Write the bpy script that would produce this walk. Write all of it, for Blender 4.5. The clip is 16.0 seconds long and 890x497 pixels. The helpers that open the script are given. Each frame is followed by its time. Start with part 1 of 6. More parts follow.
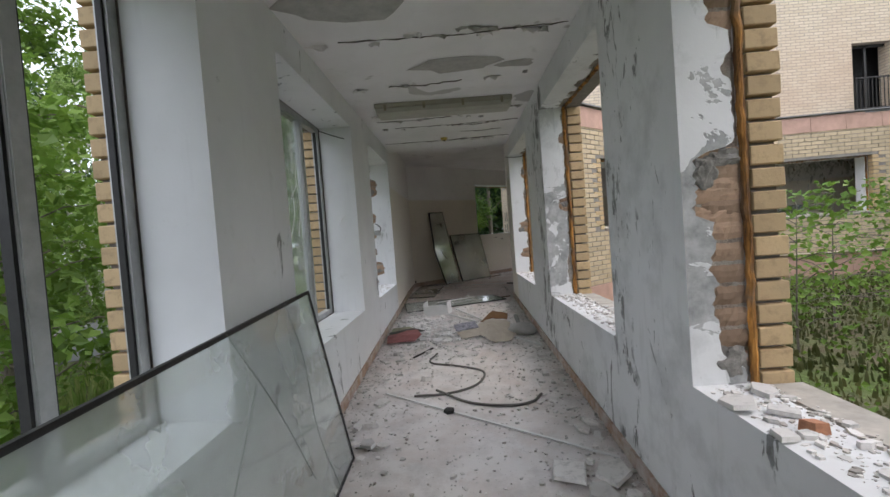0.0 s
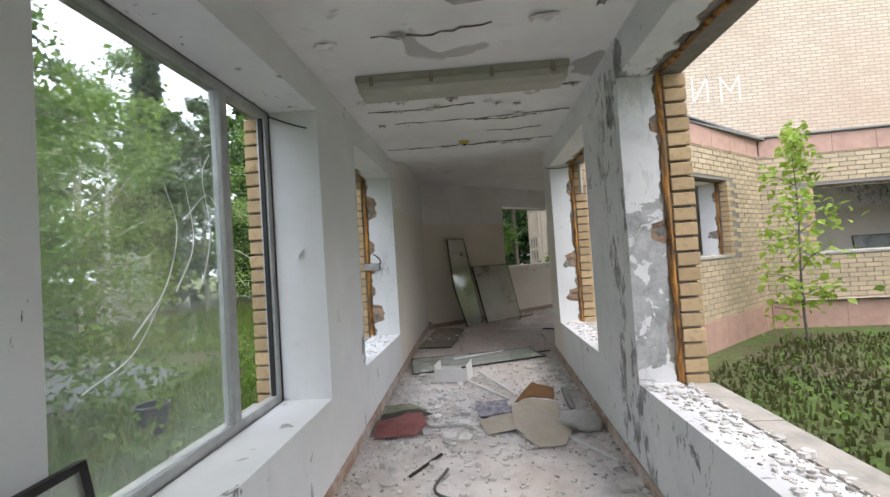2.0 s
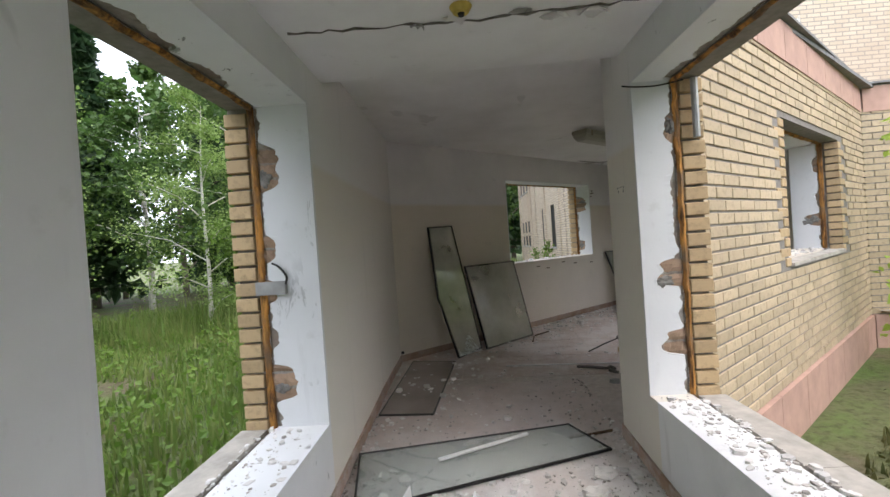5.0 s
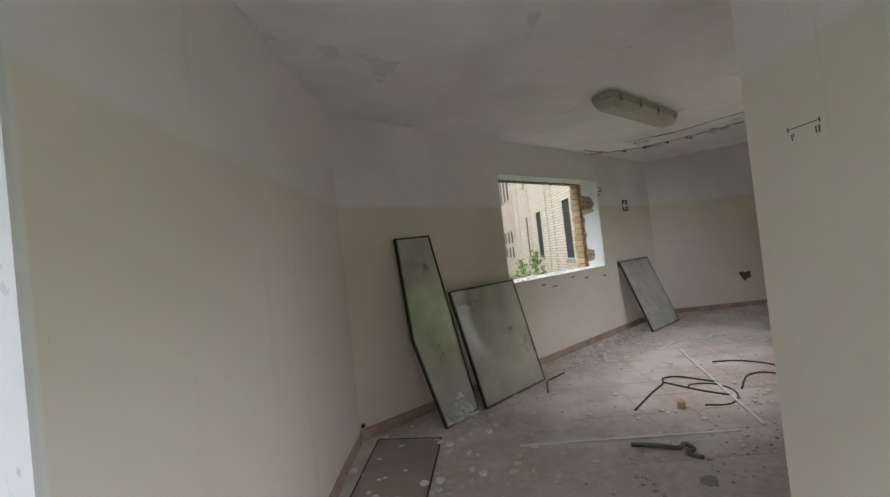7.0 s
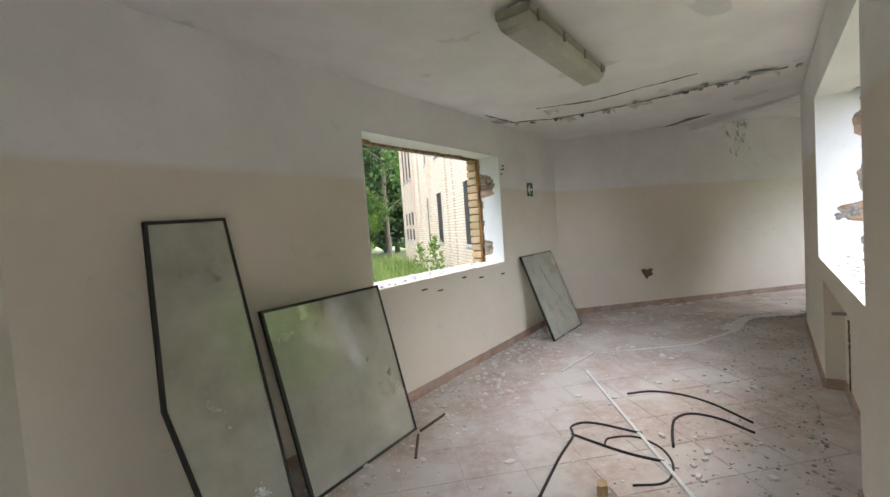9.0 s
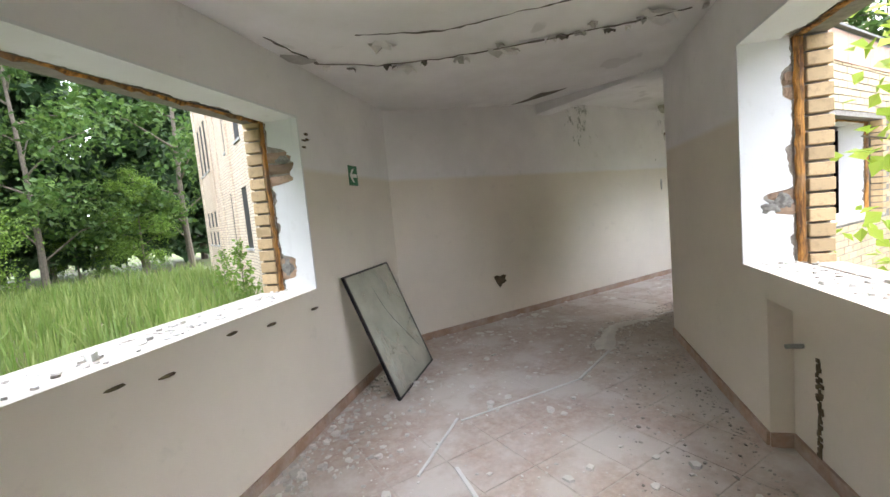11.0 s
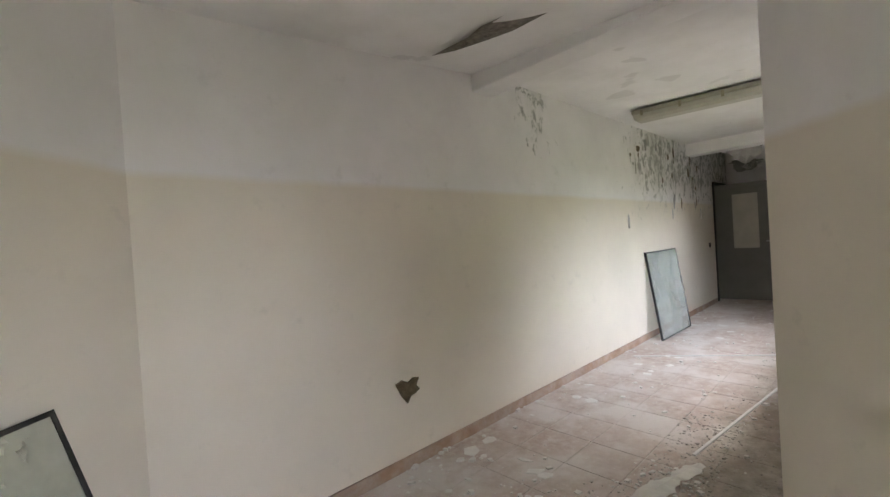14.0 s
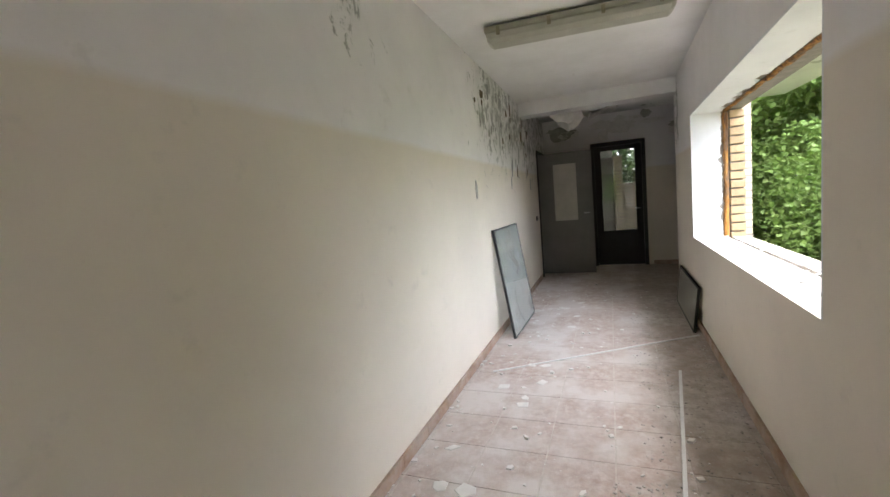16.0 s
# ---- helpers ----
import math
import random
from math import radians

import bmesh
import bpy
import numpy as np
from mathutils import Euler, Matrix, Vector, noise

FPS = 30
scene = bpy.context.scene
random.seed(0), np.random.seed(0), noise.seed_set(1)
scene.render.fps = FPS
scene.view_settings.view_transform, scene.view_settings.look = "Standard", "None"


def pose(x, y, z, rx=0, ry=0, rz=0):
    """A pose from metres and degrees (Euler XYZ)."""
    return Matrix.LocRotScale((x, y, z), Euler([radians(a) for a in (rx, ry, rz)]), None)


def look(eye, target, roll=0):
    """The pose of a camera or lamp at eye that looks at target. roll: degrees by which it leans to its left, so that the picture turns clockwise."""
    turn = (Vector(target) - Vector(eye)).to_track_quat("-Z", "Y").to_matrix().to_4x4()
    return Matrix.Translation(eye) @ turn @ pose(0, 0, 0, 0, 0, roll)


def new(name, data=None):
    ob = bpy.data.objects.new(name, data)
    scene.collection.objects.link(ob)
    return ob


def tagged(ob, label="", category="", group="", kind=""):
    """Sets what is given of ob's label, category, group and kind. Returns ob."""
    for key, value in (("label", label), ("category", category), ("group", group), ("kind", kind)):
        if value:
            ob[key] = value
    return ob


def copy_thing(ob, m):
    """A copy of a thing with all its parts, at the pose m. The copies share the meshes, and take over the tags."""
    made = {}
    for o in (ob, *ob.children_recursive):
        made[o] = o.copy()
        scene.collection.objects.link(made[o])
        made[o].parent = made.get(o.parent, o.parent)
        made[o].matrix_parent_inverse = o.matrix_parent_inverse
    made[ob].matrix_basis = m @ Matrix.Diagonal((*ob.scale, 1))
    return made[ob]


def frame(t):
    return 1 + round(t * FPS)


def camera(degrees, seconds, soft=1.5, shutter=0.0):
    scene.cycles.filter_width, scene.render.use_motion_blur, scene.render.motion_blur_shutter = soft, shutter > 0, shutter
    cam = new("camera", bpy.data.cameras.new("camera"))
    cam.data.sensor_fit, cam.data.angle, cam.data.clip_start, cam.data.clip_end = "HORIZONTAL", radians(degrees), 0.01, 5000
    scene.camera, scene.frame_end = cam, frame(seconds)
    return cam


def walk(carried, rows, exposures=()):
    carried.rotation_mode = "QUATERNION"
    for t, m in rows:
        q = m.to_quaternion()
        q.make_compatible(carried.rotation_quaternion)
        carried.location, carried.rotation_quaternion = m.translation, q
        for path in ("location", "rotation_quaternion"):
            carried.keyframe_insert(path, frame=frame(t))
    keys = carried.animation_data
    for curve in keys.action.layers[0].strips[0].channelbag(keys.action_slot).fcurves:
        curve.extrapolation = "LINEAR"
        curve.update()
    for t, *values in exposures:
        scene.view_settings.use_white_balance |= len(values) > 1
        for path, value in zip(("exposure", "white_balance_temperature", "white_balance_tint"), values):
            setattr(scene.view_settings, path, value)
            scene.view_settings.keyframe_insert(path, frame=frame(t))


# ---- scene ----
cam = camera(92.3, 16.0)
PATH = [
    (0, (0.159, -1.58, 0.985), (0.101, 0.418, 0.922), -4.3),
    (0.5, (0.222, -1.225, 1.029), (0.073, 0.769, 1.051), -3.7),
    (1, (0.146, -0.824, 1.036), (0.04, 1.172, 1.101), -3.8),
    (1.5, (0.141, -0.481, 1.061), (0.022, 1.515, 1.102), -3.6),
    (2, (0.165, -0.092, 1.098), (0.006, 1.901, 1.156), -3.7),
    (2.5, (0.105, 0.349, 1.112), (0.0, 2.346, 1.151), -2.9),
    (3, (0.131, 0.755, 1.107), (0.069, 2.754, 1.104), -3.1),
    (3.5, (0.082, 1.118, 1.117), (0.029, 3.117, 1.153), -3.2),
    (4, (0.012, 1.444, 1.154), (-0.042, 3.442, 1.23), -4.2),
    (4.2, (0.042, 1.603, 1.197), (-0.025, 3.601, 1.236), -3.8),
    (6.3, (0.016, 3.155, 1.274), (-0.111, 5.151, 1.235), -4.7),
    (6.5, (0.011, 3.29, 1.259), (-0.082, 5.288, 1.239), -4.6),
    (7, (0.01, 3.697, 1.277), (0.019, 5.697, 1.312), -6.2),
    (7.5, (0.097, 4.024, 1.275), (0.268, 6.017, 1.286), -4.9),
    (8, (0.241, 4.373, 1.306), (0.436, 6.364, 1.297), -4.1),
    (8.5, (0.345, 4.667, 1.33), (0.69, 6.635, 1.239), -2.8),
    (9, (0.507, 4.986, 1.341), (0.938, 6.936, 1.241), -4.1),
    (9.5, (0.584, 5.415, 1.309), (1.161, 7.328, 1.21), -4.0),
    (10, (0.71, 5.808, 1.368), (1.56, 7.614, 1.257), -5.3),
    (10.2, (0.816, 5.95, 1.361), (1.769, 7.703, 1.233), -4.3),
    (12.3, (1.935, 7.316, 1.37), (3.218, 8.842, 1.222), -6.0),
    (12.5, (2.062, 7.423, 1.367), (3.373, 8.928, 1.24), -5.0),
    (13, (2.405, 7.723, 1.402), (3.723, 9.223, 1.27), -5.2),
    (13.5, (2.642, 8.019, 1.349), (4.011, 9.476, 1.277), -3.5),
    (14, (2.908, 8.336, 1.366), (4.371, 9.698, 1.335), -3.7),
    (14.5, (3.254, 8.6, 1.349), (4.801, 9.865, 1.275), -4.5),
    (15, (3.58, 8.907, 1.35), (5.279, 9.958, 1.251), -4.0),
    (15.5, (3.95, 9.11, 1.34), (5.79, 9.881, 1.205), -5.8),
    (16, (4.378, 9.277, 1.355), (6.266, 9.904, 1.154), -4.9),
]
EXPOSURES = [(0, 0.9), (1, 1.05), (2, 1.38), (3, 1.2), (4, 1.25), (5.2, 1.45), (6.5, 1.72), (7, 2.03), (8, 2.65), (10, 2.68), (12.5, 2.75), (13, 2.85), (14.5, 3.22), (16, 3.12)]
walk(cam, [(t, look(eye, target, roll)) for t, eye, target, roll in PATH], EXPOSURES)

# ---- light ----
SUN_EL, SUN_AZ = radians(52), radians(120)
world = bpy.data.worlds.new("overcast_sky")
scene.world = world
world.use_nodes = True
wn = world.node_tree
sky = wn.nodes.new("ShaderNodeTexSky")
sky.sky_type, sky.sun_disc, sky.sun_elevation, sky.sun_rotation = "NISHITA", False, SUN_EL, SUN_AZ
sky.dust_density, sky.air_density, sky.ozone_density = 6.0, 1.4, 1.0
pale = wn.nodes.new("ShaderNodeMix")
pale.data_type = "RGBA"
pale.inputs["Factor"].default_value = 0.72
pale.inputs["B"].default_value = (8.8, 9.25, 10.6, 1)
wn.links.new(sky.outputs[0], pale.inputs["A"])
wn.links.new(pale.outputs["Result"], wn.nodes["Background"].inputs["Color"])
wn.nodes["Background"].inputs["Strength"].default_value = 0.15
sun_data = bpy.data.lights.new("sun", "SUN")
sun_data.energy, sun_data.angle, sun_data.color = 0.5, radians(60), (1.0, 0.98, 0.95)
sun = new("sun", sun_data)
sun.matrix_world = look((0, 0, 30), (30 * math.sin(-SUN_AZ) * -0.6, 30 * math.cos(SUN_AZ) * -0.6, 0))



# ---- materials ----
def mat(name, base, rough=0.8, metal=0.0, spec=0.4):
    m = bpy.data.materials.new(name)
    m.use_nodes = True
    b = m.node_tree.nodes["Principled BSDF"]
    b.inputs["Base Color"].default_value = (*base, 1)
    b.inputs["Roughness"].default_value = rough
    b.inputs["Metallic"].default_value = metal
    b.inputs["Specular IOR Level"].default_value = spec
    return m


class G:
    """Short hand for the nodes of one material."""

    def __init__(self, m):
        self.t = m.node_tree
        self.b = self.t.nodes["Principled BSDF"]
        self.geo = self.t.nodes.new("ShaderNodeNewGeometry")
        self.pos = self.geo.outputs["Position"]

    def n(self, kind, **kw):
        nd = self.t.nodes.new(kind)
        for k, v in kw.items():
            if k in nd.inputs:
                self.put(nd.inputs[k], v)
        return nd

    def put(self, sock, v):
        if isinstance(v, bpy.types.NodeSocket):
            self.t.links.new(v, sock)
        else:
            sock.default_value = v

    def scaled(self, v, s):
        nd = self.t.nodes.new("ShaderNodeMapping")
        self.put(nd.inputs["Vector"], v)
        nd.inputs["Scale"].default_value = s
        return nd.outputs[0]

    def noise(self, scale, detail=4.0, rough=0.6, vec=None, warp=0.0):
        nd = self.n("ShaderNodeTexNoise", Scale=scale, Detail=detail, Roughness=rough, Distortion=warp)
        self.put(nd.inputs["Vector"], vec or self.pos)
        return nd.outputs["Fac"]

    def ramp(self, fac, lo, hi, a=0.0, b=1.0):
        nd = self.t.nodes.new("ShaderNodeMapRange")
        self.put(nd.inputs["Value"], fac)
        for i, v in zip((1, 2, 3, 4), (lo, hi, a, b)):
            nd.inputs[i].default_value = v
        return nd.outputs[0]

    def math(self, op, a, b=0.0):
        nd = self.t.nodes.new("ShaderNodeMath")
        nd.operation = op
        self.put(nd.inputs[0], a)
        self.put(nd.inputs[1], b)
        return nd.outputs[0]

    def mix(self, fac, a, b):
        nd = self.t.nodes.new("ShaderNodeMix")
        nd.data_type = "RGBA"
        self.put(nd.inputs["Factor"], fac)
        for k, v in (("A", a), ("B", b)):
            self.put(nd.inputs[k], (*v, 1) if isinstance(v, tuple) else v)
        return nd.outputs["Result"]

    def colour(self, c):
        self.put(self.b.inputs["Base Color"], c)

    def rough(self, r):
        self.put(self.b.inputs["Roughness"], r)

    def bump(self, h, strength=0.3, dist=0.01):
        nd = self.n("ShaderNodeBump", Strength=strength, Distance=dist, Height=h)
        prev = self.b.inputs["Normal"]
        if prev.is_linked:
            self.t.links.new(prev.links[0].from_socket, nd.inputs["Normal"])
        self.t.links.new(nd.outputs[0], prev)


def sep_z(g):
    nd = g.n("ShaderNodeSeparateXYZ", Vector=g.pos)
    return nd.outputs


def plaster(name, white, cream=None, peel=0.0, mould=0.0, streaks=False, dado=True):
    """Painted plaster: two tones split at 1.72 m, grain, smudges, peeling paint and mould."""
    m = mat(name, white, 0.75)
    g = G(m)
    c = g.mix(g.ramp(g.noise(1.3), 0.35, 0.7), white, tuple(v * 0.88 for v in white))
    if cream:
        z = g.math("ADD", sep_z(g)["Z"], g.ramp(g.noise(3.0), 0, 1, -0.012, 0.012))
        low = g.mix(g.ramp(g.noise(1.1), 0.35, 0.7), cream, tuple(v * 0.9 for v in cream))
        c = g.mix(g.ramp(z, 1.70, 1.74, 1, 0), c, low)
    smudge = g.ramp(g.noise(7.0, 5, 0.65), 0.62, 0.8)
    c = g.mix(g.math("MULTIPLY", smudge, 0.25), c, (0.33, 0.31, 0.28))
    scuff = g.ramp(g.noise(17, 8, 0.75, g.scaled(g.pos, (1, 1, 0.6)), 0.4), 0.66, 0.70)
    scuff = g.math("MULTIPLY", scuff, g.ramp(g.noise(1.7, 4, 0.6), 0.48, 0.62))
    c = g.mix(g.math("MULTIPLY", scuff, 0.55 if peel else 0.16), c, (0.27, 0.265, 0.25))
    relief = g.noise(55, 3)
    if peel:
        tall = g.scaled(g.pos, (1, 1, 0.35))
        xyz = sep_z(g)
        area = g.ramp(g.noise(1.9, 3, 0.6, g.scaled(g.pos, (1, 1, 0.6))), 0.60 - 0.16 * peel, 0.72 - 0.16 * peel)
        flakes = g.ramp(g.noise(6.0, 9, 0.7, tall, 0.7), 0.60, 0.612)
        fine = g.ramp(g.noise(15, 7, 0.6, tall, 0.6), 0.64, 0.652)
        flakes = g.math("MAXIMUM", flakes, fine)
        mask = g.math("MULTIPLY", flakes, g.ramp(area, 0.2, 0.35))
        if streaks:
            # worn stretch of the middle pier, scraped in upright strokes, and the bare jambs
            wob = g.ramp(g.noise(2.5, 4), 0, 1, -0.2, 0.2)
            y1 = g.math("ADD", xyz["Y"], wob)
            band = g.math("MULTIPLY", g.ramp(y1, 2.78, 2.62), g.ramp(xyz["Y"], 2.0, 2.1))
            band = g.math("MAXIMUM", band, g.math("MULTIPLY", g.ramp(y1, 0.78, 0.68), g.ramp(y1, 0.42, 0.52)))
            big = g.ramp(g.noise(4.2, 5, 0.6, g.scaled(g.pos, (1, 1, 0.55))), 0.3, 0.7, -0.16, 0.16)
            stroke = g.ramp(g.math("ADD", g.noise(13, 9, 0.76, g.scaled(g.pos, (1, 1, 0.42)), 0.25), big), 0.565, 0.585)
            mask = g.math("MAXIMUM", g.math("MULTIPLY", mask, 0.9), g.math("MULTIPLY", band, g.math("MULTIPLY", stroke, 0.95)))
            side = g.ramp(g.math("ABSOLUTE", g.n("ShaderNodeSeparateXYZ", Vector=g.geo.outputs["Normal"]).outputs["Y"]), 0.6, 0.8)
            z1 = g.math("ADD", xyz["Z"], g.ramp(g.noise(3.0, 5, 0.65, None, 0.8), 0.25, 0.75, -0.6, 0.6))
            jamb = g.math("MULTIPLY", g.ramp(z1, 0.5, 0.52), g.ramp(z1, 1.24, 1.22))
            jamb = g.math("MULTIPLY", jamb, g.ramp(g.noise(6.5, 6, 0.62, None, 0.5), 0.59, 0.575))
            jamb = g.math("MULTIPLY", g.math("MULTIPLY", jamb, side), g.ramp(xyz["Y"], 2.6, 2.7, 0.75, 0.0))
            mask = g.math("MAXIMUM", g.math("MULTIPLY", mask, g.ramp(side, 0, 1, 1, 0.2)), jamb)
            mildew = g.math("MULTIPLY", g.ramp(g.noise(3.4, 6, 0.68), 0.52, 0.75), g.ramp(xyz["Y"], 2.9, 2.5, 0.15, 0.5))
            c = g.mix(mildew, c, (0.36, 0.375, 0.37))
        yy = g.math("ADD", sep_z(g)["Y"], g.ramp(g.noise(2.0), 0, 1, -0.25, 0.25))
        mask = g.math("MULTIPLY", mask, g.ramp(yy, 4.3, 4.5, 1, 0))
        z2 = g.math("ADD", sep_z(g)["Z"], g.ramp(g.noise(3.0), 0, 1, -0.012, 0.012))
        if dado:
            c = g.mix(g.ramp(sep_z(g)["Y"], 4.3, 4.7), c, (0.82, 0.80, 0.785))
            c = g.mix(g.math("MULTIPLY", g.ramp(z2, 1.70, 1.74, 1, 0), g.ramp(sep_z(g)["Y"], 4.47, 4.475)), c, (0.78, 0.735, 0.66))
        bare = g.mix(g.ramp(g.noise(9, 5, 0.7), 0.35, 0.7), (0.12, 0.125, 0.12), (0.50, 0.51, 0.51))
        c = g.mix(mask, c, bare)
        streak = g.ramp(g.noise(9, 4, 0.6, g.scaled(g.pos, (1, 1, 0.1))), 0.62, 0.75)
        c = g.mix(g.math("MULTIPLY", streak, 0.3 * peel), c, (0.2, 0.19, 0.17))
        g.bump(g.math("SUBTRACT", 1.0, mask), 0.6, 0.004)
    if mould:
        xyz = sep_z(g)
        near = g.math("MULTIPLY", g.ramp(xyz["X"], 7.4, 8.6), g.ramp(xyz["Z"], 0.9, 2.1))
        one = g.math("MULTIPLY", g.ramp(xyz["X"], 5.7, 6.0), g.ramp(xyz["X"], 6.7, 6.3))
        one = g.math("MULTIPLY", one, g.ramp(xyz["Z"], 1.75, 2.3))
        area = g.math("MAXIMUM", near, g.math("MULTIPLY", one, 0.8))
        spots = g.noise(10, 9, 0.74, g.scaled(g.pos, (1, 1, 0.7)), 0.5)
        hit = g.ramp(g.math("ADD", spots, g.math("MULTIPLY", area, 0.22)), 0.70, 0.76)
        hit = g.math("MULTIPLY", hit, g.ramp(area, 0.05, 0.3))
        c = g.mix(g.math("MULTIPLY", hit, 0.75), c, g.mix(g.noise(20), (0.10, 0.11, 0.09), (0.33, 0.33, 0.30)))
        c = g.mix(g.math("MULTIPLY", g.ramp(area, 0.3, 1.0), g.ramp(g.noise(3.2, 4), 0.45, 0.7, 0, 0.35)), c, (0.42, 0.43, 0.38))
    g.colour(c)
    g.bump(relief, 0.15, 0.003)
    return m


M_WALL1 = plaster("weathered_white_plaster", (0.82, 0.83, 0.84), None, 0.7, 0.0, True)
M_WALL1B = plaster("worn_white_plaster", (0.82, 0.83, 0.84), None, 0.28)
M_WALL2 = plaster("cream_and_white_plaster", (0.85, 0.825, 0.825), (0.78, 0.715, 0.62))
M_WALL3 = plaster("mouldy_cream_and_white_plaster", (0.85, 0.825, 0.825), (0.78, 0.715, 0.62), 0, 1.0)
M_REVEAL = plaster("white_reveal_plaster", (0.80, 0.81, 0.825), None, 0.5, dado=False)


def ceiling_mat(name, cracks):
    m = mat(name, (0.76, 0.75, 0.73), 0.8)
    g = G(m)
    c = g.mix(g.ramp(g.noise(1.7), 0.4, 0.7), (0.84, 0.83, 0.82), (0.74, 0.73, 0.71))
    patch = g.ramp(g.noise(2.1, 3, 0.5, None, 0.4), 0.66, 0.68)
    c = g.mix(g.math("MULTIPLY", patch, cracks), c, (0.50, 0.49, 0.46))
    stain = g.ramp(g.noise(6, 6, 0.7), 0.62, 0.78)
    c = g.mix(g.math("MULTIPLY", stain, 0.35 * cracks), c, (0.25, 0.23, 0.2))
    g.colour(c)
    g.bump(g.noise(40, 3), 0.2, 0.003)
    g.bump(g.math("SUBTRACT", 1.0, patch), 0.5, 0.004)
    return m


M_CEIL1 = ceiling_mat("cracked_white_ceiling_paint", 1.0)
M_CEIL2 = ceiling_mat("white_ceiling_paint", 0.35)


def floor_mat(name, tile, dust, amount, fade=False):
    m = mat(name, tile, 0.7)
    g = G(m)
    ob = g.n("ShaderNodeObjectInfo")
    t = g.mix(g.ramp(ob.outputs["Random"], 0, 1, 0.0, 1.0), tile, tuple(v * 0.85 for v in tile))
    t = g.mix(g.ramp(g.noise(22, 4), 0.4, 0.7), t, tuple(v * 1.18 for v in tile))
    a = g.ramp(g.noise(1.6, 6, 0.65), 0.62 - 0.3 * amount, 0.78 - 0.3 * amount)
    b = g.ramp(g.noise(13, 6, 0.7), 0.5 - 0.15 * amount, 0.68)
    d = g.math("MAXIMUM", g.math("MULTIPLY", a, 0.8), g.math("MULTIPLY", b, 0.75))
    if fade:
        d = g.math("MULTIPLY", d, g.ramp(g.math("ADD", sep_z(g)["Y"], g.ramp(g.noise(1.5), 0, 1, -0.5, 0.5)), 4.5, 5.3, 1.0, 0.45))
    grit = g.ramp(g.noise(70, 3, 0.7), 0.62, 0.72)
    if fade:
        swept = g.ramp(g.noise(2.3, 5, 0.65, None, 0.6), 0.44, 0.68, 1.0, 0.55)
        d = g.math("MULTIPLY", d, swept)
        dust = g.mix(g.ramp(g.noise(5.5, 6, 0.7), 0.45, 0.68), dust, tuple(v * 0.68 for v in dust))
    t = g.mix(g.ramp(g.geo.outputs["Random Per Island"], 0, 1, 0.0, 0.4), t, tuple(v * 0.85 for v in tile))
    c = g.mix(d, t, dust)
    if not fade:
        # earth trodden in along the court side of the last corridor
        xyz = sep_z(g)
        off = g.math("ADD", xyz["Y"], g.math("MULTIPLY", xyz["X"], 0.0752))
        off = g.math("ADD", off, g.ramp(g.noise(4.0, 6, 0.65), 0, 1, -0.35, 0.35))
        earth = g.math("MULTIPLY", g.ramp(off, 9.5, 9.35), g.ramp(xyz["X"], 4.6, 5.4))
        earth = g.math("MULTIPLY", earth, g.ramp(g.noise(11, 7, 0.75), 0.3, 0.62))
        c = g.mix(g.math("MULTIPLY", earth, 0.75), c, (0.29, 0.25, 0.20))
    c = g.mix(g.math("MULTIPLY", grit, 0.2), c, (0.3, 0.28, 0.26))
    g.colour(c)
    g.rough(g.ramp(d, 0, 1, 0.5, 0.95))
    g.bump(g.noise(60, 4, 0.7), 0.35, 0.004)
    return m


M_TILE = floor_mat("dusty_terracotta_tile", (0.48, 0.37, 0.318), (0.70, 0.66, 0.635), 0.70)
M_FLOOR1 = floor_mat("dust_covered_floor", (0.55, 0.44, 0.39), (0.84, 0.83, 0.83), 1.35, True)
M_GROUT = floor_mat("grey_grout", (0.58, 0.515, 0.465), (0.68, 0.64, 0.60), 0.4)


def simple(name, base, rough=0.7, scale=12, amp=0.25, metal=0.0, bump=0.2):
    m = mat(name, base, rough, metal)
    g = G(m)
    f = g.ramp(g.noise(scale, 5, 0.65), 0.3, 0.75)
    g.colour(g.mix(f, tuple(min(1, v * (1 + amp)) for v in base), tuple(v * (1 - amp) for v in base)))
    g.bump(g.noise(scale * 4, 4), bump, 0.004)
    return m


def brick_mat(name, base, vary):
    m = mat(name, base, 0.8)
    g = G(m)
    ob = g.n("ShaderNodeObjectInfo").outputs["Random"]
    isl = g.geo.outputs["Random Per Island"]
    r = g.math("FRACT", g.math("ADD", ob, isl))
    c = g.mix(r, tuple(v * (1 - vary) for v in base), tuple(min(1, v * (1 + vary)) for v in base))
    c = g.mix(g.ramp(g.noise(25, 5, 0.7), 0.5, 0.8), c, tuple(v * 0.6 for v in base))
    c = g.mix(g.ramp(g.noise(2.5, 3), 0.6, 0.8, 0, 0.35), c, (0.25, 0.22, 0.18))
    g.colour(c)
    g.bump(g.noise(90, 4), 0.3, 0.004)
    return m


def wood_mat():
    m = mat("rotten_orange_wood", (0.36, 0.17, 0.05), 0.85)
    g = G(m)
    grain = g.noise(26, 6, 0.7, g.scaled(g.pos, (1, 1, 0.12)))
    c = g.mix(g.ramp(grain, 0.4, 0.62), (0.08, 0.035, 0.012), (0.56, 0.26, 0.06))
    c = g.mix(g.ramp(g.noise(5, 4), 0.5, 0.72), c, (0.16, 0.11, 0.07))
    g.colour(c)
    g.bump(grain, 0.9, 0.01)
    return m


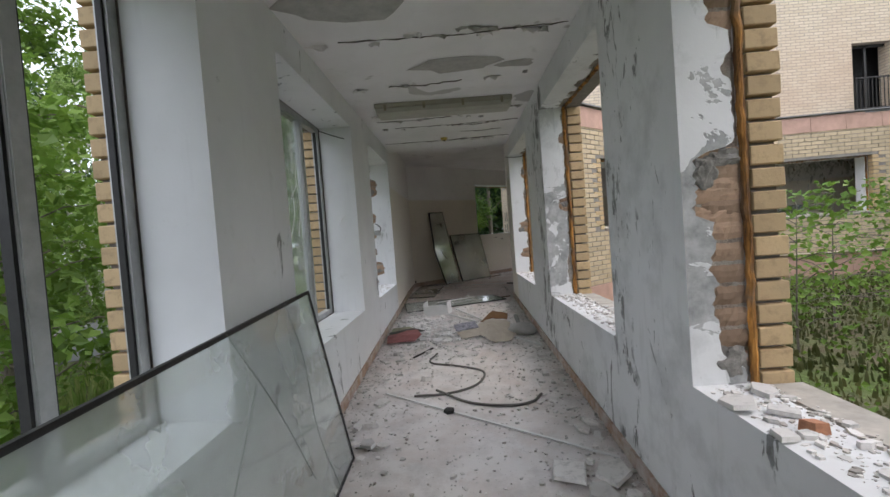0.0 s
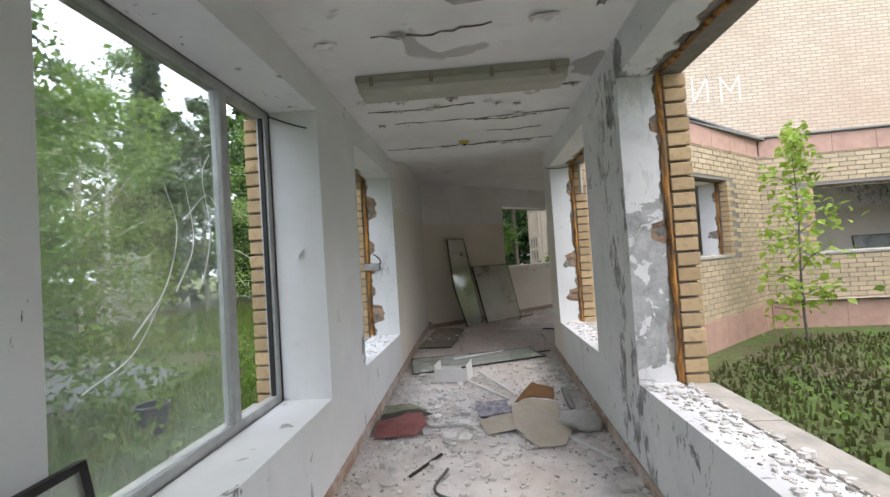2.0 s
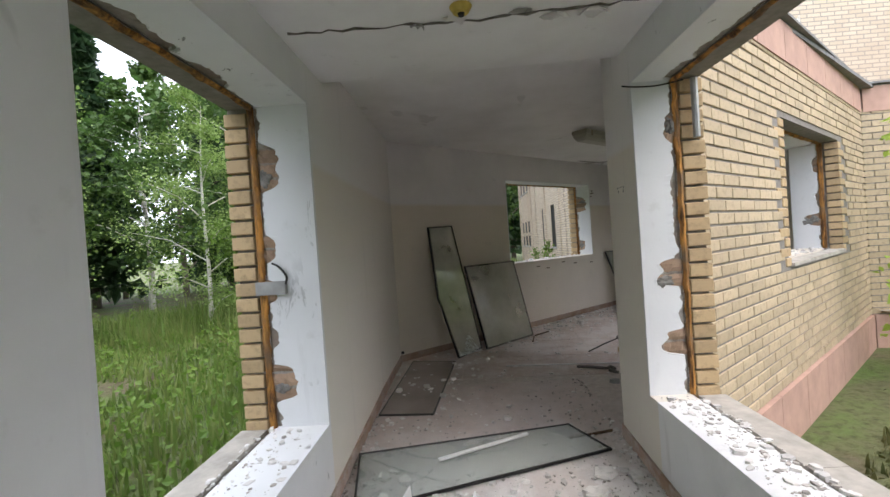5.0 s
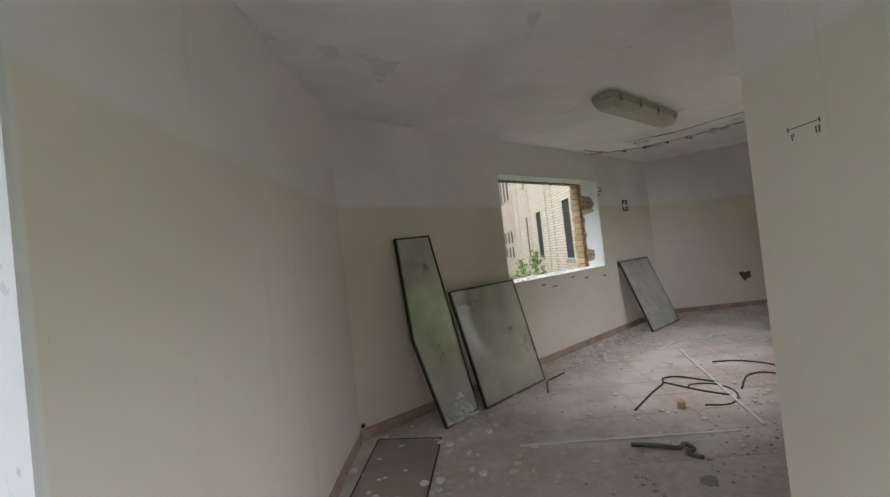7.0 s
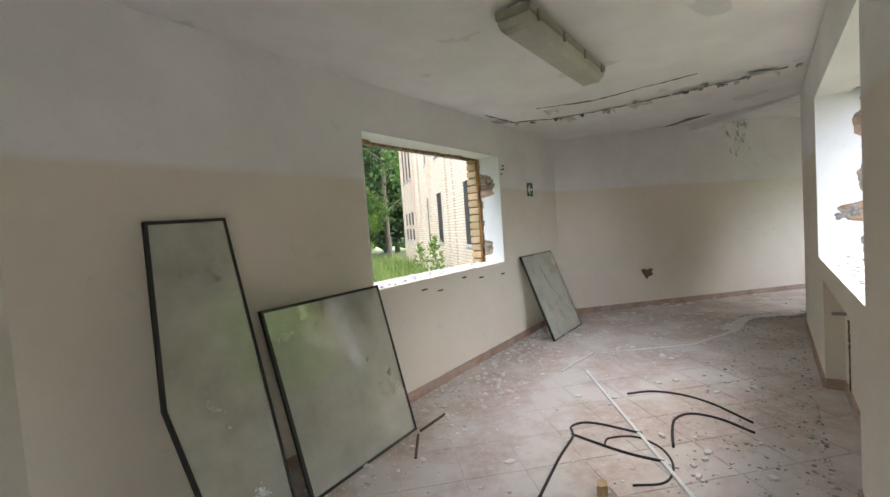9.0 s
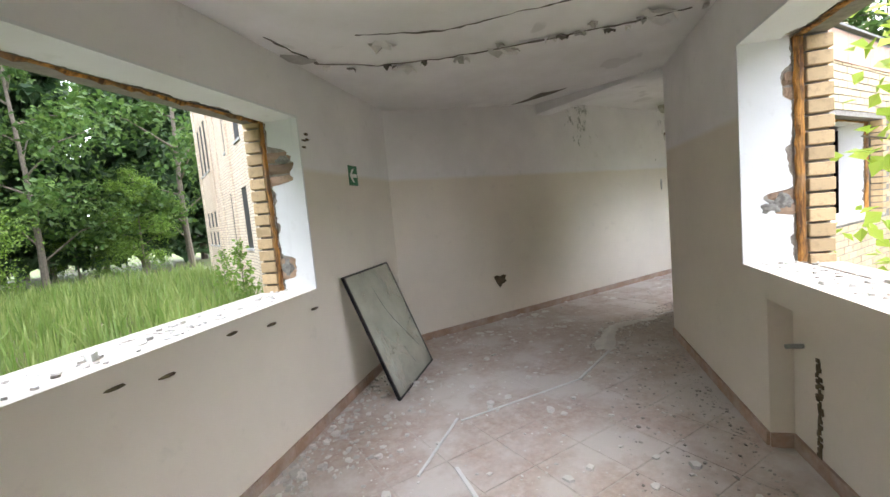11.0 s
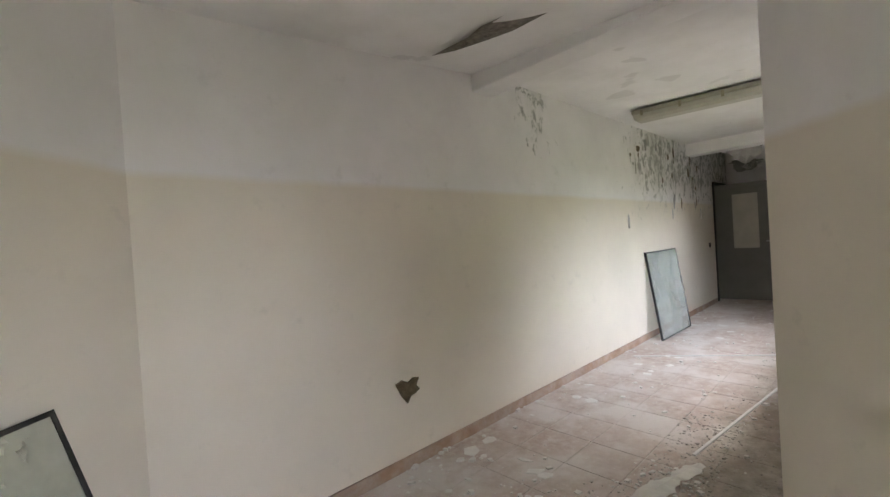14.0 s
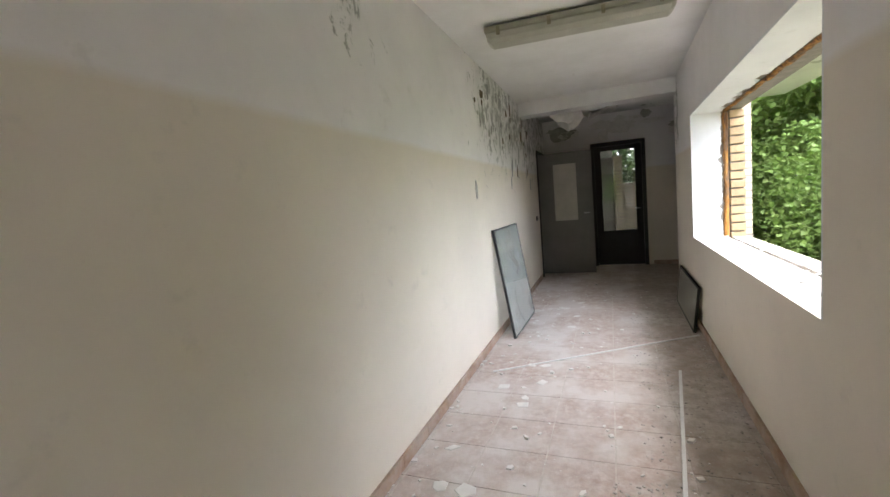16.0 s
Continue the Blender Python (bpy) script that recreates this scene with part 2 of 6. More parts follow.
M_BRICK = brick_mat("yellow_facing_brick", (0.50, 0.365, 0.21), 0.14)
M_BRICKP = brick_mat("pale_facing_brick", (0.50, 0.40, 0.27), 0.12)
M_REDBRICK = brick_mat("broken_red_brick", (0.40, 0.19, 0.11), 0.25)
M_MORTAR = simple("grey_mortar", (0.24, 0.22, 0.2), 0.95, 20)
M_WOOD = wood_mat()


def skirting_mat():
    m = mat("dusty_brown_skirting_tile", (0.40, 0.265, 0.185), 0.75)
    g = G(m)
    c = g.mix(g.ramp(g.noise(8, 5, 0.65), 0.3, 0.75), (0.44, 0.29, 0.20), (0.30, 0.20, 0.14))
    dust = g.ramp(g.noise(6, 7, 0.7), 0.40, 0.62)
    c = g.mix(g.math("MULTIPLY", dust, g.ramp(sep_z(g)["Y"], 3.5, 6.0, 0.85, 0.35)), c, (0.60, 0.57, 0.54))
    g.colour(c)
    g.bump(g.noise(40, 4), 0.3, 0.004)
    return m


M_BASE = skirting_mat()
M_ALU = simple("dull_aluminium", (0.42, 0.425, 0.42), 0.45, 10, 0.2, 0.35)
M_BLACK = simple("black_rubber", (0.02, 0.02, 0.02), 0.6, 20, 0.3)
# near black: shade of the unlit side room, also plain dark small parts
M_DARK = simple("unlit_room_and_near_black", (0.05, 0.05, 0.05), 0.9)
M_RUBBLE = brick_mat("plaster_rubble", (0.72, 0.70, 0.68), 0.2)
M_GRIT = brick_mat("grey_dirt_crumbs", (0.44, 0.41, 0.38), 0.4)
M_PINK = simple("pink_render", (0.47, 0.30, 0.24), 0.85, 5, 0.15)
M_ROOF = simple("grey_roofing", (0.2, 0.2, 0.2), 0.9)
M_CONC = simple("grey_concrete", (0.33, 0.33, 0.32), 0.9, 8, 0.25)


def glass_mat(name, tint, rough=0.02, dirt=0.0, milk=(0.5, 0.55, 0.5), ior=1.45):
    m = mat(name, tint, rough)
    g = G(m)
    g.b.inputs["Transmission Weight"].default_value = 1.0
    g.b.inputs["IOR"].default_value = ior
    if dirt:
        d = g.ramp(g.noise(2.2, 5, 0.6), 0.3, 0.75, dirt * 0.5, dirt)
        g.put(g.b.inputs["Transmission Weight"], g.math("SUBTRACT", 1.0, d))
        g.colour(g.mix(d, tint, milk))
        g.rough(g.ramp(d, 0, 1, rough, 0.14))
    return m


M_PANE = glass_mat("dusty_window_glass", (0.93, 0.97, 0.95), 0.01, 0.12, (0.45, 0.5, 0.48))
M_CLEAR = glass_mat("smeared_door_glass", (0.9, 0.93, 0.9), 0.01, 0.03, (0.4, 0.42, 0.4))
M_UNIT = glass_mat("grimy_double_glazing", (0.92, 0.94, 0.84), 0.02, 0.5, (0.60, 0.61, 0.50), 1.85)
M_UNIT1 = glass_mat("dusty_clear_glazing", (0.85, 0.9, 0.88), 0.03, 0.35, (0.62, 0.66, 0.64))


# ---- mesh helpers ----
def link(name, bm, material, parent=None, label="", smooth=False):
    me = bpy.data.meshes.new(name)
    bm.to_mesh(me)
    bm.free()
    if smooth:
        for f in me.polygons:
            f.use_smooth = True
    for one in (material if isinstance(material, (list, tuple)) else [material]):
        me.materials.append(one)
    ob = new(name, me)
    if parent:
        ob.parent = parent
    if label:
        ob["label"] = label
    return ob


def part(name, bm, material, parent, label="", smooth=False):
    return link(name, bm, material, parent, label, smooth)


def same(name, ob, parent, m=None):
    """Another object on the mesh of ob."""
    o = new(name, ob.data)
    o.parent = parent
    o.matrix_local = m or Matrix()
    return o


def thing(name, label, category, m=None, group="", kind=""):
    ob = tagged(new(name), label, category, group, kind)
    if m is not None:
        ob.matrix_world = m
    return ob


def box(bm, x0, x1, y0, y1, z0, z1, m=None, mi=0):
    v = [bm.verts.new((x, y, z)) for z in (z0, z1) for x, y in ((x0, y0), (x1, y0), (x1, y1), (x0, y1))]
    if m:
        for q in v:
            q.co = m @ q.co
    for ids in ((3, 2, 1, 0), (4, 5, 6, 7), (0, 1, 5, 4), (1, 2, 6, 5), (2, 3, 7, 6), (3, 0, 4, 7)):
        bm.faces.new([v[i] for i in ids]).material_index = mi
    return v


def boxes(*rows):
    bm = bmesh.new()
    for r in rows:
        box(bm, *r)
    return bm


def bevelled(bm, w, seg=2):
    bmesh.ops.bevel(bm, geom=bm.edges[:], offset=w, segments=seg, affect="EDGES")
    return bm


def prism(points, z0, z1):
    """A solid over a plan outline; z0 and z1 are numbers or functions of x and y."""
    f0 = z0 if callable(z0) else (lambda x, y: z0)
    f1 = z1 if callable(z1) else (lambda x, y: z1)
    bm = bmesh.new()
    lo = [bm.verts.new((x, y, f0(x, y))) for x, y in points]
    hi = [bm.verts.new((x, y, f1(x, y))) for x, y in points]
    n = len(points)
    bm.faces.new(lo[::-1]), bm.faces.new(hi)
    for i in range(n):
        bm.faces.new((lo[i], lo[(i + 1) % n], hi[(i + 1) % n], hi[i]))
    bmesh.ops.recalc_face_normals(bm, faces=bm.faces)
    return bm


def tube(bm, pts, r, sides=6):
    """A round bar through the points, with tapering radius if r is a pair."""
    pts = [Vector(p) for p in pts]
    ring0 = None
    for i, p in enumerate(pts):
        d = (pts[min(i + 1, len(pts) - 1)] - pts[max(i - 1, 0)]).normalized()
        a = d.orthogonal().normalized()
        b = d.cross(a)
        k = i / max(1, len(pts) - 1)
        rr = r if not isinstance(r, tuple) else r[0] * (1 - k) + r[1] * k
        ring = [bm.verts.new(p + rr * (a * math.cos(j * 2 * math.pi / sides) + b * math.sin(j * 2 * math.pi / sides))) for j in range(sides)]
        if ring0:
            best = min(range(sides), key=lambda o: sum((ring[(j + o) % sides].co - ring0[j].co).length for j in range(sides)))
            ring = ring[best:] + ring[:best]
            for j in range(sides):
                bm.faces.new((ring0[j], ring0[(j + 1) % sides], ring[(j + 1) % sides], ring[j]))
        else:
            bm.faces.new(ring[::-1])
        ring0 = ring
    bm.faces.new(ring0)
    return bm


def smooth_line(pts, n=6):
    """Catmull-Rom through the points."""
    p = [Vector(q) for q in pts]
    p = [2 * p[0] - p[1]] + p + [2 * p[-1] - p[-2]]
    out = []
    for i in range(1, len(p) - 2):
        for k in range(n):
            t = k / n
            out.append(0.5 * (2 * p[i] + (p[i + 1] - p[i - 1]) * t + (2 * p[i - 1] - 5 * p[i] + 4 * p[i + 1] - p[i + 2]) * t * t + (3 * p[i] - p[i - 1] - 3 * p[i + 1] + p[i + 2]) * t ** 3))
    return out + [p[-2]]


def blob(rng, n, rx, ry):
    """An uneven outline of n points."""
    a0 = rng.random() * 6
    return [((rx * (0.65 + 0.5 * rng.random())) * math.cos(a0 + i * 6.2832 / n), (ry * (0.65 + 0.5 * rng.random())) * math.sin(a0 + i * 6.2832 / n)) for i in range(n)]


# ---- plan ----
def floor_z(x, y):
    return min(0.0, -0.27 + 0.045 * y)


A0, A1 = (-0.737, -3.2), (-0.737, 6.858)
CC = (3.303, 10.393)
C1 = (12.72, 9.944)
D1 = (12.62, 7.2)
T0, E2, E1 = (10.05, 8.198), (5.183, 8.564), (0.975, 5.0)
R1 = (0.975, -3.2)
GROUND = -0.5
SKIN = 0.12
# thickness of the inner leaf and of the gap behind it, wall by wall
BUILD_UP = {"wall_west": (0.29, 0.045), "wall_east": (0.215, 0.035), "wall_window_bend": (0.255, 0.04), "wall_court_bend": (0.265, 0.055), "wall_court_east": (0.27, 0.05), "wall_north": (0.30, 0.06), "wall_end": (0.30, 0.06)}


def frame_of(a, b):
    """A wall's own axes: x along it, y outward (to the left of the way from a to b)."""
    d = Vector((b[0] - a[0], b[1] - a[1], 0))
    n = d.length
    d.normalize()
    m = Matrix(((d.x, -d.y, 0, a[0]), (d.y, d.x, 0, a[1]), (0, 0, 1, 0), (0, 0, 0, 1)))
    return m, n


def cells(length, z0, z1, holes):
    """Rectangles of a wall round its holes (s0, s1, lo, hi)."""
    out, s = [], 0.0
    for s0, s1, lo, hi in sorted(holes):
        out.append((s, s0, z0, z1))
        out.append((s0, s1, z0, lo))
        out.append((s0, s1, hi, z1))
        s = s1
    out.append((s, length, z0, z1))
    return [c for c in out if c[1] - c[0] > 1e-4 and c[3] - c[2] > 1e-4]


COURSE, BRICK_L, BRICK_H = 0.082, 0.25, 0.068
WALLS = {}
COAT = 0.014


def wall(name, label, a, b, holes, material, zlow, ztop, skin_top, ext=(0.0, 0.0), brick=None, coats=(), recess=None):
    """An outer wall: plastered inner leaf, timber-filled gap, brick skin; openings go through all of it."""
    m, n = frame_of(a, b)
    leaf, gap = BUILD_UP[name]
    bm = bmesh.new()
    wide = [(h[0] - COAT, h[1] + COAT, h[2], h[3] + COAT) if i in coats else h for i, h in enumerate(holes)]
    for s0, s1, z0, z1 in cells(n, zlow, ztop, wide):
        if recess and z0 < recess[2] < z1 and s0 < recess[0] < s1 and s1 > recess[1]:
            a, b, top, deep = recess
            box(bm, s0, a, 0, leaf, z0, z1), box(bm, b, s1, 0, leaf, z0, z1)
            box(bm, a, b, 0, leaf, top, z1), box(bm, a, b, deep, leaf, z0, top)
        else:
            box(bm, s0, s1, 0, leaf, z0, z1)
    ob = tagged(link(name, bm, material), label, "wall", kind="structure")
    ob.matrix_world = m
    bm = bmesh.new()
    y0, y1 = leaf + gap + 0.012, leaf + gap + SKIN - 0.008
    for s0, s1, z0, z1 in cells(n, GROUND - 0.1, skin_top, [(h[0] - 0.04, h[1] + 0.04, h[2] - 0.03, h[3] + 0.01) for h in holes]):
        s0 = s0 - ext[0] if s0 == 0.0 else s0
        s1 = s1 + ext[1] if s1 == n else s1
        box(bm, s0, s1, leaf + 0.003, y1, z0, z1)
    part("mortar_backing", bm, M_MORTAR, ob)
    WALLS[name] = (ob, m, n, holes, skin_top, ext, brick, material)
    return ob


L_SILL, R_SILL, HEAD1 = 0.345, 0.368, 2.04
CEIL1, CEIL2, CEIL3 = 2.25, 2.42, 2.62
ly = 3.2
RECESS = (1.89, 3.40, 0.775, 0.11)
HL = [(-1.64 + ly, 0.0 + ly, L_SILL, HEAD1), (0.72 + ly, 2.34 + ly, L_SILL, HEAD1), (3.08 + ly, 4.445 + ly, L_SILL, HEAD1)]
HR = [(0.44, 1.91, R_SILL, HEAD1), (2.691, 4.27, R_SILL, HEAD1), (5.02, 6.64, R_SILL, HEAD1)]
wall("wall_west", "peeling white plaster wall with three window openings", A0, A1, HL, M_WALL1B, -0.7, 2.75, 2.95, (0, 0.25), "near", (2,))
wall("wall_window_bend", "cream and white painted wall with an empty window", A1, CC, [(1.84, 3.80, 0.922, 2.055)], M_WALL2, -0.4, 2.75, 2.95, (0.2, 0.2), "near", (0,))
wall("wall_north", "mould-stained cream and white painted wall", CC, C1, [(8.40, 9.30, 0.0, 2.12)], M_WALL3, -0.4, 3.0, 2.95, (0.2, 0.3))
wall("wall_end", "dirty white end wall with a glazed door", C1, D1, [(0.82, 1.72, 0.0, 2.22)], M_WALL2, -0.4, 3.1, 3.2)
wall("wall_court_east", "cream and white painted wall with a wide empty window", T0, E2, [(0.91, 3.84, 0.83, 2.01)], M_WALL2, -0.4, 2.85, 2.95, (0.0, -0.2), "far", (0,))
wall("wall_court_bend", "cream and white painted wall with an empty window", E2, E1, [(1.615, 3.575, 0.912, 2.10)], M_WALL2, -0.4, 2.75, 2.95, (-0.2, -0.2), "far", (0,), RECESS)
wall("wall_east", "badly peeling white plaster wall with three window openings", E1, R1, HR, M_WALL1, -0.7, 2.75, 2.95, (-0.12, 0), "near", (0, 1, 2))
bm = boxes((-1.3, 1.5, -3.5, -3.2, -0.7, 2.9))
tagged(link("wall_south", bm, M_WALL1B), "worn white plaster wall closing the corridor", "wall", kind="structure")
# floors
bm = bmesh.new()
nx, ny = 3, 60
grid = [[bm.verts.new((-1.0 + 2.3 * i / nx, -3.4 + 10.4 * j / ny, floor_z(0, -3.4 + 10.4 * j / ny) - 0.004)) for i in range(nx + 1)] for j in range(ny + 1)]
for j in range(ny):
    for i in range(nx):
        bm.faces.new((grid[j][i], grid[j][i + 1], grid[j + 1][i + 1], grid[j + 1][i]))
tagged(link("floor_corridor", bm, M_FLOOR1), "dusty reddish floor strewn with plaster rubble", "floor", kind="structure")
bm = bmesh.new()
for ring in ([(-1.0, 6.0), (1.3, 6.0), (1.3, 7.0), (-1.0, 7.0)], [(0.98, 4.95), (1.3, 4.95), (1.3, 6.0), (0.98, 6.0)], [(1.3, 4.9), (5.4, 8.4), (5.4, 10.5), (3.2, 10.6), (1.3, 8.9)], [(-0.9, 7.0), (1.3, 7.0), (1.3, 8.9)], [(5.4, 8.0), (13.0, 7.3), (13.0, 10.5), (5.4, 10.5)]):
    bm.faces.new([bm.verts.new((x, y, -0.0022)) for x, y in ring])
FLOOR2 = tagged(link("floor", bm, M_GROUT), "dusty terracotta tiled floor with plaster dust", "floor", kind="structure")

# ceilings
tagged(link("ceiling_corridor", boxes((-1.1, 1.35, -3.4, 4.73, CEIL1, 2.7)), M_CEIL1), "cracked white painted concrete ceiling", "ceiling", kind="structure")
bm = bmesh.new()
CB, EB = (5.42, 10.295, 2.60), (5.19, 8.56, 2.46)
ring = [(-0.74, 4.73, 2.41), (0.98, 4.73, 2.43), (0.975, 5.0, 2.43), EB, CB, (3.303, 10.393, 2.41), (-0.737, 6.858, 2.41)]
out = [(-1.1, 4.70, 2.41), (1.3, 4.70, 2.43), (1.2, 4.8, 2.43), (5.3, 8.3, 2.46), (5.45, 10.6, 2.60), (3.2, 10.65, 2.41), (-1.0, 7.0, 2.41)]
v = [bm.verts.new(p) for p in out]
top = [bm.verts.new((p[0], p[1], 2.9)) for p in out]
for ids in ((0, 1, 2), (0, 2, 6), (2, 3, 5), (2, 5, 6), (3, 4, 5)):
    bm.faces.new([v[i] for i in ids])
for i in range(7):
    j = (i + 1) % 7
    bm.faces.new((v[j], v[i], top[i], top[j]))
bm.faces.new(top)
bmesh.ops.recalc_face_normals(bm, faces=bm.faces)
tagged(link("ceiling_bend", bm, M_CEIL2), "white painted ceiling with a flaking crack", "ceiling", kind="structure")
tagged(link("ceiling_east", prism([(5.25, 8.3), (10.4, 7.9), (10.4, 10.5), (5.44, 10.7)], CEIL3, 2.9), M_CEIL2), "white painted ceiling", "ceiling", kind="structure")
M_PEEL = ceiling_mat("peeling_stained_ceiling", 1.6)
tagged(link("ceiling_hall", prism([(10.2, 6.0), (13.2, 6.0), (13.2, 10.4), (10.2, 10.5)], 2.72, 2.95), M_PEEL), "stained ceiling with hanging paint", "ceiling", kind="structure")
tagged(link("beam_bend", bevelled(prism([(5.19, 8.5), (5.42, 8.49), (5.64, 10.36), (5.42, 10.37)], 2.455, 2.86), 0.006), M_CEIL2), "white painted ceiling beam", "beam", kind="structure")
tagged(link("beam_hall", bevelled(prism([(10.15, 8.1), (10.45, 8.1), (10.62, 10.3), (10.35, 10.3)], 2.45, 2.86), 0.006), M_CEIL2), "white painted ceiling beam", "beam", kind="structure")


def skirting(name, a, b, gaps=(), h=0.085):
    m, n = frame_of(a, b)
    s = 0.0
    bm = bmesh.new()
    for g0, g1 in list(gaps) + [(n, n)]:
        k = max(1, int((g0 - s) / 0.33))
        for i in range(k):
            s0, s1 = s + (g0 - s) * i / k, s + (g0 - s) * (i + 1) / k - 0.003
            vs = box(bm, s0, s1, -0.014, 0.004, 0, h)
            for q in vs:
                w = m @ q.co
                q.co.z += floor_z(w.x, w.y) - 0.012
        s = g1
    ob = tagged(link(name, bm, M_BASE), "dusty brown tiled skirting", "skirting", kind="structure")
    ob.matrix_world = m


skirting("baseboard_west", A0, A1)
skirting("baseboard_window_bend", A1, CC)
skirting("baseboard_north", CC, C1, [(8.32, 9.38)])
skirting("baseboard_end", C1, D1, [(0.74, 1.80)])
skirting("baseboard_court_east", T0, E2)
skirting("baseboard_court_bend", E2, E1, [RECESS[:2]])
skirting("baseboard_east", E1, R1)


# ---- glazing units ----
M_CRACKG = simple("glass_crack_edge", (0.22, 0.25, 0.23), 0.4)
def glazing_unit(label, corners, lean_from, thick=0.022, material=M_UNIT, edge=0.013, group="loose glazing units", cracks=()):
    """A sealed pane with black edge tape. corners: outline in its own plane (x along, y up); lean_from: pose."""
    ob = thing("glass_pane", label, "glass pane", lean_from, group)
    bm = bmesh.new()
    f = [bm.verts.new((x, y, 0.0015)) for x, y in corners]
    r = [bm.verts.new((x, y, thick - 0.0015)) for x, y in corners]
    bm.faces.new(f[::-1]), bm.faces.new(r)
    n = len(corners)
    for i in range(n):
        bm.faces.new((f[i], f[(i + 1) % n], r[(i + 1) % n], r[i]))
    part("glass", bm, material, ob).visible_shadow = False
    c = Vector((sum(p[0] for p in corners) / n, sum(p[1] for p in corners) / n))
    bm = bmesh.new()
    for i in range(n):
        p, q = Vector(corners[i]), Vector(corners[(i + 1) % n])
        d = (q - p).normalized()
        nn = Vector((-d.y, d.x))
        if (c - p).dot(nn) < 0:
            nn = -nn
        a = [p - nn * 0.003 - d * 0.003, q - nn * 0.003 + d * 0.003, q + nn * edge, p + nn * edge]
        lo = [bm.verts.new((w.x, w.y, -0.001)) for w in a]
        hi = [bm.verts.new((w.x, w.y, thick + 0.001)) for w in a]
        for ids in ((0, 1, 2, 3),):
            bm.faces.new([lo[i] for i in ids][::-1]), bm.faces.new([hi[i] for i in ids])
        for k in range(4):
            bm.faces.new((lo[k], lo[(k + 1) % 4], hi[(k + 1) % 4], hi[k]))
    bmesh.ops.recalc_face_normals(bm, faces=bm.faces)
    part("edge_seal", bm, M_BLACK, ob, "black rubber edge seal")
    for line in cracks:
        bm = bmesh.new()
        tube(bm, smooth_line([(x, y, thick) for x, y in line], 4), 0.0018, 4)
        part("crack", bm, M_CRACKG, ob, "fine crack in the glass")
    return ob


def leaning(foot_a, foot_b, up):
    """Pose of a pane that stands on foot_a-foot_b; up: a point that lies straight above foot_a in its plane."""
    a, b, u = Vector(foot_a), Vector(foot_b), Vector(up)
    x = (b - a).normalized()
    y = u - a
    y = (y - x * y.dot(x)).normalized()
    z = x.cross(y)
    return Matrix(((x.x, y.x, z.x, a.x), (x.y, y.y, z.y, a.y), (x.z, y.z, z.z, a.z), (0, 0, 0, 1)))


# ---- window openings ----
def broken_mat():
    m = mat("broken_masonry", (0.4, 0.3, 0.22), 0.95)
    g = G(m)
    c = g.mix(g.ramp(g.noise(7, 4), 0.44, 0.56), (0.27, 0.22, 0.18), (0.34, 0.31, 0.27))
    c = g.mix(g.ramp(g.noise(30, 5, 0.7), 0.5, 0.75), c, (0.16, 0.13, 0.11))
    g.colour(c)
    g.bump(g.noise(45, 5, 0.7), 1.0, 0.012)
    return m


M_BROKEN = broken_mat()
M_INNER = brick_mat("broken_inner_brick", (0.33, 0.225, 0.155), 0.35)
M_SILL = simple("dusty_sill_render", (0.42, 0.39, 0.345), 0.95, 7, 0.3)
M_LUMP = simple("old_grey_mortar", (0.21, 0.20, 0.185), 0.95, 30, 0.5, 0.0, 0.8)


def timber(rng, s, z0, z1, inward, y0, y1):
    """A splintered upright of an old frame."""
    bm = bmesh.new()
    n = int((z1 - z0) / 0.045)
    rings = []
    for i in range(n + 1):
        z = z0 + (z1 - z0) * i / n
        d = 0.005 + 0.013 * rng.random() ** 2 + 0.004 * math.sin(i * 0.7)
        j = 0.012 * (rng.random() - 0.5)
        rings.append([bm.verts.new(p) for p in ((s, y0 + j, z), (s + inward * d, y0 + 0.008 + j, z), (s + inward * (d + 0.006 * rng.random()), (y0 + y1) / 2, z), (s + inward * d * 0.6, y1 - 0.004 + j, z), (s, y1, z))])
    for a, b in zip(rings, rings[1:]):
        for k in range(4):
            bm.faces.new((a[k], a[k + 1], b[k + 1], b[k]))
    bm.faces.new(rings[0]), bm.faces.new(rings[-1])
    bmesh.ops.recalc_face_normals(bm, faces=bm.faces)
    return bm


BRICK_MESH = {}


def brick_piece(length, material):
    key = (length, material.name)
    if key not in BRICK_MESH:
        me = bpy.data.meshes.new("brick")
        bm = boxes((0, length, 0, SKIN, 0, BRICK_H))
        bmesh.ops.bevel(bm, geom=bm.edges[:], offset=0.004, segments=1, affect="EDGES")
        bm.to_mesh(me)
        bm.free()
        me.materials.append(material)
        BRICK_MESH[key] = me
    return BRICK_MESH[key]


PENDING_BRICKS = []


def bite_depth(u, c, h, d, seed):
    """How far the coat has fallen off at u: a broken-out place with an uneven outline."""
    k = max(0.0, 1 - (abs(u - c) / h) ** 7.0)
    return d * k * (0.84 + 0.34 * noise.noise(Vector((u * 15, seed, 0))) + 0.12 * noise.noise(Vector((u * 70, seed, 3))))


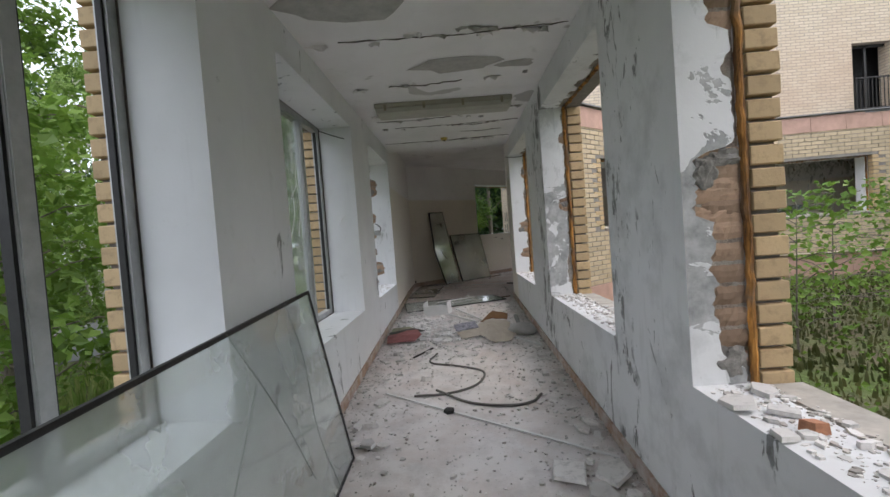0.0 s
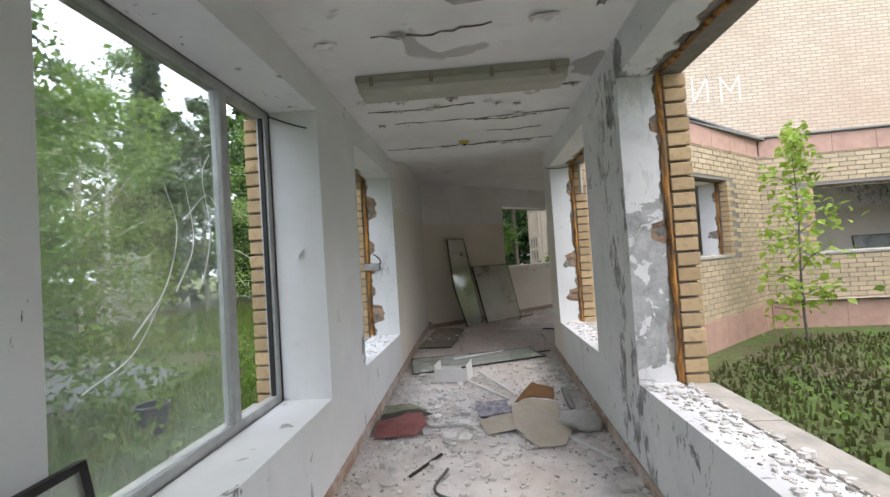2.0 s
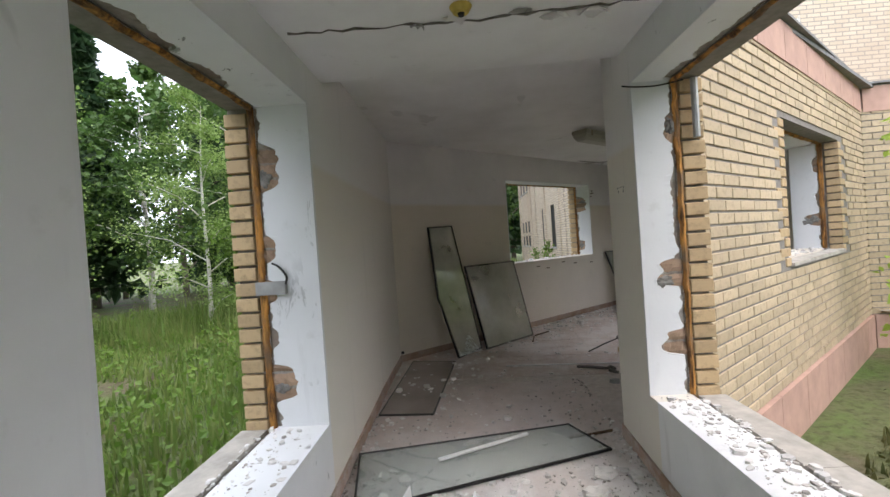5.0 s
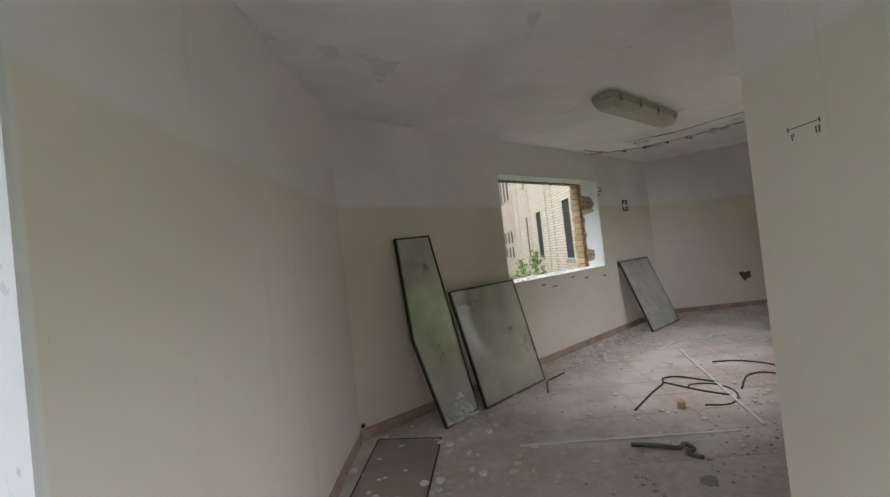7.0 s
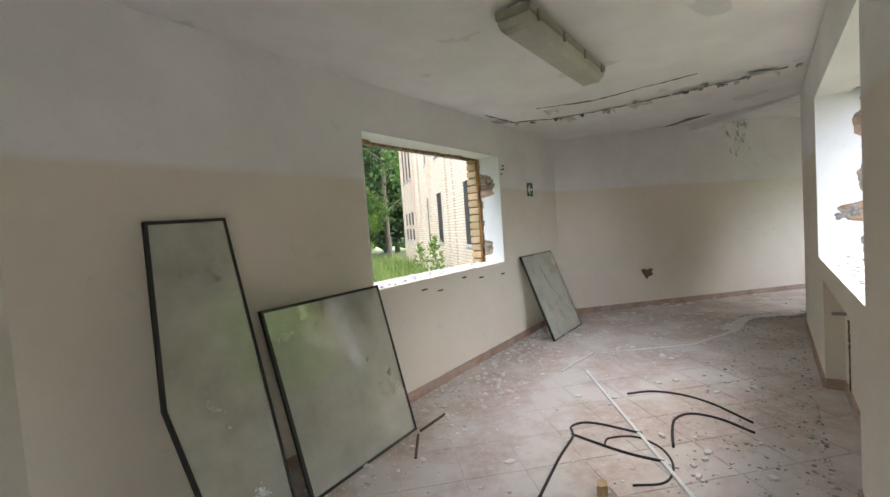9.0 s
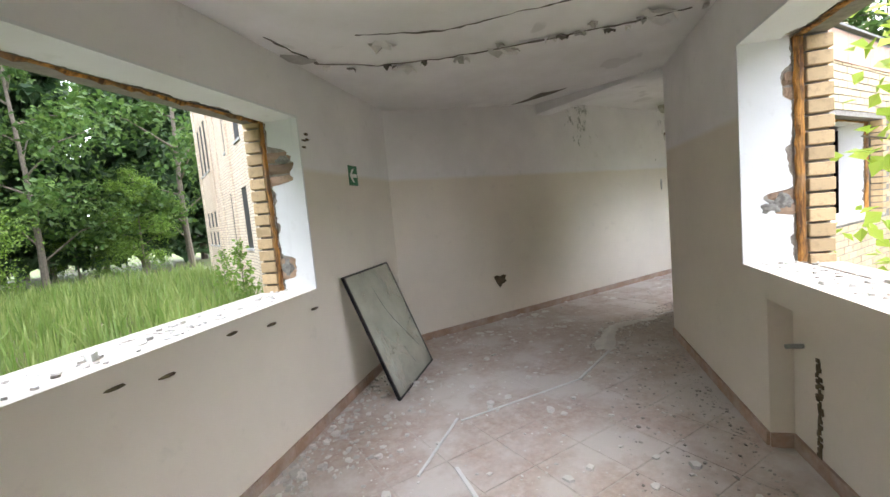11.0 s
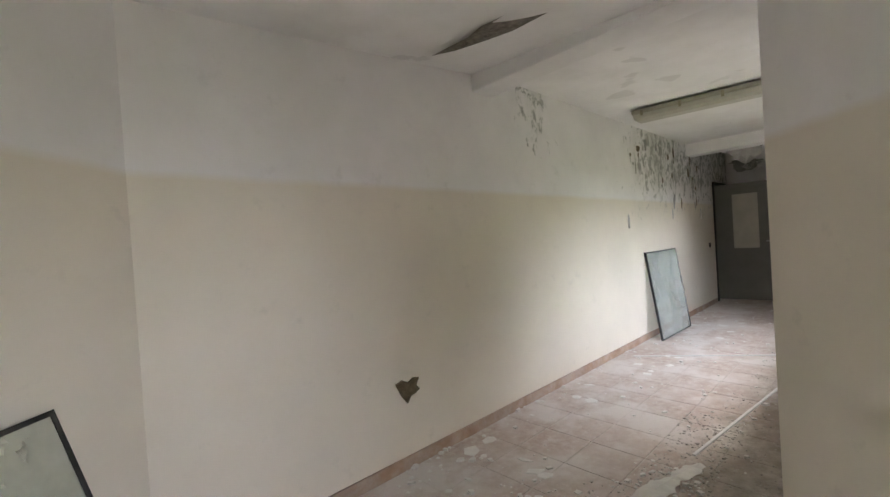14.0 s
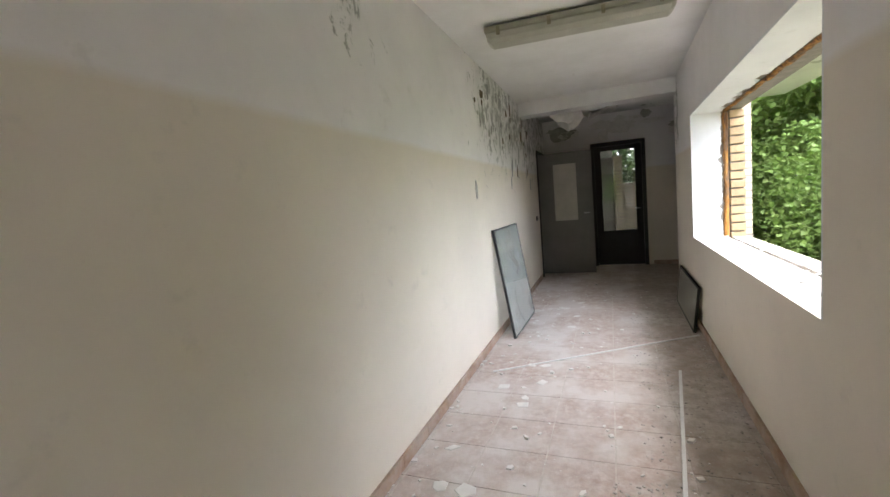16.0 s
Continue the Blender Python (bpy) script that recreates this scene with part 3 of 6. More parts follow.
def coat_sheet(rng, at, u0, u1, bites, leaf):
    """The plaster coat of a reveal with a ragged outer edge. at(u, v, d): a point at u along, v into the wall, d off the masonry;
    bites: (place, half height, depth) of what has fallen off."""
    bm = bmesh.new()
    n = max(8, int((u1 - u0) / 0.014))
    walk_v, rows = 0.0, []
    for i in range(n + 1):
        u = u0 + (u1 - u0) * i / n
        walk_v = 0.75 * walk_v + 0.008 * (rng.random() - 0.5)
        bite = max([bite_depth(u, c, h, d, c * 7) for c, h, d in bites] + [0])
        v = max(0.012, leaf - 0.014 - abs(walk_v) * 1.6 - 0.006 * rng.random() - bite)
        lift = COAT + 0.0025 * rng.random() * (bite > 0)
        rows.append([bm.verts.new(at(u, 0.0, COAT)), bm.verts.new(at(u, v * 0.8, COAT)), bm.verts.new(at(u, v, lift)), bm.verts.new(at(u, v + 0.006, 0.0)), bm.verts.new(at(u, 0.0, 0.0))])
    for a, b in zip(rows, rows[1:]):
        for k in range(5):
            bm.faces.new((a[k], b[k], b[(k + 1) % 5], a[(k + 1) % 5]))
    bm.faces.new(rows[0]), bm.faces.new(rows[-1][::-1])
    bmesh.ops.recalc_face_normals(bm, faces=bm.faces)
    return bm


def bare_masonry(rng, win, at, bites, leaf):
    """Broken brick courses where the coat has fallen off."""
    for c, h, d in bites:
        if d < 0.045:
            continue
        z, z_end = c - h * 1.0, c + h * 0.97
        while z < z_end:
            hh = min(0.066, z_end - z)
            if hh > 0.02:
                bm = bmesh.new()
                v0 = leaf - min(leaf - 0.02, d * (0.9 + 0.35 * rng.random()))
                k = 7
                grid = [[bm.verts.new(at(z + hh * j / 3 + (0.006 * (rng.random() - 0.5)), v0 + (leaf - 0.002 - v0) * i / k + (0.012 * (rng.random() - 0.5) if i < k else 0), 0.001 + (0.0 if j in (0, 3) or i == 0 else 0.004 + 0.007 * rng.random()))) for i in range(k + 1)] for j in range(4)]
                for g0, g1 in zip(grid, grid[1:]):
                    for i in range(k):
                        bm.faces.new((g0[i], g0[i + 1], g1[i + 1], g1[i]))
                part("inner_brick", bm, M_INNER, win, "broken brown brick of the inner leaf")
            z += 0.079


def mortar_lump(rng, win, at, c, v, r, label="grey lump of old mortar", material=None):
    bm = bmesh.new()
    bmesh.ops.create_icosphere(bm, subdivisions=3, radius=1.0)
    off = Vector((rng.random() * 9, rng.random() * 9, 0))
    for q in bm.verts:
        k = 1 + 0.5 * noise.noise(q.co * 1.7 + off) + 0.25 * noise.noise(q.co * 5 + off)
        q.co = Vector(at(c + q.co.z * r[1] * k, v + q.co.y * r[0] * k, 0.002 + max(-0.004, q.co.x * r[2] * k)))
    part("mortar_lump", bm, material or M_LUMP, win, label)


def opening(index, wall_name, hole, glazed=False, bites=((), ()), lumps=(), sill_rubble=160):
    ob, m, n, holes, top, ext, brick, coat_mat = WALLS[wall_name]
    leaf, gap = BUILD_UP[wall_name]
    rng = random.Random(100 + index)
    coat_mat = coat_mat if index in (8, 9) else M_REVEAL
    s0, s1, z0, z1 = hole
    win = thing("window_%d" % index, "empty window opening with broken brick jambs" if not glazed else "aluminium window with dusty glass", "window", m, kind="structure")
    if not glazed:
        for s, inward, own in ((s0, 1, bites[0]), (s1, -1, bites[1])):
            part("wood_strip", timber(rng, s - inward * 0.001, z0, z1, inward, leaf - 0.008, leaf + gap * 0.7), M_WOOD, win, "splintered orange timber strip")
            at = lambda u, v, d, s=s, inward=inward: (s - inward * (COAT - d), v, u)
            small = [(z0 + (z1 - z0) * rng.random(), 0.02 + 0.03 * rng.random(), 0.012 + 0.02 * rng.random()) for k in range(5)]
            part("plaster_coat", coat_sheet(rng, at, z0, z1, list(own) + small, leaf), coat_mat, win)
            deep = at(0, 0.02, 0.0006)[0]
            part("rough_masonry", boxes((min(deep, deep - inward * 0.006), max(deep, deep - inward * 0.006), 0.03, leaf - 0.002, z0 + 0.002, z1 - 0.002)), M_BROKEN, win, "rough broken masonry")
            bare_masonry(rng, win, at, own, leaf)
            for side_no, c, v, r in lumps:
                if (side_no == 0) == (inward > 0):
                    mortar_lump(rng, win, at, c, v, r)
        at = lambda u, v, d: (u, v, z1 + COAT - d)
        small = [(s0 + (s1 - s0) * rng.random(), 0.05 + 0.09 * rng.random(), 0.02 + 0.045 * rng.random()) for k in range(6)]
        part("plaster_coat", coat_sheet(rng, at, s0 - COAT, s1 + COAT, small, leaf), coat_mat, win)
        part("rough_masonry", boxes((s0 + 0.002, s1 - 0.002, 0.03, leaf - 0.002, z1 + COAT - 0.0006, z1 + COAT + 0.006)), M_BROKEN, win, "rough broken masonry")
    # jamb bricks of the skin
    for s, inward in ((s0, 1), (s1, -1)):
        for c in range(int((z1 + 0.02 - z0) / COURSE) + 1):
            length = 0.25 if c % 2 else 0.12
            x = s - inward * (0.004 + 0.006 * rng.random())
            PENDING_BRICKS.append((ob, length, (x if inward < 0 else x - length, leaf + gap + 0.004 * rng.random(), z0 - 0.035 + c * COURSE)))
    # outer ledge and head
    bm = bmesh.new()
    k = max(2, int((s1 - s0) / 0.5))
    for i in range(k):
        a, b = s0 + (s1 - s0) * i / k + 0.001, s0 + (s1 - s0) * (i + 1) / k - 0.001
        box(bm, a, b, leaf + gap, leaf + gap + SKIN + 0.02, z0 - 0.045 + 0.006 * rng.random(), z0 - 0.012 + 0.006 * rng.random())
    part("outer_sill", bm, M_SILL, win, "dusty grey outer sill")
    if not glazed:
        bm = bmesh.new()
        t = timber(rng, 0, 0, s1 - s0 - 0.02, 1, leaf - 0.008, leaf + gap * 0.7)
        for v in t.verts:
            v.co = Vector((s0 + 0.01 + v.co.z, v.co.y, z1 - v.co.x))
        part("wood_strip", t, M_WOOD, win, "splintered orange timber strip")
        bm.free()
        # crumbs of plaster on the ledge
        bm = bmesh.new()
        for i in range(sill_rubble):
            r = 0.004 + 0.026 * rng.random() ** 4
            chip(bm, rng, s0 + 0.03 + (s1 - s0 - 0.06) * rng.random(), 0.03 + (leaf + gap - 0.02) * rng.random() ** 0.8, z0, r, 0.25)
        bm2 = bmesh.new()
        for i in range(sill_rubble):
            chip(bm2, rng, s0 + 0.03 + (s1 - s0 - 0.06) * rng.random(), 0.03 + (leaf + gap - 0.03) * rng.random() ** 0.7, z0, 0.003 + 0.014 * rng.random() ** 3, 0.3)
        tagged(link("ledge_grit", bm2, M_GRIT), "grey dirt crumbs lying on the window ledge", "rubble", "ledge rubble", "stuff").matrix_world = m
        ob2 = link("ledge_rubble", bm, M_RUBBLE)
        tagged(ob2, "white plaster crumbs lying on the window ledge", "rubble", "ledge rubble", "stuff").matrix_world = m
    else:
        fy = leaf + 0.01
        w = 0.045
        bm = boxes((s0, s0 + w, fy, fy + 0.05, z0, z1), (s1 - w, s1, fy, fy + 0.05, z0, z1), (s0 + w, s1 - w, fy, fy + 0.05, z0, z0 + w), (s0 + w, s1 - w, fy, fy + 0.05, z1 - w, z1))
        frame_ob = part("window_frame", bm, M_ALU, win, "dull grey aluminium frame")
        part("rubber_seal", boxes((s0 + w, s0 + w + 0.012, fy + 0.012, fy + 0.035, z0 + w, z1 - w), (s1 - w - 0.012, s1 - w, fy + 0.012, fy + 0.035, z0 + w, z1 - w)), M_BLACK, win, "black rubber seal")
        split = s0 + (s1 - s0) * glazed[0]
        part("mullion", bevelled(boxes((split - 0.03, split + 0.03, fy - 0.004, fy + 0.054, z0 + w, z1 - w)), 0.004), M_ALU, win, "dull grey aluminium mullion")
        if not glazed[1]:
            part("rubber_seal", boxes((split - 0.042, split - 0.03, fy + 0.008, fy + 0.04, z0 + w, z1 - w), (split + 0.03, split + 0.042, fy + 0.008, fy + 0.04, z0 + w, z1 - w)), M_BLACK, win, "black rubber seal")
        if glazed[1]:
            pane = part("pane", boxes((s0 + w, split - 0.03, fy + 0.02, fy + 0.026, z0 + w, z1 - w)), M_PANE, win, "dusty scratched glass pane")
            pane.visible_shadow = False
    return win


def chip(bm, rng, x, y, z, r, tilt=0.3, thick=None):
    n = rng.choice((4, 5, 5, 6))
    t = thick or r * (0.15 + 0.5 * rng.random())
    m = Matrix.Translation((x, y, z + t * 0.4)) @ Euler((tilt * (rng.random() - 0.5), tilt * (rng.random() - 0.5), 6.3 * rng.random())).to_matrix().to_4x4()
    pts = blob(rng, n, r, r * (0.5 + 0.5 * rng.random()))
    lo = [bm.verts.new(m @ Vector((a, b, -t / 2))) for a, b in pts]
    hi = [bm.verts.new(m @ Vector((a * 0.9, b * 0.9, t / 2))) for a, b in pts]
    bm.faces.new(lo[::-1]), bm.faces.new(hi)
    for i in range(n):
        bm.faces.new((lo[i], lo[(i + 1) % n], hi[(i + 1) % n], hi[i]))


opening(1, "wall_west", HL[0], glazed=(0.75, False))
opening(2, "wall_west", HL[1], glazed=(0.72, True))
opening(3, "wall_west", HL[2], bites=((), ((1.72, 0.13, 0.11), (1.29, 0.07, 0.06), (1.07, 0.06, 0.05), (0.82, 0.05, 0.04), (0.58, 0.10, 0.13))), lumps=((1, 1.66, 0.25, (0.03, 0.05, 0.014)), (1, 0.55, 0.24, (0.04, 0.03, 0.014))))
opening(4, "wall_window_bend", (1.84, 3.80, 0.922, 2.055), bites=((), ((1.76, 0.13, 0.21), (1.08, 0.085, 0.12))), lumps=((1, 1.80, 0.14, (0.05, 0.03, 0.016)), (1, 1.08, 0.20, (0.045, 0.06, 0.012))), sill_rubble=150)
opening(5, "wall_court_east", (0.91, 3.84, 0.83, 2.01), bites=((), ((1.2, 0.06, 0.04), (1.75, 0.05, 0.03))), sill_rubble=90)
opening(6, "wall_court_bend", (1.615, 3.575, 0.912, 2.10), bites=(((1.87, 0.09, 0.05), (1.50, 0.05, 0.03), (1.24, 0.07, 0.14)), ()), lumps=((0, 1.22, 0.13, (0.06, 0.04, 0.018)), (0, 1.25, 0.20, (0.05, 0.045, 0.018))), sill_rubble=160)
opening(7, "wall_east", HR[0], bites=(((1.79, 0.08, 0.05), (1.02, 0.075, 0.125), (0.65, 0.07, 0.13), (1.35, 0.2, 0.02)), ()), lumps=((0, 0.97, 0.11, (0.06, 0.03, 0.016)), (0, 1.80, 0.19, (0.025, 0.05, 0.02))), sill_rubble=280)
opening(8, "wall_east", HR[1], bites=(((1.18, 0.06, 0.085), (1.77, 0.05, 0.05), (0.60, 0.14, 0.03)), ()), lumps=((0, 1.18, 0.18, (0.03, 0.035, 0.01)),), sill_rubble=420)
opening(9, "wall_east", HR[2], bites=(((1.09, 0.14, 0.165), (0.78, 0.36, 0.115), (1.74, 0.10, 0.10)), ()), lumps=((0, 1.14, 0.085, (0.045, 0.06, 0.022)), (0, 1.19, 0.16, (0.06, 0.03, 0.022)), (0, 0.45, 0.15, (0.06, 0.06, 0.02))), sill_rubble=520)


# ---- glazing units leaning and lying about ----
M_FLAT = glass_mat("dust_caked_glass", (0.6, 0.55, 0.5), 0.2, 0.95, (0.42, 0.36, 0.32))
glazing_unit("large cracked glass unit leaning on the corridor wall", [(0, 0), (1.95, 0), (1.95, 0.98), (0, 0.98)], leaning((-0.53, -1.17, floor_z(0, -1.1)), (-0.53, 0.77, floor_z(0, 0.77)), (-0.70, -1.17, floor_z(0, -1.1) + 1)), material=M_UNIT1, cracks=([(1.62, 0.98), (1.66, 0.7), (1.60, 0.35), (1.68, 0.0)], [(1.1, 0.98), (1.3, 0.6), (1.45, 0.2)], [(0.6, 0.3), (0.9, 0.5), (1.2, 0.75)]))
glazing_unit("tall narrow bent glass unit, shattered at its foot", [(0.14, 0), (0.50, 0.03), (0.46, 1.5), (0.10, 1.49), (0.03, 0.68)], leaning((-0.22, 6.80, 0.0), (0.16, 7.15, 0.0), (-0.38, 7.12, 1.46)))
glazing_unit("square glass unit with black tape leaning under the window", [(0, 0), (0.86, 0), (0.88, 1.0), (-0.02, 1.0)], leaning((0.21, 7.20, 0.0), (0.83, 7.80, 0.0), (0.045, 7.42, 0.98)))
glazing_unit("grimy glass unit leaning in the corner", [(0, 0), (0.83, 0), (0.83, 1.0), (0, 1.0)], leaning((2.60, 9.275, 0.0), (3.235, 9.81, 0.0), (2.405, 9.575, 0.935)), cracks=([(0.35, 0.85), (0.42, 0.6), (0.6, 0.35), (0.7, 0.2)], [(0.42, 0.3), (0.5, 0.12)]))
glazing_unit("cracked clear glass unit leaning on the mouldy wall", [(0, 0), (1.0, 0), (1.0, 1.08), (0, 1.08)], leaning((8.43, 9.99, 0.0), (9.40, 9.92, 0.0), (8.415, 10.14, 1.06)), material=M_UNIT1, cracks=([(0.2, 1.08), (0.45, 0.7), (0.3, 0.3), (0.5, 0)], [(0.45, 0.7), (0.7, 0.5), (0.95, 0.55)], [(0.7, 1.0), (0.75, 0.7), (0.6, 0.3)]))
glazing_unit("broken glass unit lying across the rubble", [(0, 0), (1.52, 0), (1.446, 0.347), (0.08, 0.52)], thick=0.012, edge=0.009, lean_from=leaning((-0.61, 4.33, -0.065), (0.83, 4.815, -0.043), (-0.929, 5.278, 0.02)), material=M_UNIT1, cracks=([(0.08, 0.5), (0.35, 0.2), (0.55, 0.02)], [(0.3, 0.48), (0.5, 0.3), (0.95, 0.22)]))
glazing_unit("dusty glass unit lying flat by the wall", [(0, 0), (0.42, 0), (0.46, 1.3), (0, 1.35)], leaning((-0.70, 5.45, floor_z(0, 5.4) + 0.006), (-0.30, 5.42, floor_z(0, 5.4) + 0.006), (-0.70, 6.8, 0.008)), thick=0.012, edge=0.006, material=M_FLAT)
glazing_unit("grey-green glass sheet leaning on the court wall", [(0, 0), (1.25, 0), (1.25, 0.42), (0, 0.42)], leaning((9.93, 8.27, 0.0), (8.70, 8.36, 0.0), (9.93, 8.225, 0.42)))


# ---- lamps ----
def bulkhead(label, a, b, z, width=0.19, height=0.10):
    """A twin-tube fluorescent lamp under the ceiling: tray, two tubes' clear cover, end caps and clips."""
    a, b = Vector(a), Vector(b)
    d = (b - a).normalized()
    m = Matrix(((d.x, -d.y, 0, a.x), (d.y, d.x, 0, a.y), (0, 0, 1, z), (0, 0, 0, 1)))
    n = (b - a).length
    ob = thing("ceiling_lamp", label, "lamp", m, "fluorescent ceiling lamps")
    part("tray", bevelled(boxes((0, n, -width / 2, width / 2, -0.045, 0)), 0.006), M_LAMP, ob, "yellowed plastic tray")
    bm = bmesh.new()
    prof = [(-width / 2 + 0.008, -0.047), (-width / 2 + 0.012, -height * 0.75), (-width / 2 + 0.04, -height), (width / 2 - 0.04, -height), (width / 2 - 0.012, -height * 0.75), (width / 2 - 0.008, -0.047)]
    rows = [[bm.verts.new((x, p, q * k if q < -0.05 else q)) for p, q in prof] for x, k in ((0.012, 0.8), (0.04, 1.0), (n - 0.04, 1.0), (n - 0.012, 0.8))]
    for r0, r1 in zip(rows, rows[1:]):
        for i in range(5):
            bm.faces.new((r0[i], r0[i + 1], r1[i + 1], r1[i]))
    bm.faces.new(rows[0]), bm.faces.new(rows[-1])
    bmesh.ops.recalc_face_normals(bm, faces=bm.faces)
    part("cover", bm, M_COVER, ob, "dusty translucent cover")
    clip = None
    for i in range(4):
        for sgn in (-1, 1):
            x = 0.1 + (n - 0.2) * i / 3
            if clip is None:
                clip = part("clip", bevelled(boxes((-0.012, 0.012, -0.006, 0.006, -0.07, -0.015)), 0.002), M_CLIP, ob, "small yellowed clip")
                clip.matrix_local = Matrix.Translation((x, sgn * (width / 2 + 0.003), 0))
            else:
                same("clip", clip, ob, Matrix.Translation((x, sgn * (width / 2 + 0.003), 0)))
    return ob


M_LAMP = simple("yellowed_lamp_plastic", (0.34, 0.33, 0.26), 0.5, 6, 0.12)
M_COVER = simple("dusty_lamp_cover", (0.43, 0.42, 0.35), 0.35, 5, 0.12)
M_CLIP = simple("brown_clip", (0.26, 0.235, 0.16), 0.5)
bulkhead("dusty fluorescent lamp fixed across the corridor ceiling", (-0.52, 2.52), (0.77, 2.56), CEIL1, 0.2, 0.115)
bulkhead("yellowed fluorescent lamp under the ceiling of the bend", (1.37, 7.00), (2.31, 7.81), 2.40, 0.19, 0.115)
bulkhead("dusty fluorescent lamp across the ceiling near the door", (7.66, 9.90), (7.68, 8.64), CEIL3 - 0.02, 0.2, 0.115)
det = thing("smoke_detector_base", "small yellow detector base on the cracked ceiling", "detector", Matrix.Translation((0.09, 4.05, CEIL1)))
bm = bmesh.new()
bmesh.ops.create_cone(bm, cap_ends=True, segments=20, radius1=0.032, radius2=0.05, depth=0.03, matrix=Matrix.Translation((0, 0, -0.016)))
part("base", bevelled(bm, 0.003, 1), simple("old_yellow_plastic", (0.5, 0.38, 0.08), 0.5), det)
bm = bmesh.new()
bmesh.ops.create_cone(bm, cap_ends=True, segments=14, radius1=0.012, radius2=0.016, depth=0.012, matrix=Matrix.Translation((0, 0, -0.036)))
part("socket", bm, M_BLACK, det)


# ---- sign, sockets, wall damage ----
m_w, n_w = frame_of(A1, CC)
m_c, n_c = frame_of(CC, C1)
m_s, n_s = frame_of(E2, E1)
M_GREEN = simple("green_sign_vinyl", (0.01, 0.14, 0.055), 0.4, 8, 0.1)
M_SIGNW = simple("white_sign_vinyl", (0.8, 0.8, 0.78), 0.4, 8, 0.05)
sign = thing("exit_sign", "green escape sign with a white arrow on the wall", "sign", m_w @ Matrix.Translation((4.55, -0.004, 1.72)))
part("plate", boxes((-0.08, 0.08, 0, 0.003, -0.081, 0.081)), M_GREEN, sign)
bm = bmesh.new()
arrow = [(x * 0.86, y * 0.9) for x, y in ((-0.075, 0.0), (-0.015, 0.062), (0.022, 0.062), (-0.022, 0.016), (0.075, 0.016), (0.075, -0.016), (-0.022, -0.016), (0.022, -0.062), (-0.015, -0.062))]
lo = [bm.verts.new((a, -0.0012, b)) for a, b in arrow]
hi = [bm.verts.new((a, 0.0, b)) for a, b in arrow]
bm.faces.new(lo), bm.faces.new(hi[::-1])
for i in range(9):
    bm.faces.new((lo[i], lo[(i + 1) % 9], hi[(i + 1) % 9], hi[i]))
bmesh.ops.recalc_face_normals(bm, faces=bm.faces)
part("arrow", bm, M_SIGNW, sign, "white arrow")


def wall_scar(name, label, m, s, z, rx, rz, seed, material, parent_name, n=10, outline=None):
    """A broken hole in the plaster: dark uneven plate with a crumbled rim."""
    rng = random.Random(seed)
    bm = bmesh.new()
    pts = [(a * rx, b * rz) for a, b in outline] if outline else blob(rng, n, rx, rz)
    rim = [bm.verts.new((s + a * 1.08, -0.001, z + b * 1.08)) for a, b in pts]
    mid = [bm.verts.new((s + a, -0.007 - 0.004 * rng.random(), z + b)) for a, b in pts]
    inn = [bm.verts.new((s + a * 0.75, -0.004, z + b * 0.75)) for a, b in pts]
    for i in range(n):
        j = (i + 1) % n
        bm.faces.new((rim[i], rim[j], mid[j], mid[i])), bm.faces.new((mid[i], mid[j], inn[j], inn[i]))
    bm.faces.new(inn)
    bmesh.ops.recalc_face_normals(bm, faces=bm.faces)
    ob = part(name, bm, material, WALLS[parent_name][0], label)
    return ob


M_SCAR = simple("dark_torn_plaster", (0.13, 0.10, 0.06), 0.95, 30, 0.5)
wall_scar("plaster_hole", "torn dark hole in the plaster", m_c, 1.33, 0.47, 0.09, 0.075, 5, M_SCAR, "wall_north", 11, [(-1.0, 0.75), (-0.45, 0.9), (0.0, 0.62), (0.45, 0.85), (0.95, 0.7), (0.7, 0.2), (1.0, -0.2), (0.6, -0.45), (0.2, -0.5), (-0.1, -1.0), (-0.55, -0.3)])
wall_scar("plaster_hole", "dark hole under the ceiling", m_c, 5.15, 2.36, 0.06, 0.05, 8, M_SCAR, "wall_north")
for k, (s, z) in enumerate(((3.89, 1.96), (3.86, 1.915), (3.90, 1.925), (3.85, 1.87))):
    wall_scar("plaster_chip", "", m_w, s, z, 0.024, 0.008, 20 + k, M_SCAR, "wall_window_bend", 7)
for k, (s, z) in enumerate(((2.4, 0.84), (2.62, 0.80), (3.0, 0.86), (3.3, 0.82), (3.75, 0.80))):
    wall_scar("plaster_chip", "", m_w, s, z, 0.045, 0.008, 30 + k, M_SCAR, "wall_window_bend", 7)
sock = thing("wall_socket", "small black socket remnant low on the wall", "socket", m_w @ Matrix.Translation((0.02, -0.012, 0.10)))
part("box", bevelled(boxes((-0.014, 0.014, -0.006, 0.012, -0.014, 0.014)), 0.003), M_BLACK, sock)
sw = thing("wall_switch", "small dark switch on the mouldy wall", "switch", m_c @ Matrix.Translation((8.05, -0.008, 1.02)))
part("box", bevelled(boxes((-0.03, 0.03, -0.006, 0.008, -0.04, 0.04)), 0.003), M_DARK, sw)
part("rocker", bevelled(boxes((-0.012, 0.012, -0.012, -0.006, -0.02, 0.02)), 0.002), M_BLACK, sw)
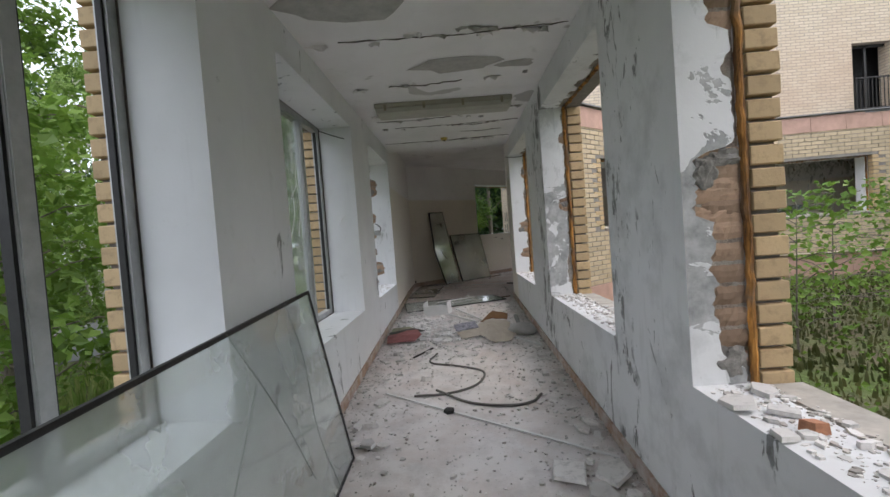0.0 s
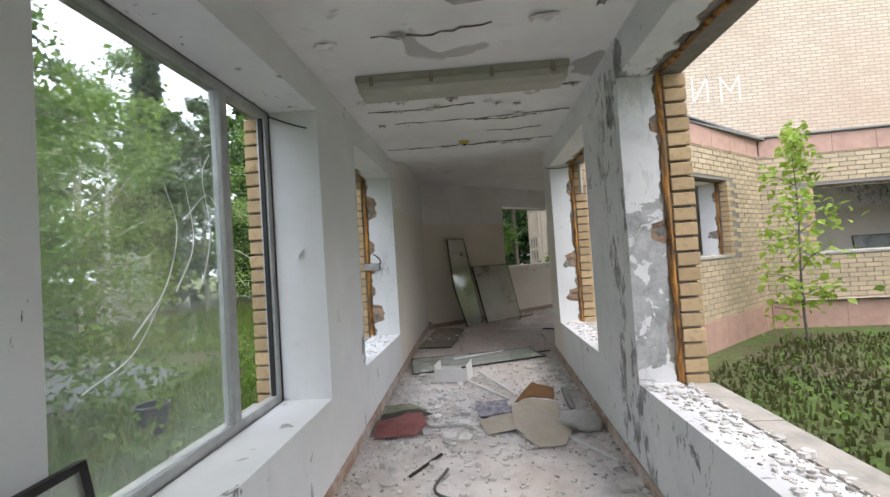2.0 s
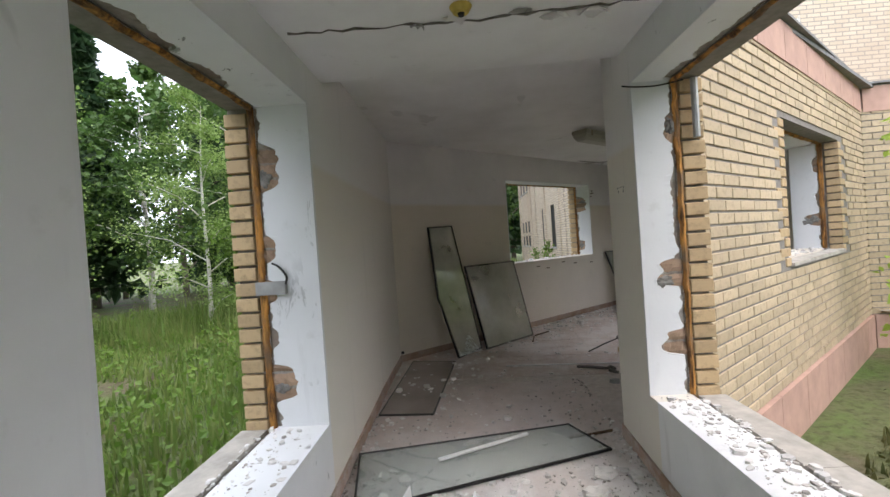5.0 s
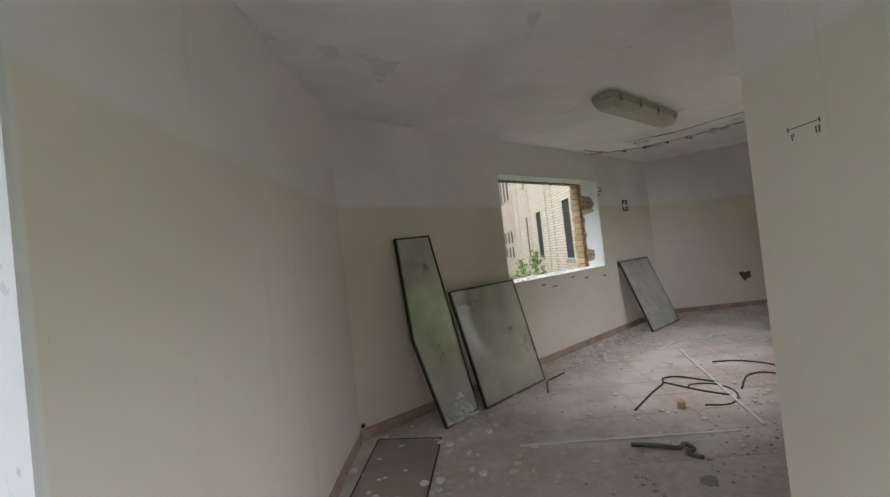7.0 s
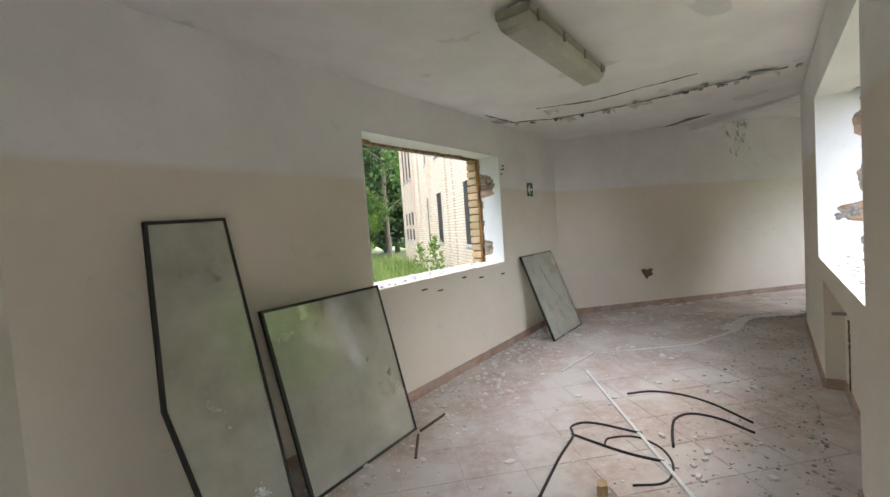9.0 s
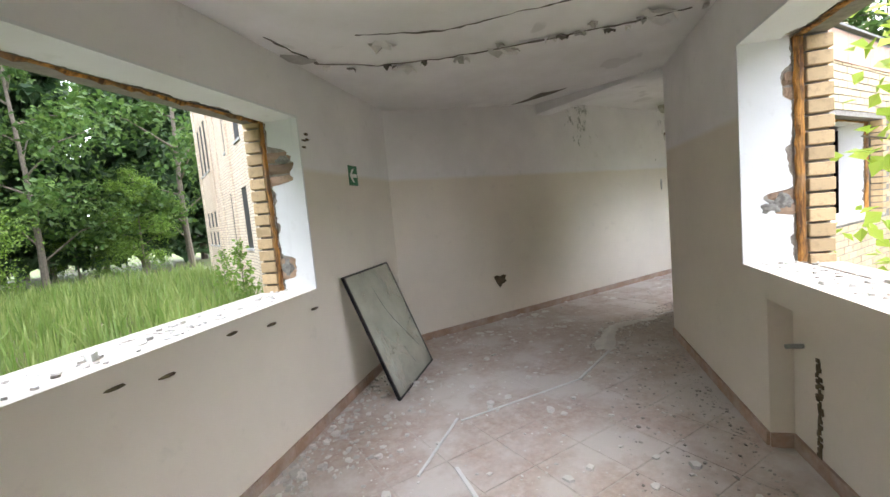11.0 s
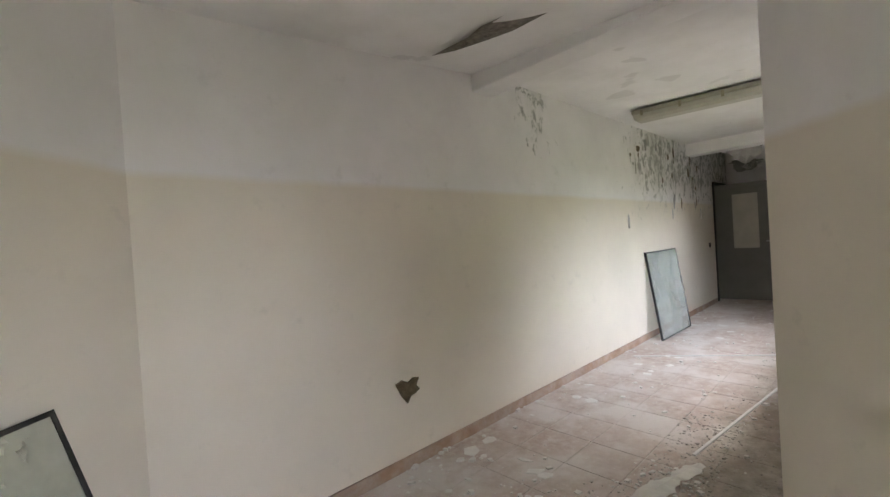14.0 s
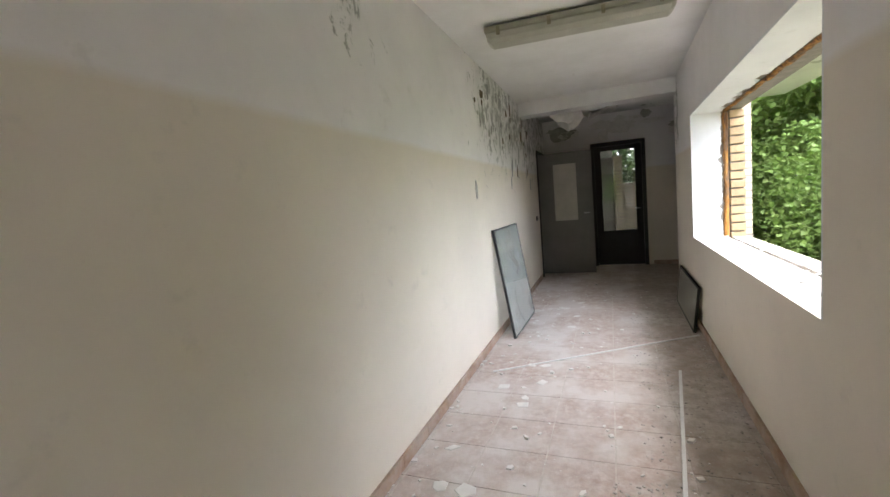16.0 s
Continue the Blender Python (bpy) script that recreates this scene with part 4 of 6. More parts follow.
# pencil dimension marks on the corridor's last pier
m_e, n_e = frame_of(E1, R1)
bm = boxes((0.1500, 0.2500, -0.001, 0.0005, 1.514, 1.516), (0.2450, 0.2475, -0.001, 0.0005, 1.484, 1.502), (0.2350, 0.2375, -0.001, 0.0005, 1.484, 1.502), (0.1610, 0.1635, -0.001, 0.0005, 1.484, 1.501), (0.1670, 0.1690, -0.001, 0.0005, 1.492, 1.501), (0.1500, 0.1530, -0.001, 0.0005, 1.508, 1.522), (0.2470, 0.2500, -0.001, 0.0005, 1.508, 1.522))
part("pencil_mark", bm, M_BLACK, WALLS["wall_east"][0], "black dimension marks")
# radiator recess with a cut pipe, its own skirting and a torn corner
ra, rb, rtop, rdeep = RECESS
court = WALLS["wall_court_bend"][0]
bm = bmesh.new()
tube(bm, [(1.98, rdeep + 0.002, 0.56), (1.98, rdeep - 0.05, 0.56), (1.985, rdeep - 0.075, 0.56)], 0.012, 8)
part("pipe_stub", bm, M_CONC, court, "cut grey pipe stub")
part("recess_skirting", boxes((ra + 0.002, ra + 0.016, 0.0, rdeep, -0.012, 0.073), (ra + 0.018, rb - 0.018, rdeep - 0.014, rdeep + 0.002, -0.012, 0.073), (rb - 0.016, rb - 0.002, 0.0, rdeep, -0.012, 0.073)), M_BASE, court, "dusty brown tiled skirting")
rng = random.Random(77)
bm = bmesh.new()
for i in range(34):
    z = 0.06 + 0.48 * i / 34
    w = 0.012 + 0.03 * rng.random() ** 2
    a = ra + 0.20 + 0.02 * rng.random()
    box(bm, a, a + w, rdeep - 0.005 - 0.004 * rng.random(), rdeep - 0.001, z, z + 0.018)
part("torn_edge", bm, M_SCAR, court, "torn dark seam")


# ---- cracks and flaking paint on the ceilings ----
def crack(name, pts, z, seed, parent_ob, wide=0.012):
    wide *= 0.7
    rng = random.Random(seed)
    line = []
    for (xa, ya), (xb, yb) in zip(pts, pts[1:]):
        k = max(2, int(math.hypot(xb - xa, yb - ya) / 0.05))
        line += [(xa + (xb - xa) * i / k + 0.02 * (rng.random() - 0.5), ya + (yb - ya) * i / k + 0.02 * (rng.random() - 0.5)) for i in range(k)]
    line.append(pts[-1])
    bm = bmesh.new()
    zf = z if callable(z) else (lambda x, y: z)
    prev = None
    for i, (x, y) in enumerate(line):
        a, b = line[max(0, i - 1)], line[min(len(line) - 1, i + 1)]
        d = Vector((b[0] - a[0], b[1] - a[1])).normalized()
        w = wide * (0.15 + 1.3 * rng.random() ** 2)
        q = [(x - d.y * w, y + d.x * w, zf(x, y) - 0.002), (x, y, zf(x, y) - 0.004 - 0.008 * rng.random()), (x + d.y * w, y - d.x * w, zf(x, y) - 0.002)]
        now = [bm.verts.new(p) for p in q]
        if prev:
            bm.faces.new((prev[0], prev[1], now[1], now[0])), bm.faces.new((prev[1], prev[2], now[2], now[1]))
        prev = now
    return part(name, bm, M_CRACK, parent_ob, "dark ragged crack")


def flake(name, label, cx, cy, z, rx, ry, seed, material, parent_ob, curl=0.02):
    """A sheet of paint come loose, its rim curling away."""
    rng = random.Random(seed)
    pts = blob(rng, 12, rx, ry)
    bm = bmesh.new()
    c = bm.verts.new((cx, cy, z - 0.003))
    a = [bm.verts.new((cx + p * 0.6, cy + q * 0.6, z - 0.004)) for p, q in pts]
    b = [bm.verts.new((cx + p, cy + q, z - 0.003 - curl * rng.random() ** 2)) for p, q in pts]
    for i in range(12):
        j = (i + 1) % 12
        bm.faces.new((c, a[j], a[i])), bm.faces.new((a[i], a[j], b[j], b[i]))
    return part(name, bm, material, parent_ob, label)


M_BARE = simple("bare_grey_ceiling", (0.42, 0.41, 0.38), 0.9, 10, 0.2)
M_PAINT = simple("white_paint_flake", (0.72, 0.70, 0.67), 0.7, 10, 0.12)
M_CRACK = simple("dark_crack_edge", (0.15, 0.137, 0.118), 0.95, 30, 0.6)
ceil1 = bpy.data.objects["ceiling_corridor"]
ceil2 = bpy.data.objects["ceiling_bend"]
for k, (y, x0, x1) in enumerate(((-0.3, -0.7, 0.9), (0.55, -0.6, 0.9), (1.15, -0.5, 0.95), (2.0, -0.3, 0.3), (3.36, -0.45, 0.95), (3.42, 0.2, 0.7), (4.14, -0.7, 0.95), (3.05, -0.6, 0.2), (3.75, 0.3, 0.8), (2.85, -0.2, 0.9))):
    crack("crack", [(x0, y), ((x0 + x1) / 2, y + 0.03), (x1, y - 0.02)], CEIL1, 40 + k, ceil1, 0.009 if k % 3 else 0.016)
for k in range(46):
    rng = random.Random(2100 + k)
    y = rng.choice((0.55, 1.15, 2.0, 2.85, 3.05, 3.36, 4.14)) + 0.035 * rng.gauss(0, 1)
    flake("paint_flake", "", rng.uniform(-0.65, 0.9), y, CEIL1, 0.02 + 0.07 * rng.random(), 0.012 + 0.03 * rng.random(), 2150 + k, (M_PAINT, M_PAINT, M_BARE)[k % 3], ceil1, 0.03)
zc = lambda x, y: 2.415 + max(0, (x - 3.3)) * 0.022
crack("crack", [(1.9, 9.05), (2.31, 9.35), (2.7, 9.25), (3.04, 9.0), (3.53, 8.46), (3.85, 8.08), (4.05, 7.78)], zc, 61, ceil2, 0.018)
crack("crack", [(2.35, 8.85), (2.8, 8.6), (3.3, 7.9)], zc, 62, ceil2, 0.008)


flake("bare_patch", "bare grey patch in the ceiling paint", 0.25, 1.66, CEIL1, 0.36, 0.16, 3, M_BARE, ceil1, 0.004)
flake("bare_patch", "bare grey patch in the ceiling paint", 0.70, 1.72, CEIL1, 0.16, 0.08, 4, M_BARE, ceil1, 0.004)
flake("bare_patch", "bare grey patch in the ceiling paint", -0.32, 0.72, CEIL1, 0.40, 0.22, 9, M_BARE, ceil1, 0.004)
flake("bare_patch", "bare grey patch in the ceiling paint", 2.15, 9.30, 2.41, 0.13, 0.09, 6, M_BARE, ceil2, 0.01)
flake("torn_patch", "torn dark patch beside the beam", 4.82, 9.52, 2.492, 0.10, 0.56, 12, M_CRACK, ceil2, 0.02)
for k, (x, y, rx, ry) in enumerate(((2.9, 9.2, 0.12, 0.05), (3.4, 8.7, 0.14, 0.05), (3.95, 7.9, 0.2, 0.08), (2.55, 8.9, 0.1, 0.06))):
    flake("paint_flake", "", x, y, zc(x, y), rx, ry, 70 + k, M_PAINT, ceil2, 0.05)
crack_line = [(2.31, 9.35), (2.7, 9.25), (3.04, 9.0), (3.53, 8.46), (3.85, 8.08), (4.05, 7.78)]
for k in range(18):
    rng = random.Random(2300 + k)
    i = rng.randrange(5)
    u = rng.random()
    x = crack_line[i][0] * (1 - u) + crack_line[i + 1][0] * u + 0.06 * rng.gauss(0, 1)
    y = crack_line[i][1] * (1 - u) + crack_line[i + 1][1] * u + 0.06 * rng.gauss(0, 1)
    flake("paint_flake", "", x, y, zc(x, y), 0.02 + 0.06 * rng.random(), 0.015 + 0.03 * rng.random(), 2350 + k, (M_PAINT, M_BARE, M_CRACK)[k % 3], ceil2, 0.035)
hang = thing("hanging_paint", "large white paint sheet hanging off the hall ceiling", "paint flake", look((11.3, 9.45, 2.58), (10.0, 9.5, 2.2)))
flake("sheet", "", 0, 0, 0, 0.24, 0.24, 91, M_PAINT, hang, 0.04)
hall = bpy.data.objects["ceiling_hall"]
for k in range(7):
    rng = random.Random(300 + k)
    flake("paint_flake", "", 11.0 + 1.4 * rng.random(), 8.2 + 1.5 * rng.random(), 2.72, 0.15 + 0.2 * rng.random(), 0.1 + 0.2 * rng.random(), 310 + k, M_CRACK if k % 2 else M_PAINT, hall, 0.12)


# ---- doors of the hall ----
M_DOORB = simple("black_door_paint", (0.018, 0.017, 0.016), 0.5, 6, 0.3)
M_DOORG = simple("grey_door_paint", (0.17, 0.165, 0.155), 0.55, 3, 0.12)
m_d, n_d = frame_of(C1, D1)
door = thing("door_1", "black glazed door closed in the end wall", "door", m_d @ Matrix.Translation((0.82, 0, 0)), kind="structure")
part("door_frame", boxes((0, 0.06, -0.02, 0.12, 0, 2.22), (0.84, 0.90, -0.02, 0.12, 0, 2.22), (0.06, 0.84, -0.02, 0.12, 2.15, 2.22)), M_DOORB, door)
part("stile", bevelled(boxes((0.062, 0.17, 0.02, 0.06, 0.01, 2.148)), 0.003), M_DOORB, door)
part("stile", bevelled(boxes((0.73, 0.838, 0.02, 0.06, 0.01, 2.148)), 0.003), M_DOORB, door)
part("top_rail", bevelled(boxes((0.17, 0.73, 0.021, 0.059, 2.07, 2.147)), 0.003), M_DOORB, door)
part("lower_panel", bevelled(boxes((0.17, 0.73, 0.025, 0.055, 0.01, 0.64)), 0.003), M_DOORB, door)
g_ob = part("pane", boxes((0.165, 0.735, 0.037, 0.043, 0.63, 2.08)), M_CLEAR, door, "smeared glass pane")
g_ob.visible_shadow = False
bm = bmesh.new()
tube(bm, [(0.78, 0.02, 1.02), (0.78, -0.04, 1.02), (0.70, -0.045, 1.02)], 0.009, 8)
part("door_handle", bm, M_ALU, door, "dull metal handle")
side = thing("door_2", "black door frame in the mouldy wall", "door", m_c @ Matrix.Translation((8.40, 0, 0)), kind="structure")
part("door_frame", boxes((0, 0.05, -0.02, 0.2, 0, 2.12), (0.85, 0.90, -0.02, 0.2, 0, 2.12), (0.05, 0.85, -0.02, 0.2, 2.06, 2.12)), M_DOORB, side)
leaf = thing("door_leaf", "grey door leaf standing open into the hall", "door", leaning((11.99, 10.02, 0.012), (11.96, 9.13, 0.012), (11.99, 10.02, 1)))
part("panel", bevelled(boxes((0, 0.89, 0, 2.05, -0.02, 0.02)), 0.003), M_DOORG, leaf)
for zz in (-0.0225, 0.0205):
    part("window_board", boxes((0.27, 0.64, 0.91, 1.86, zz, zz + 0.002)), simple("pale_obscured_pane", (0.45, 0.43, 0.37), 0.4, 4, 0.1), leaf, "pale blanked window")
bm = bmesh.new()
tube(bm, [(0.83, 1.02, 0.02), (0.83, 1.02, 0.06), (0.74, 1.02, 0.065)], 0.009, 8)
part("door_handle", bm, M_ALU, leaf, "dull metal handle")
# block behind the side door, coloured near black for the unlit room's shade
tagged(link("wall_side_room", boxes((11.3, 13.2, 10.45, 10.9, -0.3, 3.0)), M_DARK), "near-black block for the unlit room behind the side door", "wall", kind="structure")


# ---- loose things on the floors ----
def on_floor(pts, lift=0.006):
    return [(x, y, floor_z(x, y) + lift) for x, y in pts]


def cable(name, label, category, pts, r, material, lift=None, sides=7, group=""):
    bm = bmesh.new()
    tube(bm, smooth_line(on_floor(pts, lift if lift is not None else r), 6), r, sides)
    ob = link(name, bm, material, smooth=True)
    return tagged(ob, label, category, group)


def strip(name, label, a, b, w, h, material, category="strip", lift=0.001, group=""):
    pa, pb = [Vector((x, y, floor_z(x, y) + lift)) for x, y in (a, b)]
    n = (pb - pa).length
    bm = bevelled(boxes((0, n, -w / 2, w / 2, 0, h)), min(w, h) * 0.2, 1)
    ob = tagged(link(name, bm, material), label, category, group)
    ob.matrix_world = leaning(pa, pb, pa + (pb - pa).normalized().cross(Vector((0, 0, -1))))
    return ob


M_GREY = simple("grey_rubber_cable", (0.13, 0.125, 0.115), 0.7, 14, 0.2)
M_GASK = simple("black_dusty_gasket", (0.035, 0.033, 0.03), 0.7, 14, 0.4)
M_WHITE = simple("white_plastic", (0.75, 0.75, 0.74), 0.45, 9, 0.08)
cable("cable", "grey cable lying in a loop on the corridor floor", "cable", [(-0.11, 2.5), (-0.16, 2.26), (0.1, 2.12), (0.30, 1.95), (0.23, 1.69), (0.01, 1.56), (-0.24, 1.55)], 0.009, M_GREY)
cable("cable", "thin grey cable lying on the corridor floor", "cable", [(-0.08, 1.63), (0.17, 1.38), (0.44, 1.30), (0.60, 1.34), (0.68, 1.45)], 0.010, M_GREY)
G_G = "black window gaskets"
cable("rubber_gasket", "black rubber gasket bent in a loop on the floor", "gasket", [(1.28, 6.84), (1.55, 7.14), (1.74, 7.33), (1.80, 7.45), (1.94, 7.45), (2.14, 7.22)], 0.0075, M_GASK, group=G_G)
cable("rubber_gasket", "black rubber gasket lying on the floor", "gasket", [(1.75, 7.36), (1.91, 7.08), (2.05, 6.92)], 0.0075, M_GASK, group=G_G)
cable("rubber_gasket", "long black gasket curving over the floor", "gasket", [(2.43, 7.76), (2.62, 7.73), (2.76, 7.60), (2.83, 7.40), (2.83, 7.1)], 0.0075, M_GASK, group=G_G)
cable("rubber_gasket", "short hooked black gasket on the floor", "gasket", [(2.20, 7.03), (2.34, 7.2), (2.46, 7.31), (2.60, 7.33), (2.70, 7.2), (2.73, 7.0)], 0.0078, M_GASK, group=G_G)
cable("rubber_gasket", "thin black gasket curl on the floor", "gasket", [(1.77, 6.80), (1.93, 6.77), (2.07, 6.88), (2.13, 7.05), (2.08, 7.2), (1.93, 7.24), (1.86, 7.18)], 0.006, M_GASK, group=G_G)
cable("black_wire", "frayed dark wire with a knotted end on the floor", "wire", [(1.02, 6.32), (1.15, 6.28), (1.26, 6.22), (1.31, 6.26), (1.33, 6.19), (1.27, 6.15), (1.32, 6.08)], 0.013, M_GREY)
strip("white_rod", "long thin white plastic rod on the floor", (2.42, 8.31), (1.90, 6.40), 0.022, 0.012, M_WHITE, "rod", group="white rods")
strip("white_rod", "white rod across the corridor mouth", (0.37, 6.48), (1.72, 6.36), 0.02, 0.012, M_WHITE, "rod", group="white rods")
strip("white_rod", "thin white rod lying near the bend", (2.23, 8.39), (2.75, 8.74), 0.016, 0.01, M_WHITE, "rod", group="white rods")
strip("white_rod", "thin white rod leading to the debris strip", (2.75, 8.70), (3.80, 8.56), 0.014, 0.008, M_WHITE, "rod", group="white rods")
strip("white_rod", "dusty rod beside the peeled strip", (3.77, 8.56), (4.48, 8.77), 0.02, 0.012, M_WHITE, "rod", group="white rods")
strip("white_rod", "thin white rod lying across the corridor", (7.60, 10.03), (8.60, 8.36), 0.016, 0.010, M_WHITE, "rod", group="white rods")
strip("white_rod", "long white rod lying along the corridor", (7.75, 8.67), (5.70, 9.03), 0.02, 0.012, M_WHITE, "rod", group="white rods")
strip("white_rod", "thin white rod crossing the corridor floor", (-0.47, 1.64), (0.92, 0.63), 0.018, 0.010, M_WHITE, "rod", group="white rods")
strip("white_rod", "white tube among the rubble", (-0.04, 4.04), (0.33, 3.51), 0.026, 0.024, M_WHITE, "rod", 0.02, group="white rods")
strip("white_rod", "white tube among the rubble", (0.08, 4.3), (0.40, 3.59), 0.026, 0.024, M_WHITE, "rod", 0.02, group="white rods")
strip("white_rod", "white rod across the broken glass", (-0.2, 4.72), (0.36, 4.98), 0.024, 0.014, M_WHITE, "rod", 0.045, group="white rods")
strip("white_rod", "white rod under the cardboard", (0.58, 3.0), (0.90, 2.52), 0.02, 0.016, M_WHITE, "rod", 0.01, group="white rods")
strip("metal_bar", "dark grey metal bar lying by the skirting", (0.82, 3.75), (0.80, 3.28), 0.045, 0.03, M_CONC, "bar", 0.004)
strip("metal_bar", "thin dark bent bar on the floor", (-0.33, 2.42), (-0.16, 2.68), 0.02, 0.012, M_GASK, "bar", 0.004)
M_TWIG = simple("dark_brown_splinter", (0.13, 0.085, 0.05), 0.9, 30, 0.4)
strip("wood_batten", "dark splintered batten beside the glass unit", (0.86, 7.74), (1.07, 7.93), 0.016, 0.014, M_TWIG, "batten")
strip("wood_batten", "dark splintered batten on the floor", (0.84, 7.70), (0.78, 7.42), 0.016, 0.014, M_TWIG, "batten")
strip("wood_batten", "broken dark batten beside the bend", (0.62, 4.98), (0.92, 5.06), 0.016, 0.014, M_TWIG, "batten")

# torn cardboard sheet, folded over
M_CARD = simple("pale_cardboard", (0.50, 0.44, 0.36), 0.9, 5, 0.12)
M_CARDB = simple("brown_cardboard", (0.20, 0.105, 0.045), 0.9, 9, 0.25)


def sheet(name, label, category, outline, heights, material, thick=0.006):
    """A crumpled sheet: outline in plan, height of each corner over the floor, with a raised middle."""
    bm = bmesh.new()
    n = len(outline)
    cx, cy = sum(p[0] for p in outline) / n, sum(p[1] for p in outline) / n
    cz = sum(heights) / n + 0.02
    for off in (0, thick):
        c = bm.verts.new((cx, cy, floor_z(cx, cy) + cz + off))
        r = [bm.verts.new((x, y, floor_z(x, y) + h + off)) for (x, y), h in zip(outline, heights)]
        for i in range(n):
            bm.faces.new((c, r[i], r[(i + 1) % n]))
    bm.verts.ensure_lookup_table()
    for i in range(n):
        j = (i + 1) % n
        bm.faces.new((bm.verts[1 + i], bm.verts[1 + j], bm.verts[n + 2 + j], bm.verts[n + 2 + i]))
    bmesh.ops.recalc_face_normals(bm, faces=bm.faces)
    bmesh.ops.subdivide_edges(bm, edges=bm.edges[:], cuts=2, use_grid_fill=True, fractal=0.25, seed=len(name))
    return tagged(link(name, bm, material), label, category)


sheet("cardboard_sheet", "large pale cardboard sheet bent over the rubble", "cardboard", [(0.33, 3.28), (0.45, 3.36), (0.66, 3.30), (0.74, 3.02), (0.64, 2.74), (0.47, 2.72), (0.34, 2.96)], [0.06, 0.09, 0.08, 0.03, 0.012, 0.01, 0.03], M_CARD)
sheet("cardboard_flap", "brown torn cardboard flap standing up", "cardboard", [(0.36, 3.33), (0.50, 3.36), (0.67, 3.33), (0.70, 3.52), (0.53, 3.60)], [0.07, 0.10, 0.085, 0.10, 0.13], M_CARDB)
sheet("cardboard_sheet", "small dirty cardboard piece on the floor", "cardboard", [(0.08, 3.14), (0.33, 3.22), (0.36, 2.98), (0.14, 2.92)], [0.02, 0.03, 0.02, 0.01], M_CARD)
sheet("magazine", "crumpled grey paper among the rubble", "paper", [(0.05, 3.42), (0.30, 3.40), (0.33, 3.22), (0.08, 3.20)], [0.03, 0.07, 0.04, 0.02], simple("printed_paper", (0.30, 0.29, 0.33), 0.8, 28, 0.7))
sheet("red_cloth", "faded red board lying on the rubble", "cloth", [(-0.69, 3.16), (-0.36, 3.22), (-0.30, 3.05), (-0.37, 2.93), (-0.66, 2.90)], [0.03, 0.06, 0.05, 0.02, 0.02], simple("faded_red_fabric", (0.26, 0.10, 0.095), 0.85, 8, 0.25))
sheet("dark_cloth", "dark wet rag beside the wall", "rag", [(-0.69, 3.28), (-0.40, 3.33), (-0.28, 3.24), (-0.45, 3.16), (-0.69, 3.18)], [0.03, 0.05, 0.04, 0.015, 0.02], simple("dark_rag", (0.06, 0.06, 0.05), 0.9, 12, 0.4))
sheet("moss_sheet", "mossy yellow-green mat against the wall", "mat", [(-0.68, 3.46), (-0.50, 3.50), (-0.34, 3.40), (-0.42, 3.28), (-0.68, 3.28)], [0.03, 0.03, 0.01, 0.02, 0.03], simple("mossy_mat", (0.24, 0.24, 0.17), 0.95, 8, 0.4))
# crushed white plastic bag
bm = bmesh.new()
bmesh.ops.create_icosphere(bm, subdivisions=3, radius=0.13)
for v in bm.verts:
    k = 1 + 0.35 * noise.noise(v.co * 9) + 0.2 * noise.noise(v.co * 23)
    v.co = Vector((v.co.x * k * 1.1, v.co.y * k, max(-0.045, v.co.z * k * 0.55)))
bag = tagged(link("plastic_bag", bm, simple("dirty_white_bag", (0.52, 0.51, 0.49), 0.5, 12, 0.15), smooth=True), "crumpled dirty white plastic bag on the floor", "bag")
bag.matrix_world = pose(0.80, 3.02, floor_z(0, 3.0) + 0.047, 0, 0, 20)
# broken white plastic tray
bx = thing("plastic_box", "broken translucent white plastic box on the rubble", "box", pose(-0.16, 4.16, floor_z(0, 4.16) + 0.012, 4, -3, -14))
bm = boxes((-0.16, 0.16, -0.09, 0.09, 0, 0.006))
part("bottom", bm, M_WHITE, bx)
part("side", boxes((-0.16, 0.16, -0.095, -0.09, 0, 0.13)), M_WHITE, bx)
part("side", boxes((-0.16, 0.05, 0.09, 0.095, 0, 0.10)), M_WHITE, bx)
part("end", boxes((-0.166, -0.16, -0.095, 0.095, 0, 0.17)), M_WHITE, bx)
part("end", boxes((0.16, 0.166, -0.095, 0.095, 0, 0.16)), M_WHITE, bx)


def big_flake(label, x, y, r, seed, material, z=None, tilt=0.25, thick=0.014, name="plaster_flake", cat="plaster piece", group="large plaster pieces"):
    rng = random.Random(seed)
    bm = bmesh.new()
    chip(bm, rng, 0, 0, 0, r, tilt, thick)
    ob = tagged(link(name, bm, material), label, cat, group)
    ob.location = (x, y, (floor_z(x, y) if z is None else z) + 0.004 + r * tilt * 0.2)
    return ob


rng = random.Random(21)
spots = [(-0.30 + 0.35 * rng.random(), 2.75 + 0.75 * rng.random()) for i in range(26)] + [(-0.66 + 0.3 * rng.random(), 3.7 + 1.0 * rng.random()) for i in range(14)] + [(0.6 + 0.3 * rng.random(), 3.7 + 0.9 * rng.random()) for i in range(12)] + [(-0.62 + 0.2 * rng.random(), 0.6 + 1.8 * rng.random()) for i in range(8)] + [(0.72 + 0.2 * rng.random(), 0.3 + 2.3 * rng.random()) for i in range(9)]
for i, (x, y) in enumerate(spots):
    big_flake("flat white plaster piece on the dusty floor", x, y, 0.03 + 0.055 * rng.random() ** 1.5, 500 + i, M_RUBBLE)
